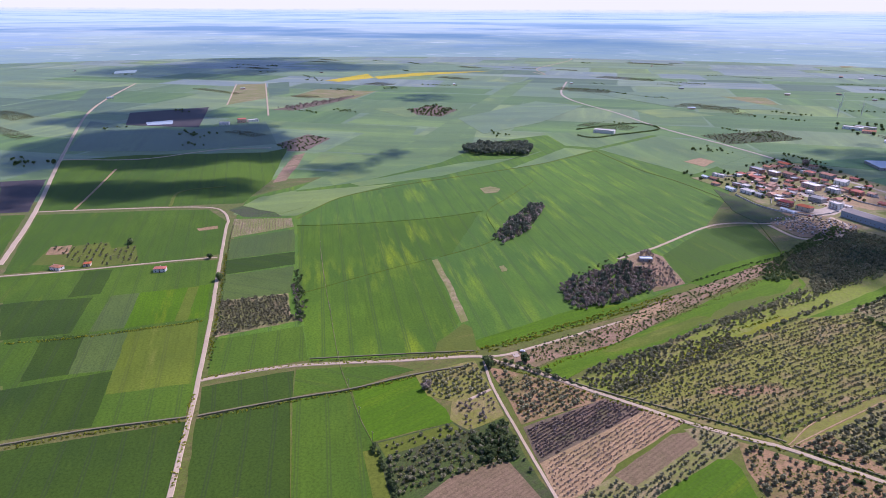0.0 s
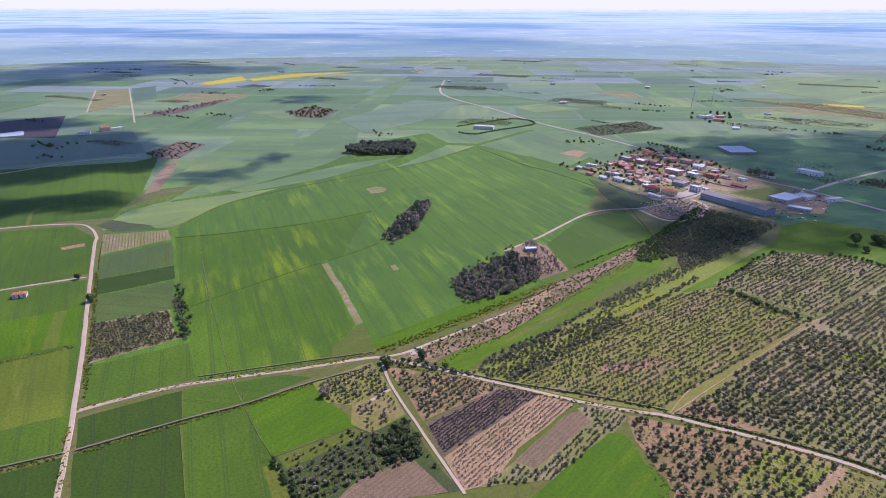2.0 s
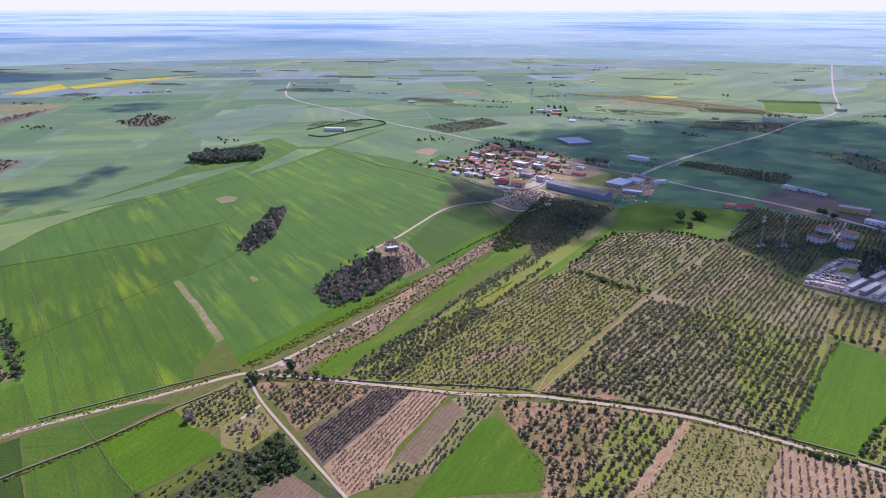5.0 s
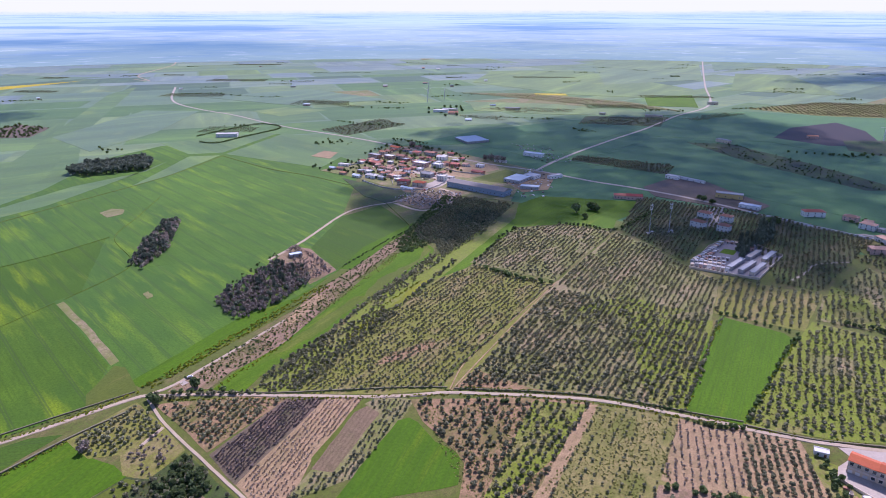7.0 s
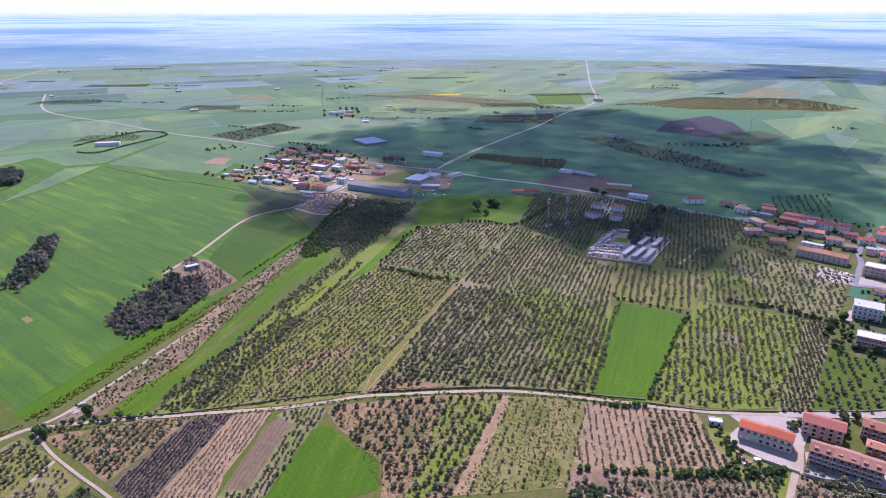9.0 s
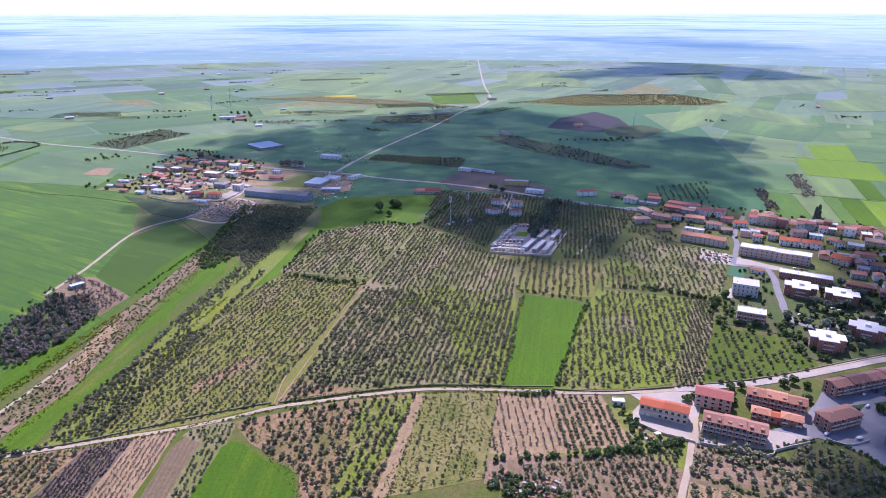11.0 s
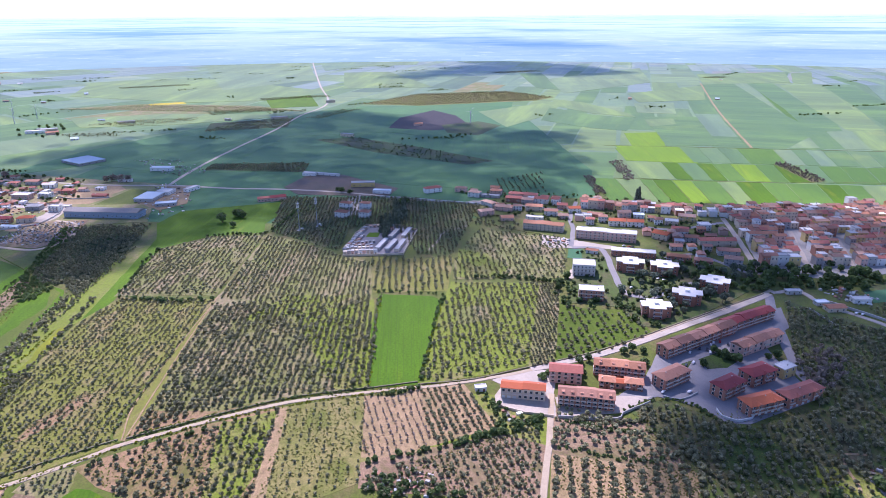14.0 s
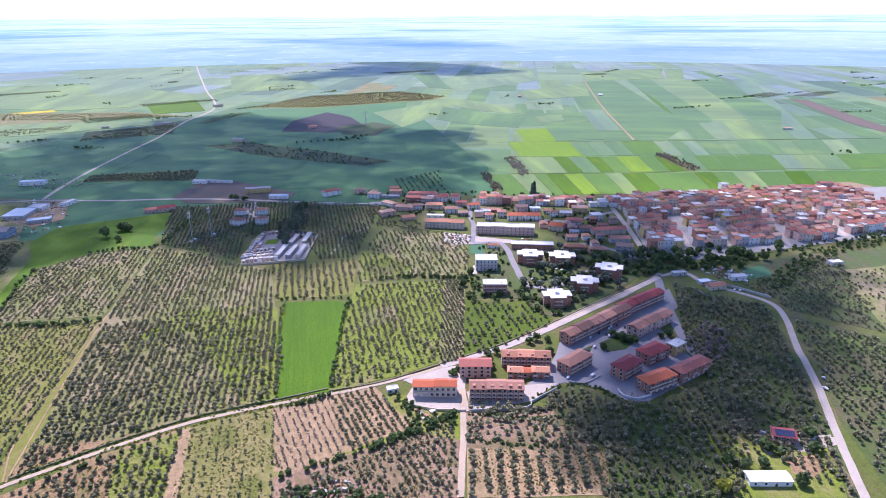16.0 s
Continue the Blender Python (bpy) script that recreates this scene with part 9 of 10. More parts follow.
H([(426.7, 687.0), (442.4, 681.3)], 11, 4.5, "gable", "wall_pink", "tile_orange", "low house with orange tiles", storeys=1, bays=3, group=AB)
H([(412.7, 716.6), (432.7, 714.4)], 11, 7, "hip", "wall_pink", "tile_old", "pinkish house with weathered tiles", storeys=2, bays=3, group=AB)
H([(550.3, 545.0), (557.7, 528.1)], 14, 7, "gable", "wall_cream", "tile_red", "cream house with a red roof", storeys=2, bays=3, group=AB)
H([(508.4, 478.9), (525.5, 461.3)], 10, 6.5, "hip", "wall_brick", "tile_orange", "brick villa with orange tiles", storeys=2, bays=4, balconies=1, group=AB)
H([(523.4, 453.7), (536.6, 441.4)], 11, 7, "hip", "wall_brick", "tile_brown", "brick villa with brown tiles", storeys=2, bays=4, balconies=3, group=AB)
H([(446.9, 540.0), (456.0, 530.6)], 7, 4, "gable", "wall_white", "tile_orange", "low house with an orange roof beside the court", storeys=1, bays=2, group=AB)

# ---- old town ----
OT = "terraced houses of the old town"


FAR = {}


def far_house(p, u, v, w, d, h, flat, wl, tl, rs):
    """Walls, roof and windows of a house in the back rows, kept by material for one joined mesh."""
    def put(key, verts, faces):
        V, F = FAR.setdefault(key, ([], []))
        k = len(V)
        V += [tuple(p + u * x + v * y + Vector((0, 0, z))) for x, y, z in verts]
        F += [tuple(i + k for i in q) for q in faces]
    put(wl, *box_arrays(0, w - 0.05, 0, d, -0.3, h))
    if flat:
        put(tl, *box_arrays(-0.15, w + 0.1, -0.2, d + 0.2, h, h + 0.4))
    else:
        vv, ff = prism_roof(w, d, h + 0.12, d * 0.2, 0.3, cx=w / 2)
        put(tl, vv, ff)
        put(wl, [(0, 0, h), (0, d, h), (0, d / 2, h + d * 0.2 - 0.15), (w, 0, h), (w, d, h), (w, d / 2, h + d * 0.2 - 0.15)], [(0, 2, 1), (3, 4, 5)])
    if rs.random() < 0.6:
        x, y = rs.uniform(0.2, 0.8) * w, rs.uniform(0.3, 0.7) * d
        put("concrete", *box_arrays(x - 0.35, x + 0.35, y - 0.35, y + 0.35, h, h + d * 0.2 + 0.9))
    for s in (0, 1, 2) if h > 9 else (0, 1):
        for k in (0.28, 0.72):
            put("glass", *box_arrays(w * k - 0.6, w * k + 0.6, -0.06, 0.02, s * h / (3 if h > 9 else 2) + 0.8, s * h / (3 if h > 9 else 2) + 2.5))
            if s and rs.random() < 0.4:
                put("concrete", *box_arrays(w * k - 1.1, w * k + 1.1, -1.0, 0.02, s * h / (3 if h > 9 else 2) + 0.45, s * h / (3 if h > 9 else 2) + 0.7))


LANES = [[(565.2, 404.1), (634.9, 489.0), (692.3, 563.1)], [(615.9, 383.4), (673.4, 439.9), (719.7, 484.9)], [(656.4, 361.7), (701.5, 402.0), (746.4, 442.5)], [(729.9, 334.3), (790.0, 385.1), (848.6, 436.2)], [(816.3, 309.2), (875.1, 365.9), (922.7, 415.1)]]


def lane_near(q, gap):
    """Whether a point lies within gap metres of a lane of the old town."""
    for L in LANES:
        for a, b in zip(L, L[1:]):
            a, b = Vector(a), Vector(b)
            t = max(0.0, min(1.0, (q - a).dot(b - a) / (b - a).length_squared))
            if (a + (b - a) * t - q).length < gap:
                return True
    return False


for L in LANES:
    road("street", L, 6.0, "gravel", "pale street between old town houses")


def terrace(line, rows, pitch, poly, seed, near=99):
    """Rows of small attached houses, one behind the other, within the town's outline."""
    rs = random.Random(seed)
    a, b = Vector((*line[0], 0)), Vector((*line[1], 0))
    u = (b - a).normalized()
    v = Vector((-u.y, u.x, 0))
    walls = ["wall_cream", "wall_pink", "wall_white", "wall_brick", "wall_grey", "wall_yellow", "wall_pink", "wall_white", "wall_cream"]
    tiles = ["tile_orange", "tile_old", "tile_brown", "tile_pink", "tile_orange", "tile_pink", "roof_flat", "roof_grey", "tile_old", "tile_brown", "tile_old"]
    words = {"wall_cream": "cream", "wall_pink": "pinkish", "wall_white": "white", "wall_brick": "brick", "wall_grey": "grey", "wall_yellow": "yellow"}
    n = 0
    y = 0.0
    for j in range(rows):
        x = rs.uniform(-6, 0)
        base = rs.uniform(8.2, 10.6)
        while x < (b - a).length:
            w = rs.uniform(6.5, 13.5)
            p = a + u * x + v * (y + rs.uniform(-0.4, 0.4))
            q = p + u * (w - 0.05)
            mid = (p + q) / 2 + v * 5
            if inside((mid.x, mid.y), poly) and rs.random() < 0.95 and not lane_near(Vector((mid.x, mid.y)), 3.5 + w / 2):
                wl, tl = rs.choice(walls), rs.choice(tiles)
                flat = tl.startswith("roof")
                h = base + rs.choice((-3.4, -1.6, -0.6, 0, 0.8, 2.4))
                if j >= near:
                    far_house(p, u, v, w, rs.uniform(8, 10.5), h, flat, wl, tl, rs)
                    x += w
                    continue
                house((p.x, p.y), (q.x, q.y), rs.uniform(8.5, 10.5), h, "flat" if flat else "gable", wl, tl,
                      words[wl] + " terraced house with " + ("a pale flat roof" if flat else "a tiled roof"), storeys=2, bays=2 if j < 7 else 1, group=OT, detail=False, sides=False, chimneys=rs.choice((0, 1, 1)), rs=rs)
                n += 1
            x += w
            if rs.random() < 0.06:
                x += 5
        y += pitch[j % len(pitch)]
    return n


TOWN = [(698.0, 565.9), (733.8, 590.6), (810.9, 559.2), (914.3, 512.9), (1116.3, 383.0), (1218.0, 317.9), (969.1, 242.4), (871.3, 288.8), (805.7, 317.3), (739.3, 324.8), (621.8, 378.9), (586.1, 419.9), (615.4, 462.4), (666.6, 525.5)]
terrace([(496.6, 465.0), (950.5, 236.7)], 22, (13, 19), TOWN, 5, near=4)
terrace([(556.3, 685.6), (651.1, 601.8)], 2, (14, 20), [(547.6, 681.3), (647.0, 597.9), (686.4, 635.0), (585.2, 720.8)], 6)

V, F, I = [], [], []
for n, (key, (vv, ff)) in enumerate(FAR.items()):
    k = len(V)
    V += vv
    F += [tuple(i + k for i in q) for q in ff]
    I += [n] * len(ff)
me = np_mesh("town_houses", V, F, [M[k] for k in FAR])
me.polygons.foreach_set("material_index", I)
tagged(new("town_houses", me), "crowded back rows of old town houses with tiled roofs", "houses", "", "stuff")

for pq, d, hh, wl, tl, lb in (
        ([(453.7, 818.1), (461.7, 811.9)], 9, 8, "wall_white", "tile_old", "tall white house with weathered tiles"),
        ([(490.8, 822.3), (501.7, 813.9)], 10, 7, "wall_pink", "tile_orange", "pinkish house with orange tiles"),
        ([(463.7, 802.4), (482.6, 783.9)], 9, 3.5, "wall_grey", "roof_grey", "long low grey shed"),
        ([(480.4, 762.5), (496.2, 746.6)], 11, 7, "wall_brick", "tile_pink", "brick house with red tiles and balconies"),
        ([(495.1, 743.6), (506.3, 731.3)], 11, 7, "wall_grey", "tile_old", "grey house with weathered tiles"),
        ([(512.7, 737.6), (525.8, 723.8)], 11, 7.5, "wall_white", "tile_pink", "white house with a reddish roof"),
        ([(527.9, 718.5), (536.9, 711.6)], 10, 9, "wall_white", "tile_pink", "tall white house with a reddish roof"),
        ([(449.8, 738.6), (458.5, 731.9)], 10, 6, "wall_grey", "tile_brown", "grey house with brown tiles"),
        ([(454.0, 725.0), (463.3, 717.8)], 10, 6, "wall_pink", "tile_orange", "pink house with orange tiles"),
        ([(467.0, 721.9), (476.3, 714.8)], 10, 6.5, "wall_white", "tile_old", "white house with weathered tiles"),
        ([(480.6, 711.5), (498.6, 697.7)], 12, 7, "wall_cream", "tile_orange", "cream house with orange tiles"),
        ([(489.9, 680.5), (503.8, 669.8)], 11, 7, "wall_white", "tile_brown", "white house with brown tiles and balconies"),
        ([(497.1, 658.5), (508.9, 652.8)], 10, 5, "wall_grey", "tile_old", "low grey house with weathered tiles"),
        ([(527.1, 675.8), (541.2, 668.5)], 11, 6.5, "wall_white", "tile_red", "white house with a red roof"),
        ([(524.3, 699.2), (535.7, 690.5)], 11, 6, "wall_pink", "tile_pink", "pinkish house with red tiles"),
        ([(539.3, 652.7), (551.1, 637.0)], 10, 4, "wall_brick", "tile_brown", "low brick house with brown tiles"),
        ([(570.5, 625.5), (584.5, 618.1)], 11, 8, "wall_pink", "tile_old", "pinkish house with weathered tiles"),
        ([(586.9, 616.2), (597.9, 607.8)], 11, 5, "wall_white", "roof_sheet", "white house with a pale blue roof"),
        ([(601.5, 575.4), (612.6, 563.6)], 12, 6, "wall_cream", "roof_flat", "cream house with a flat roof"),
        ([(630.0, 579.9), (644.9, 565.1)], 12, 7, "wall_yellow", "tile_old", "yellowish house with weathered tiles"),
        ([(622.5, 537.2), (634.9, 530.9)], 12, 8, "wall_white", "roof_flat", "white house with a flat roof"),
        ([(594.6, 596.9), (601.8, 591.4)], 10, 5, "wall_white", "tile_orange", "white house with an orange roof"),
        ([(585.1, 547.6), (599.4, 533.7)], 11, 6, "wall_white", "tile_pink", "white house with reddish tiles"),
        ([(574.3, 515.5), (587.0, 505.8)], 11, 6, "wall_grey", "tile_brown", "grey house with brown tiles"),
        ([(578.1, 496.2), (614.8, 476.3)], 12, 7, "wall_cream", "tile_pink", "long cream terrace with reddish tiles"),
        ([(602.9, 510.6), (612.9, 502.9)], 10, 5, "wall_brick", "tile_brown", "low brick house with brown tiles"),
        ([(571.8, 464.7), (590.1, 450.7)], 12, 6, "wall_grey", "tile_brown", "grey terrace with brown tiles"),
        ([(555.7, 443.0), (567.9, 429.1)], 12, 7, "wall_grey", "tile_old", "grey terrace with weathered tiles"),
        ([(457.1, 676.3), (473.4, 660.7)], 8, 5, "wall_white", "roof_flat", "low white annexe with a flat roof")):
    H(pq, d, hh, "flat" if tl.startswith("roof") else "gable", wl, tl, lb, storeys=2 if hh > 4.5 else 1, bays=3, balconies=1 if hh > 6.5 else 0, group="houses at the edge of the town", rs=random.Random(int(pq[0][0])))

# ---- hamlet behind the groves ----
HM = "houses of the hamlet"
rs_h = random.Random(77)
shed = H([(-83.6, 976.2), (4.1, 921.0)], 21, 8.5, "gable", "wall_blue", "roof_brown", "long blue-grey shed with a brownish ridged roof", storeys=1, bays=16, name="shed", category="shed", chimneys=0, shutters=False, rise=3.0)
for pq, d, h, rf, wl, tl, lb in (
        ([(-289.8, 1102.7), (-266.2, 1102.8)], 8, 4, "flat", "wall_white", "roof_flat", "low white house with a flat roof"),
        ([(-299.1, 1077.3), (-285.7, 1077.3)], 7, 3.5, "gable", "wall_white", "roof_sheet", "low shed with a pale blue roof"),
        ([(-284.7, 1073.2), (-270.3, 1073.3)], 7, 3.5, "gable", "wall_pink", "tile_brown", "low shed with a brown tiled roof"),
        ([(-224.7, 1022.3), (-203.2, 1014.9)], 10, 6, "hip", "wall_white", "roof_flat", "white house with a pale roof"),
        ([(-201.6, 1011.2), (-188.9, 1011.2)], 8, 5, "gable", "wall_grey", "roof_grey", "low house with a grey roof"),
        ([(-251.2, 1171.4), (-224.2, 1171.4)], 11, 8, "flat", "wall_brick", "roof_grey", "unplastered brick house with terraces"),
        ([(-235.5, 1206.2), (-219.5, 1206.2)], 9, 6, "gable", "wall_cream", "tile_orange", "cream house with orange tiles"),
        ([(-237.5, 1111.6), (-214.5, 1116.0)], 11, 6, "hip", "wall_brick", "tile_pink", "brick house with red tiles"),
        ([(-219.2, 1166.6), (-199.5, 1166.7)], 11, 7, "flat", "wall_pink", "roof_flat", "pinkish house with a white flat roof"),
        ([(-197.7, 1161.9), (-175.7, 1166.8)], 11, 8, "gable", "wall_pink", "tile_brown", "pinkish house with brown tiles"),
        ([(-223.2, 1248.3), (-198.7, 1253.8)], 10, 6, "gable", "wall_cream", "tile_red", "cream house with a bright red roof"),
        ([(-193.4, 1232.3), (-178.2, 1232.3)], 9, 5, "hip", "wall_grey", "tile_old", "grey house with weathered tiles"),
        ([(-171.9, 1201.2), (-154.5, 1206.4)], 10, 7, "hip", "wall_pink", "tile_pink", "pink house with reddish tiles"),
        ([(-159.2, 1103.1), (-130.2, 1107.5)], 13, 9, "flat", "wall_pink", "roof_flat", "large pinkish house with a white flat roof"),
        ([(-148.6, 1201.3), (-123.1, 1201.4)], 11, 7, "gable", "wall_grey", "tile_brown", "grey house with brown tiles"),
        ([(-124.4, 1098.9), (-104.2, 1103.3)], 10, 8, "flat", "wall_white", "roof_flat", "white house with balconies and a flat roof"),
        ([(-121.5, 1162.1), (-100.3, 1167.0)], 10, 7, "gable", "wall_white", "roof_flat", "white house with a pale roof"),
        ([(-134.9, 1030.2), (-113.2, 1034.1)], 12, 7, "hip", "wall_grey", "roof_grey", "grey house with a hipped grey roof"),
        ([(-105.6, 1011.5), (-89.3, 1011.6)], 9, 9, "flat", "wall_white", "roof_flat", "tall white house with a flat roof"),
        ([(-165.1, 979.1), (-143.9, 979.2)], 11, 8, "hip", "wall_brick", "tile_dark", "brick house with dark tiles"),
        ([(-140.4, 972.3), (-117.7, 972.4)], 11, 7, "hip", "wall_cream", "tile_red", "cream house with a red hipped roof"),
        ([(-158.0, 955.4), (-131.8, 952.2)], 6, 3, "gable", "wall_white", "roof_sheet", "long low shed with a pale roof"),
        ([(-93.8, 1107.6), (-75.3, 1112.1)], 11, 7, "hip", "wall_brick", "tile_pink", "brick house with reddish tiles and balconies"),
        ([(-70.6, 1116.5), (-57.7, 1116.5)], 8, 5, "gable", "wall_white", "tile_old", "white house with weathered tiles"),
        ([(-47.7, 1112.1), (-31.9, 1112.2)], 8, 5, "flat", "wall_white", "roof_flat", "small white house with a flat roof"),
        ([(-89.5, 1026.5), (-77.6, 1026.6)], 6, 3, "flat", "wall_white", "roof_flat", "low white shed with a flat roof"),
        ([(-199.4, 1073.5), (-184.1, 1073.5)], 8, 5, "gable", "wall_cream", "tile_old", "small cream house with weathered tiles"),
        ([(-182.1, 1098.7), (-164.5, 1098.8)], 9, 4, "gable", "wall_white", "tile_orange", "low house with orange tiles"),
        ([(-246.6, 1026.0), (-230.4, 1018.5)], 8, 4, "gable", "wall_white", "roof_sheet", "low house with a pale blue roof"),
        ([(-104.4, 1206.5), (-89.5, 1206.5)], 8, 5, "gable", "wall_pink", "tile_pink", "small pink house with red tiles"),
        ([(-53.6, 1065.8), (-29.0, 1069.9)], 9, 3.5, "gable", "wall_brick", "tile_pink", "low brick sheds with reddish tiles")):
    turn = radians(rs_h.choice((-30, -24, -18, -34)))
    mid, w = Vector(pq[0]).lerp(Vector(pq[1]), 0.5), math.dist(*pq) * 0.88
    pq = [tuple(mid - Vector((math.cos(turn), math.sin(turn))) * w / 2), tuple(mid + Vector((math.cos(turn), math.sin(turn))) * w / 2)]
    H(pq, d + 0.5, h * 0.88, rf, wl, tl, lb, storeys=3 if h > 6.5 else 2 if h > 4.5 else 1, bays=3, balconies=3 if h > 7.5 else 0, group=HM, chimneys=1, rs=rs_h)
for pq, d, h, wl, tl, lb in (
        ([(-70.5, 1323.1), (-26.8, 1347.8)], 60, 4.5, "wall_grey", "roof_sheet", "wide warehouse with a pale blue sheet roof"),
        ([(40.0, 1220.0), (73.1, 1201.0)], 14, 6, "wall_white", "roof_sheet", "white shed with a pale sheet roof"),
        ([(4.0, 1015.6), (28.1, 1001.1)], 40, 5, "wall_grey", "roof_sheet", "works shed with a pale roof"),
        ([(34.9, 1042.3), (52.9, 1030.8)], 22, 5, "wall_white", "roof_flat", "works shed with a white roof"),
        ([(29.1, 971.9), (56.6, 966.3)], 12, 4.5, "wall_grey", "roof_sheet", "low shed with a pale roof"),
        ([(80.4, 1035.3), (100.1, 1051.6)], 9, 5, "wall_white", "roof_flat", "small white works building"),
        ([(163.8, 929.0), (181.4, 926.7)], 10, 5, "wall_pink", "tile_pink", "low farm building with a pinkish roof"),
        ([(180.9, 923.6), (203.3, 921.5)], 12, 5.5, "wall_pink", "tile_dark", "low farm building with a dark red roof"),
        ([(-617.4, 1352.5), (-573.1, 1361.3)], 18, 7, "wall_white", "roof_flat", "long white farm building far off"),
        ([(312.4, 948.0), (346.4, 933.9)], 12, 7, "wall_yellow", "roof_grey", "yellow factory building with a grey roof"),
        ([(328.7, 897.5), (350.4, 881.6)], 10, 5, "wall_white", "roof_sheet", "low white factory annexe"),
        ([(266.6, 1062.7), (283.2, 1047.9)], 10, 5, "wall_white", "roof_flat", "low white sheds in the factory yard"),
        ([(286.1, 1059.6), (318.2, 1026.8)], 5, 3.5, "wall_white", "roof_flat", "long low shelter in the factory yard"),
        ([(-12.9, 1158.5), (7.5, 1150.0)], 7, 4, "wall_white", "roof_flat", "low white shed beside the road"),
        ([(-187.4, 1767.6), (-147.0, 1761.7)], 14, 6, "wall_white", "roof_flat", "pale farm building among trees"),
        ([(-143.2, 1727.6), (-116.5, 1731.1)], 12, 5, "wall_pink", "tile_orange", "farm building with an orange roof"),
        ([(-1344.1, 887.8), (-1326.8, 901.9)], 12, 6, "wall_white", "roof_flat", "white farm building on the plain"),
        ([(-1336.6, 935.5), (-1328.9, 952.4)], 12, 8, "wall_pink", "tile_pink", "pinkish farmhouse on the plain"),
        ([(-1324.7, 955.9), (-1319.6, 981.7)], 10, 5, "wall_white", "roof_flat", "low white farm building"),
        ([(445.5, 1396.9), (462.4, 1370.5)], 10, 6, "wall_cream", "roof_grey", "white farmhouse in the plain"),
        ([(366.6, 1721.6), (409.3, 1718.2)], 10, 5, "wall_cream", "roof_grey", "long white farm shed"),
        ([(254.3, 1756.6), (268.0, 1748.4)], 8, 5, "wall_cream", "roof_grey", "white hut in the plain"),
        ([(7.9, 1832.2), (47.7, 1828.6)], 10, 5, "wall_cream", "roof_grey", "white farm shed far off"),
        ([(-165.5, 1787.6), (-123.3, 1779.7)], 14, 6, "wall_cream", "roof_grey", "pale farm building among trees"),
        ([(597.4, 1977.5), (624.1, 1977.0)], 14, 7, "wall_cream", "roof_grey", "white building at the far junction"),
        ([(651.4, 1445.2), (671.7, 1443.0)], 10, 5, "wall_pink", "tile_orange", "small tiled farmhouse in a dark field")):
    H(pq, d, h, "gable" if tl.startswith("tile") else "flat", wl, tl, lb, storeys=1, bays=4, name="building", category="building", chimneys=0, rs=rs_h, shutters=False)
for pq, d, h, wl, tl, lb in (
        ([(238.9, 805.6), (250.9, 792.8)], 11, 8.0, "wall_white", "tile_brown", "pale villa with brown hipped tiles"),
        ([(258.0, 843.6), (270.7, 833.0)], 11, 8.0, "wall_white", "tile_brown", "pale villa with brown hipped tiles"),
        ([(266.9, 789.4), (277.6, 780.2)], 11, 8.0, "wall_white", "tile_brown", "pale villa with brown hipped tiles"),
        ([(282.5, 829.3), (293.0, 820.0)], 11, 8.0, "wall_white", "tile_brown", "pale villa with brown hipped tiles"),
        ([(400.2, 858.3), (426.8, 858.0)], 12, 7, "wall_white", "tile_pink", "white villa with a reddish roof"),
        ([(443.2, 848.4), (456.5, 836.8)], 11, 6, "wall_pink", "tile_old", "pinkish villa with weathered tiles"),
        ([(447.5, 815.6), (458.8, 801.6)], 11, 7, "wall_white", "tile_old", "white house by the road"),
        ([(480.8, 807.3), (493.7, 795.9)], 11, 7, "wall_pink", "tile_orange", "pinkish house with orange tiles by the road"),
        ([(496.3, 779.7), (526.9, 750.9)], 11, 7, "wall_pink", "tile_pink", "long house with reddish tiles"),
        ([(525.1, 741.3), (533.9, 732.7)], 11, 7, "wall_white", "tile_pink", "white house with a reddish roof"),
        ([(537.4, 730.6), (546.9, 721.6)], 11, 7, "wall_white", "tile_orange", "white house with an orange roof"),
        ([(442.6, 768.8), (447.5, 746.0)], 11, 6, "wall_white", "tile_old", "white house with weathered tiles"),
        ([(444.4, 734.8), (460.1, 716.1)], 11, 6, "wall_pink", "tile_old", "pink house with weathered tiles"),
        ([(-705.7, 246.4), (-694.6, 251.1)], 7, 3.4, "wall_white", "tile_orange", "small white farmhouse with a tiled roof"),
        ([(-686.1, 271.8), (-682.2, 277.0)], 6, 3.2, "wall_cream", "tile_red", "small farmhouse with a red roof"),
        ([(-613.8, 308.9), (-605.6, 317.3)], 7, 3.8, "wall_white", "tile_pink", "small farmhouse with a reddish roof")):
    H(pq, d, h, "hip", wl, tl, lb, storeys=2, bays=3, group="scattered villas", rs=rs_h)

for t in range(22):
    r, a = rs_h.uniform(1500, 3600), radians(rs_h.uniform(-70, 72))
    p = Vector((-math.sin(a) * r, math.cos(a) * r))
    w = rs_h.uniform(8, 20)
    q = (math.cos(a) * w, math.sin(a) * w)
    house((p.x, p.y), (p.x + q[0], p.y + q[1]), rs_h.uniform(8, 14), rs_h.uniform(3, 5), rs_h.choice(("flat", "gable")), rs_h.choice(("wall_white", "wall_grey", "wall_pink")), rs_h.choice(("roof_flat", "roof_sheet", "tile_old")), "small pale farm building far on the plain", storeys=1, bays=3, name="building", category="building", group="far farm buildings", chimneys=0, sides=False, rs=rs_h)

infill([(-289.0, 1062.0), (-270.0, 1120.0), (-228.0, 1200.0), (-205.0, 1270.0), (-160.0, 1275.0), (-80.0, 1205.0), (-60.0, 1130.0), (-105.0, 1040.0), (-170.0, 1000.0), (-230.0, 1015.0)], -28, 15.5, (8, 12), (3.0, 5.0), 91, HM, 0.5)
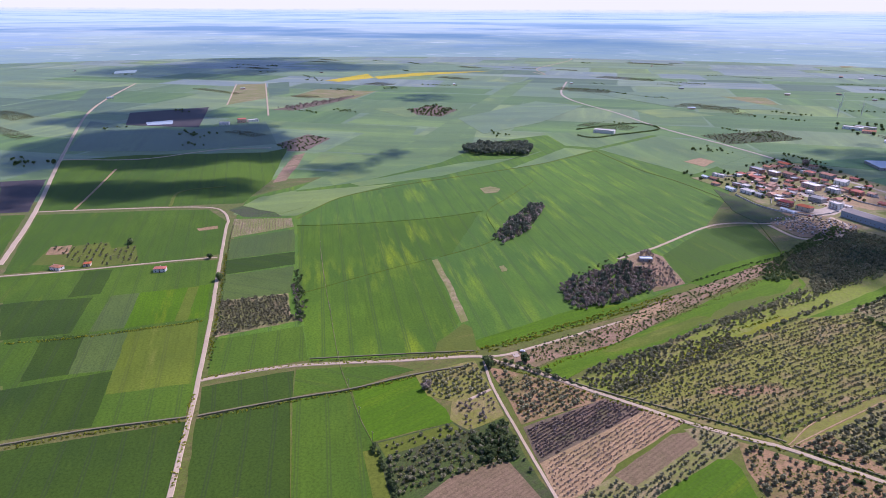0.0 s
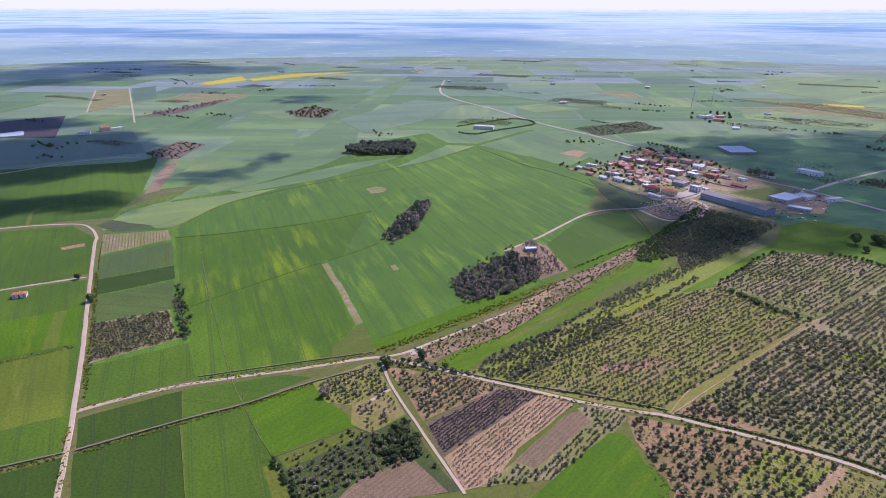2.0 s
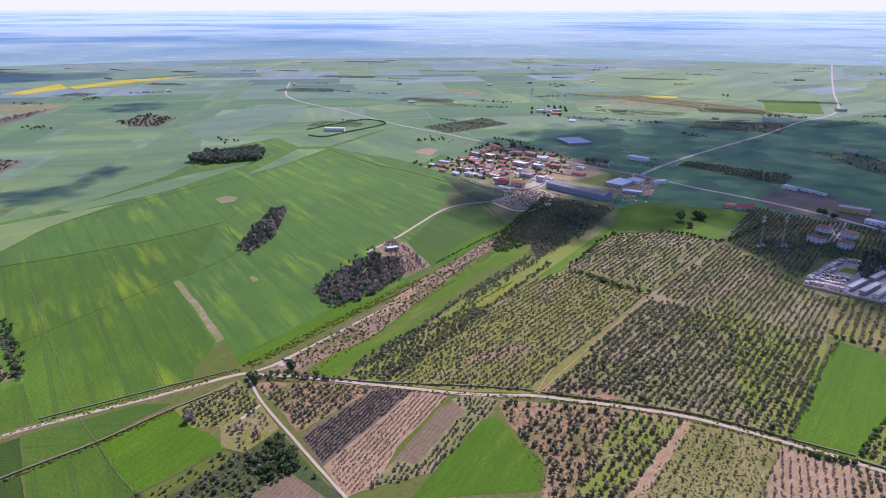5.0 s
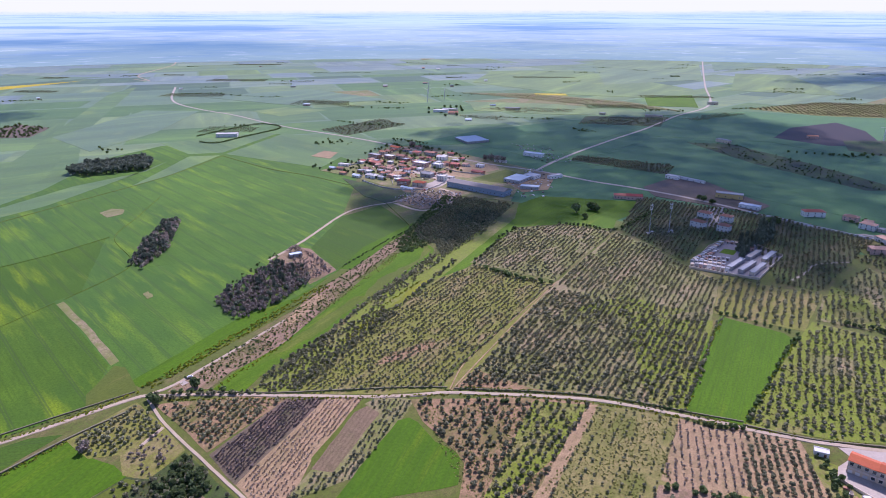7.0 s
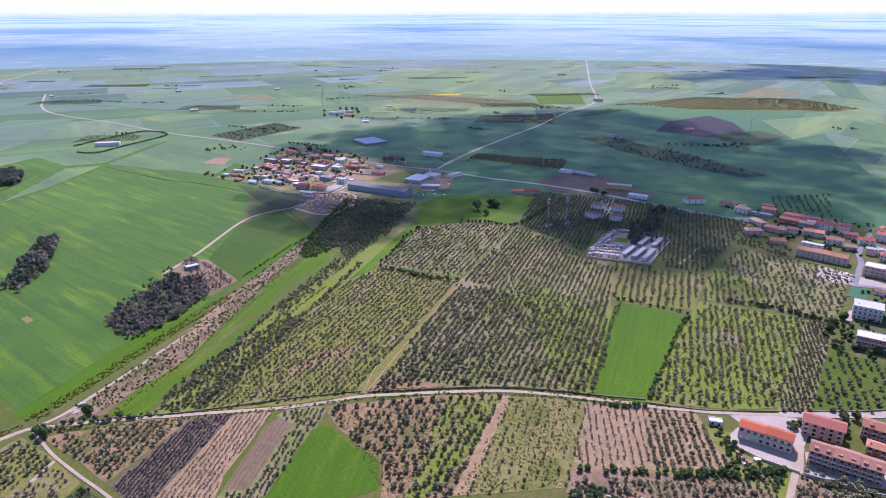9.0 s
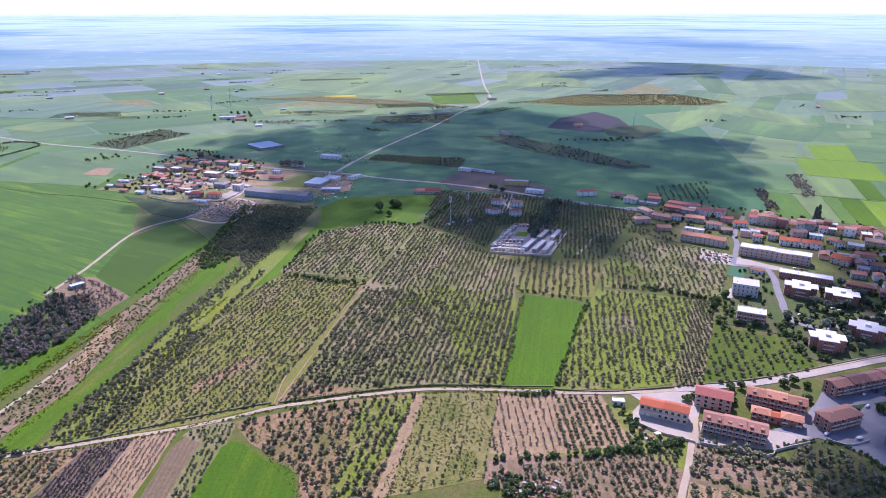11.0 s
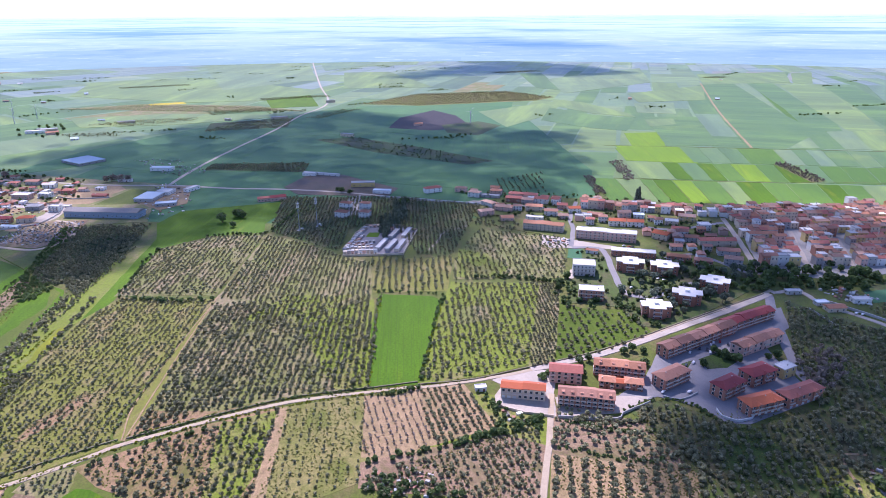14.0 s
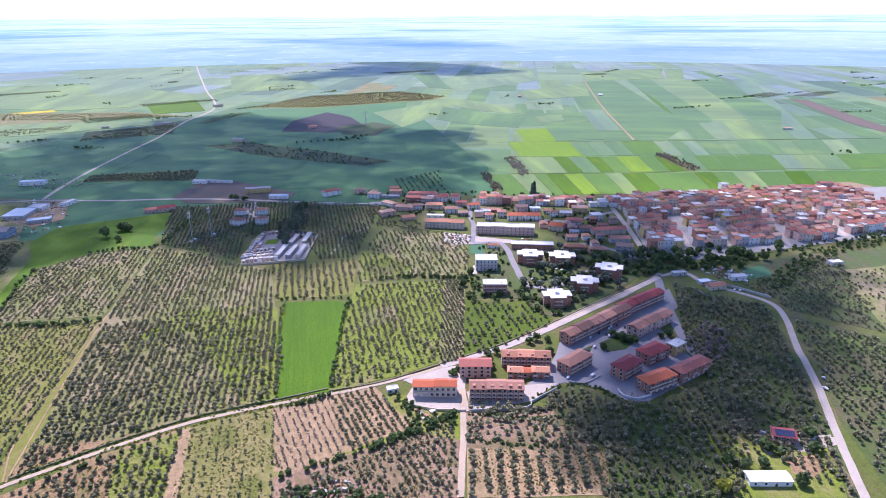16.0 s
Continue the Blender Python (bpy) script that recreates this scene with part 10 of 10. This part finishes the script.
TOWN_BACK = [(506.6, 793.6), (562.7, 744.1), (622.6, 678.3), (696.0, 609.6), (750.7, 567.4), (715.4, 537.9), (662.3, 577.5), (587.5, 637.5), (528.0, 671.9), (479.2, 741.9)]
TOWN_SIDE = [(511.1, 672.3), (580.9, 629.8), (638.4, 562.9), (651.2, 527.4), (639.5, 474.7), (571.4, 417.9), (514.3, 436.4), (535.7, 508.4), (560.4, 577.6), (523.4, 611.3), (491.0, 633.2)]
infill(TOWN_BACK, -38, 15, (9, 13), (5.5, 8.0), 92, "houses at the edge of the town")
infill(TOWN_SIDE, -38, 16, (9, 14), (5.0, 8.0), 93, "houses at the edge of the town", 0.85)

# yard houses in the south-east corner
solar_house = H([(357.7, 155.1), (366.2, 145.2)], 10, 5.5, "gable", "wall_brick", "tile_dark", "house with a dark red roof covered with solar panels", storeys=2, bays=4, balconies=1, chimneys=0)
w_s = math.dist(*[(357.7, 155.1), (366.2, 145.2)])
for i in range(8):
    for j in range(2):
        x = -w_s * 0.385 + i * w_s * 0.11
        y0 = 0.35 + j * 2.25
        zz = lambda y: 5.5 + 0.12 + 2.0 * (y + 0.5) / 5.5 + 0.12
        part("solar_panel", joined(([(x - 0.68, y0, zz(y0)), (x + 0.68, y0, zz(y0)), (x + 0.68, y0 + 2.15, zz(y0 + 2.15)), (x - 0.68, y0 + 2.15, zz(y0 + 2.15))], [(0, 1, 2, 3)])), M["solar"], solar_house)
H([(308.5, 142.2), (327.7, 127.8)], 9, 3.6, "gable", "wall_white", "roof_flat", "long white shed with panels on its roof", storeys=1, bays=4, name="shed", category="shed", chimneys=0, rise=0.9)
H([(194.1, 347.7), (201.6, 345.1)], 5, 3.0, "flat", "wall_white", "roof_flat", "small white hut beside the road", storeys=1, bays=2, name="hut", category="hut", chimneys=0)
H([(541.6, 315.3), (557.2, 308.7)], 9, 4, "gable", "wall_cream", "tile_orange", "low house with an orange roof in a walled yard", storeys=1, bays=3)
H([(580.5, 316.2), (594.9, 308.9)], 8, 4, "flat", "wall_white", "roof_flat", "low white hut in a walled yard", storeys=1, bays=2, chimneys=0)
H([(545.0, 328.5), (555.5, 324.1)], 7, 3.5, "flat", "wall_grey", "roof_sheet", "low grey garage in a walled yard", storeys=1, bays=2, chimneys=0)
H([(543.9, 358.9), (557.1, 352.7)], 6, 3.5, "flat", "wall_grey", "roof_grey", "low grey kiosk beside the junction", storeys=1, bays=3, chimneys=0)
H([(701.3, 275.3), (714.2, 269.6)], 8, 4, "flat", "wall_white", "roof_flat", "low white shed below the town", storeys=1, bays=2, chimneys=0)
H([(-229.9, 651.0), (-219.5, 658.4)], 6, 3.5, "flat", "wall_grey", "roof_sheet", "low shed beside the wood", storeys=1, bays=2, chimneys=0, name="hut", category="hut")

# ---- graveyard ----
dry_wall([(333.2, 872.0), (377.6, 829.5), (402.5, 804.7), (441.0, 767.9)], 0.5, 2.0, "long pale plastered wall beside the road", "road_wall", "wall_white")
GY = [(199.9, 658.0), (236.7, 640.7), (262.0, 631.2), (312.3, 701.6), (297.9, 734.1), (263.1, 750.6), (238.6, 724.7)]
for a, b in zip(GY, GY[1:] + GY[:1]):
    dry_wall([a, b], 0.5, 2.2, "pale plastered wall round the graveyard", "graveyard_wall", "wall_cream")
rs_g = random.Random(9)


def tomb(x, y, ang, w, d, h):
    """A small tomb chapel with a plinth, a low gabled or flat roof and a dark door."""
    t = new("tomb_chapel")
    t.matrix_basis = Matrix.Translation((x, y, 0.1)) @ Matrix.Rotation(ang, 4, "Z")
    part("plinth", box_arrays(-w / 2 - 0.15, w / 2 + 0.15, -d / 2 - 0.25, d / 2 + 0.15, -0.3, 0.35), M["concrete"], t)
    part("wall", box_arrays(-w / 2, w / 2, -d / 2, d / 2, 0.35, h), M[rs_g.choice(("wall_cream", "wall_white", "concrete", "wall_pink", "wall_grey"))], t)
    if rs_g.random() < 0.5:
        v, fc = prism_roof(w, d, h + 0.12, w * 0.16, 0.2, thick=0.15)
        part("roof", ([(q[0], q[1] - d / 2, q[2]) for q in v], fc), M[rs_g.choice(("roof_grey", "roof_flat", "tile_old", "wall_cream"))], t)
    else:
        part("roof", joined(box_arrays(-w / 2 - 0.2, w / 2 + 0.2, -d / 2 - 0.2, d / 2 + 0.2, h, h + 0.3), box_arrays(-w / 2 + 0.3, w / 2 - 0.3, -d / 2 + 0.3, d / 2 - 0.3, h + 0.3, h + 0.5)), M[rs_g.choice(("roof_flat", "roof_grey", "roof_grey", "concrete"))], t)
    part("door", box_arrays(-0.5, 0.5, -d / 2 - 0.05, -d / 2 + 0.05, 0.35, 2.3), M["shutter"], t)
    tagged(t, "pale stone tomb chapel in the graveyard", "tomb", "tombs in the graveyard")


for line, n, w, d, hh in (([(202.7, 664.2), (238.1, 648.2)], 9, 3.9, 5.0, 4.6), ([(209.6, 675.0), (239.0, 662.6)], 7, 3.7, 4.2, 3.9), ([(206.0, 672.5), (259.5, 741.5)], 16, 4.2, 4.4, 3.6), ([(216.5, 676.5), (247.0, 716.0)], 8, 3.4, 3.6, 3.2),
                          ([(222.0, 683.0), (243.0, 674.0)], 5, 3.4, 3.6, 3.2), ([(264.0, 743.5), (294.0, 730.0)], 7, 3.6, 4.0, 3.0), ([(229.0, 692.0), (250.0, 684.0)], 5, 3.2, 3.4, 2.8)):
    a, b = Vector(line[0]), Vector(line[1])
    for k in range(n):
        p = a.lerp(b, (k + 0.5) / n)
        tomb(p.x, p.y, math.atan2(b.y - a.y, b.x - a.x), w * rs_g.uniform(0.8, 1.0), d * rs_g.uniform(0.8, 1.1), hh * rs_g.uniform(0.75, 1.15))
for line, tl in (([(242.5, 655.3), (264.9, 681.8)], "roof_flat"), ([(251.1, 647.0), (274.7, 674.7)], "roof_grey"), ([(260.4, 640.7), (283.5, 670.2)], "roof_grey"), ([(272.0, 685.9), (291.9, 709.3)], "concrete"), ([(286.5, 680.8), (307.0, 706.8)], "roof_grey")):
    H(line, 5.0, 3.8, "flat", rs_g.choice(("wall_grey", "wall_cream")), tl, "long low row of burial niches with a pale flat roof", storeys=1, bays=8, name="burial_niches", category="tomb", chimneys=0, sides=False, group="rows of burial niches")
H([(278.0, 713.8), (287.6, 719.1)], 7, 4, "hip", "wall_pink", "tile_brown", "small chapel with a reddish tiled roof", storeys=1, bays=2, name="chapel", category="chapel", chimneys=0)

# ---- single trees ----
rs_t = random.Random(31)


def lone(poly, key, name, scale, label, group="trees among the houses"):
    for x, y in poly:
        single_tree(key, name, x, y, 1.55 * scale * rs_t.uniform(0.8, 1.2), label, "tree", group, rs_t)


lone([(293.6, 734.3), (301.1, 740.9), (310.8, 752.2), (320.9, 763.8), (305.1, 755.5), (317.7, 771.6), (330.8, 782.2)], "conifer", "cypress", 2.0, "dark tall cypress by the graveyard")
lone([(270.9, 717.0), (270.9, 705.7), (277.4, 713.5), (284.0, 721.4), (281.4, 729.1), (265.9, 694.4)], "conifer", "cypress", 1.5, "dark tall cypress in the graveyard")
lone([(641.3, 669.9), (646.2, 670.5)], "conifer", "cypress", 1.7, "dark cypress behind the houses")
lone([(127.4, 870.6), (123.8, 866.8), (101.9, 851.3)], "broadleaf", "round_tree", 1.5, "dark round tree in the meadow")
lone([(427.7, 446.6), (445.6, 453.5), (452.7, 440.7), (470.4, 442.8), (502.1, 457.8), (495.0, 443.0), (459.1, 396.0), (486.6, 412.6), (472.9, 372.8), (511.1, 398.4), (541.0, 416.5), (549.8, 415.1), (551.1, 406.9), (408.4, 388.1), (438.8, 407.7), (433.3, 380.9), (469.4, 390.0), (572.7, 417.0), (569.3, 403.8), (476.0, 472.9), (508.0, 484.4)], "pine", "pine_tree", 0.75, "dark pine beside the apartment blocks")
lone([(580.5, 412.5), (584.7, 394.9), (603.9, 398.9), (608.1, 385.1), (624.3, 383.3), (566.2, 394.6), (575.7, 423.0), (648.2, 373.3), (643.0, 357.5), (656.2, 353.5), (655.5, 341.2), (650.4, 387.7), (662.8, 328.1), (710.5, 337.3)], "broadleaf", "street_tree", 1.2, "dark green tree at the edge of the old town")
lone([(391.0, 311.1), (391.2, 305.6), (391.4, 300.2), (393.0, 296.1), (393.9, 291.4), (420.5, 283.5), (428.7, 281.9), (367.2, 298.6)], "broadleaf", "garden_tree", 0.9, "dark green garden tree between the houses")
lone([(326.4, 342.8), (335.6, 343.0), (341.5, 336.3), (328.5, 320.8), (294.0, 345.6), (285.5, 345.4), (276.6, 331.0), (246.9, 340.5), (253.5, 342.4)], "broadleaf", "garden_tree", 0.8, "dark green garden tree beside the road")
lone([(357.5, 470.5), (368.6, 480.7), (383.4, 409.7), (388.8, 421.2), (346.8, 460.7), (345.8, 446.0), (382.8, 489.8)], "broadleaf", "garden_tree", 0.9, "dark green tree beside the brick block")
lone([(-325.4, 1095.3), (-327.0, 1086.6), (-313.0, 1078.7), (-303.3, 1118.5), (-256.5, 1089.6), (-248.5, 1098.6), (-237.0, 1090.4), (-259.1, 1124.9), (-229.3, 1279.7), (-221.6, 1303.4), (-206.6, 1280.6), (-172.6, 1282.0)], "broadleaf", "garden_tree", 0.6, "dark green tree among the hamlet houses")
lone([(-28.5, 1167.3), (-18.2, 1167.8), (-7.8, 1158.7), (2.4, 1154.4), (-178.3, 1281.8)], "bare", "bare_tree", 1.8, "pale bare tree by the hamlet")
lone([(287.1, 937.5), (289.4, 925.3), (298.1, 913.7), (335.1, 818.8), (346.1, 829.1), (351.6, 824.4), (129.9, 861.0), (110.3, 826.2)], "broadleaf", "round_tree", 1.1, "dark tree beside the road")
lone([(-203.3, 1815.6), (-185.7, 1799.0), (-168.8, 1802.6), (-143.5, 1833.2), (-130.5, 1874.8), (-114.6, 1826.7), (-119.9, 1710.6), (-195.3, 1741.7)], "broadleaf", "farm_tree", 0.95, "dark tree beside the farm buildings")
lone([(-164.1, 1858.2), (-147.4, 1867.0), (-129.6, 1856.4), (-118.4, 1868.8), (-110.2, 1789.5), (-162.4, 1735.6), (-147.5, 1694.8)], "broadleaf", "farm_tree", 0.95, "dark tree beside the farm buildings")
lone([(-603.6, 368.5), (-544.1, 339.1), (-716.5, 339.6), (-1261.3, 425.8), (-1259.5, 438.6), (-1243.3, 445.9), (-1238.4, 467.0), (-1221.3, 469.2)], "broadleaf", "round_tree", 1.0, "dark tree beside the farm track")
lone([(-254.7, 310.9), (-254.9, 314.5)], "bare", "round_tree", 0.95, "brownish round bush at the clover corner")
lone([(-241.6, 369.6), (-236.1, 365.4), (-218.3, 390.0)], "broadleaf", "round_tree", 0.9, "dark bush at the crossroads")
lone([(347.4, 152.3), (350.2, 146.8), (369.5, 135.8), (381.0, 144.8), (349.9, 157.4), (333.3, 124.8), (321.4, 152.0), (331.8, 147.4), (318.1, 160.8)], "broadleaf", "garden_tree", 0.9, "green garden tree beside the yard")

lone([(297.7, 150.2), (292.7, 149.2)], "golden", "golden_tree", 0.95, "yellow-green leafy tree in the garden")

HAM = [(-301.7, 1054.3), (-286.4, 1132.9), (-233.1, 1302.9), (-165.5, 1317.7), (-55.3, 1190.6), (-68.4, 1056.2), (-133.4, 1045.5), (-183.3, 1005.2), (-243.4, 1029.1)]
lone(grid_points(HAM, 30, 13, 13, 0.4, 0.55, rs_t), "broadleaf", "garden_tree", 0.62, "dark green tree among the hamlet houses")
GARD = [(412.9, 455.1), (501.7, 473.8), (558.8, 402.5), (535.6, 384.3), (444.3, 367.5), (404.2, 363.4), (385.0, 378.4), (394.4, 418.0)]
lone([q for q in grid_points(GARD, 30, 14, 14, 0.4, 0.5, rs_t)], "pine", "pine_tree", 0.8, "dark pine in the shady garden")
lone(grid_points([(578.1, 417.7), (632.6, 382.3), (671.6, 344.7), (667.8, 325.2), (615.8, 346.5), (600.9, 367.4), (551.7, 383.5)], 20, 13, 13, 0.4, 0.6, rs_t), "broadleaf", "street_tree", 1.15, "dark green tree at the edge of the old town")

# ---- poles, masts, wind turbines, cars ----
def pole_mesh(h, r0, r1, n=8):
    v = [(r * math.cos(2 * math.pi * i / n), r * math.sin(2 * math.pi * i / n), z) for z, r in ((-0.5, r0), (h, r1)) for i in range(n)]
    return v, [(i, (i + 1) % n, n + (i + 1) % n, n + i) for i in range(n)] + [tuple(range(n, 2 * n))]


def utility_pole(x, y, h=9.0):
    root = new("utility_pole")
    root.matrix_basis = Matrix.Translation((x, y, 0))
    part("post", pole_mesh(h, 0.16, 0.1), M["wood"], root)
    part("crossarm", box_arrays(-0.9, 0.9, -0.06, 0.06, h - 0.6, h - 0.45), M["wood"], root)
    for k in (-0.75, 0, 0.75):
        part("insulator", box_arrays(k - 0.05, k + 0.05, -0.05, 0.05, h - 0.45, h - 0.2), M["frame_white"], root)
    tagged(root, "grey wooden utility pole with a crossarm", "pole", "utility poles")


for x, y in [(-533.5, 464.9), (-456.5, 400.8), (-399.9, 355.4), (-332.2, 300.9), (-297.5, 277.5), (-267.2, 257.6), (-241.7, 243.2), (529.2, 291.5), (494.9, 246.1), (347.9, 219.4), (384.2, 217.7), (564.9, 249.1), (516.1, 210.3), (452.2, 161.5)]:
    utility_pole(x, y)


def antenna_mast(x, y, h):
    """A tapered steel pole with two platforms and upright antenna panels, in a small fenced plot."""
    root = new("antenna_mast")
    root.matrix_basis = Matrix.Translation((x, y, 0))
    part("pole", pole_mesh(h, 0.5, 0.28, 10), M["metal"], root)
    for z, n in ((h - 1.5, 3), (h - 6.0, 3)):
        ring = [(r * math.cos(2 * math.pi * i / 12), r * math.sin(2 * math.pi * i / 12), z + e) for e in (0, 0.15) for r in (0.4, 1.6) for i in range(12)]
        part("platform", (ring, [(12 * k + i, 12 * k + (i + 1) % 12, 12 * k2 + (i + 1) % 12, 12 * k2 + i) for k, k2 in ((0, 1), (1, 3), (3, 2)) for i in range(12)]), M["metal"], root)
        for i in range(n):
            an = 2 * math.pi * i / n + z
            part("antenna", box_arrays(-0.35, 0.35, -0.2, 0.2, -0.4, 2.6), M["frame_white"], root, "", Matrix.Translation((1.6 * math.cos(an), 1.6 * math.sin(an), z)) @ Matrix.Rotation(an, 4, "Z"))
    part("lightning_rod", pole_mesh(h + 3.0, 0.06, 0.04, 5), M["metal"], root)
    part("cabinet", box_arrays(2.0, 5.0, -1.2, 1.2, -0.3, 2.6), M["wall_white"], root)
    part("base", box_arrays(-3.5, 6.0, -3.0, 3.0, -0.4, 0.25), M["concrete"], root)
    tagged(root, "slender steel antenna mast with a cabinet at its foot", "mast", "antenna masts")


for x, y in ((182.3, 773.4), (207.3, 780.3)):
    antenna_mast(x, y, 36)


def wind_turbine(x, y, h, turn):
    root = new("wind_turbine")
    root.matrix_basis = Matrix.Translation((x, y, 0))
    part("tower", pole_mesh(h, 1.1, 0.6, 10), M["frame_white"], root)
    part("nacelle", box_arrays(-0.8, 0.8, -2.2, 1.6, h - 0.6, h + 1.0), M["frame_white"], root)
    for k in range(3):
        an = turn + k * 2 * math.pi / 3
        L = h * 0.45
        v, f = box_arrays(-0.5, 0.3, -2.5, -2.35, 0, L)
        v = [(p[0] * (1 - 0.75 * p[2] / L), p[1], p[2]) for p in v]
        part("blade", (v, f), M["frame_white"], root, "", Matrix.Translation((0, 0, h + 0.2)) @ Matrix.Rotation(an, 4, "Y"))
    tagged(root, "white wind turbine standing still on the plain", "wind turbine", "wind turbines")


for (x, y), h, a in zip([(-245.2, 2178.9), (-225.2, 1969.5), (795.4, 1427.0), (-179.3, 2040.0)], (34, 36, 28, 30), (0.3, 1.1, 0.6, 0.2)):
    wind_turbine(x, y, h, a)


def car(x, y, ang, paint, label):
    root = new("car")
    root.matrix_basis = Matrix.Translation((x, y, 0.85)) @ Matrix.Rotation(radians(ang), 4, "Z")
    prof = [(-2.1, 0.35), (2.1, 0.35), (2.1, 0.75), (1.2, 0.9), (0.6, 1.42), (-1.2, 1.45), (-1.9, 0.95), (-2.1, 0.9)]
    n = len(prof)
    part("body", ([(px, s * (0.85 - (0.15 if pz > 1.2 else 0)), pz) for s in (-1, 1) for px, pz in prof], [tuple(range(n)), tuple(range(2 * n - 1, n - 1, -1))] + [((i + 1) % n, i, n + i, n + (i + 1) % n) for i in range(n)]), M[paint], root)
    part("windscreen", ([(1.17, -0.68, 0.95), (1.17, 0.68, 0.95), (0.66, 0.6, 1.4), (0.66, -0.6, 1.4)], [(0, 1, 2, 3)]), M["glass"], root)
    for sx in (-1.3, 1.3):
        for sy in (-0.8, 0.8):
            v = [(sx + 0.32 * math.cos(t * math.pi / 4), sy + o, 0.32 + 0.32 * math.sin(t * math.pi / 4)) for o in (-0.1, 0.1) for t in range(8)]
            part("wheel", (v, [(t, (t + 1) % 8, 8 + (t + 1) % 8, 8 + t) for t in range(8)] + [tuple(range(8)), tuple(range(15, 7, -1))]), M["tyre"], root)
    tagged(root, label, "car", "parked cars")


for (x, y), a, p, lb in zip([(312.0, 285.4), (328.8, 276.6), (387.5, 311.0), (389.3, 315.4), (464.9, 438.9), (422.6, 439.5), (411.2, 314.1), (402.6, 321.3), (460.6, 257.3), (315.8, 312.3), (461.0, 172.1), (447.4, 165.1), (382.1, 141.9), (358.6, 149.5), (559.9, 301.4), (563.0, 297.4)],
                            (20, 5, 40, 40, 0, 10, 45, 45, 60, 80, 70, 75, 10, 40, 5, 5),
                            ("car_white", "car_white", "car_white", "car_dark", "car_white", "car_white", "car_dark", "car_white", "car_dark", "car_red") * 2,
                            ("white car parked on the asphalt", "white car parked on the asphalt", "white car parked in the lane", "dark car parked in the lane", "white car parked by the blocks", "white car parked by the blocks", "dark car parked in the lane", "white car parked in the lane", "dark car parked in the lane", "red car parked by the houses") * 2):
    car(x, y, a, p, lb)

for (x, y), a, p in zip([(372.8, 318.0), (384.7, 319.2), (398.0, 319.6), (408.5, 319.8), (354.9, 305.0), (363.5, 305.6), (462.3, 444.3), (438.4, 405.6), (444.0, 404.9), (500.0, 537.2), (503.4, 532.0), (506.6, 529.6), (375.7, 456.6), (370.6, 273.0), (350.0, 272.5), (471.5, 176.2), (562.6, 417.1), (-115.2, 948.9), (-136.3, 1026.4), (-95.8, 982.9), (-76.5, 1099.0)],
                        (35, 35, 35, 35, 35, 30, 10, 20, 20, 5, 5, 5, 0, 40, 30, 75, 50, 10, 30, 70, 20), ("car_white", "car_dark", "car_white", "car_red", "car_dark", "car_white", "car_white") * 3):
    car(x, y, a, p, {"car_white": "white", "car_dark": "dark", "car_red": "red"}[p] + " car parked beside the houses")
car(-227.5, 400.7, 30, "car_white", "white car parked on the grass by the track")
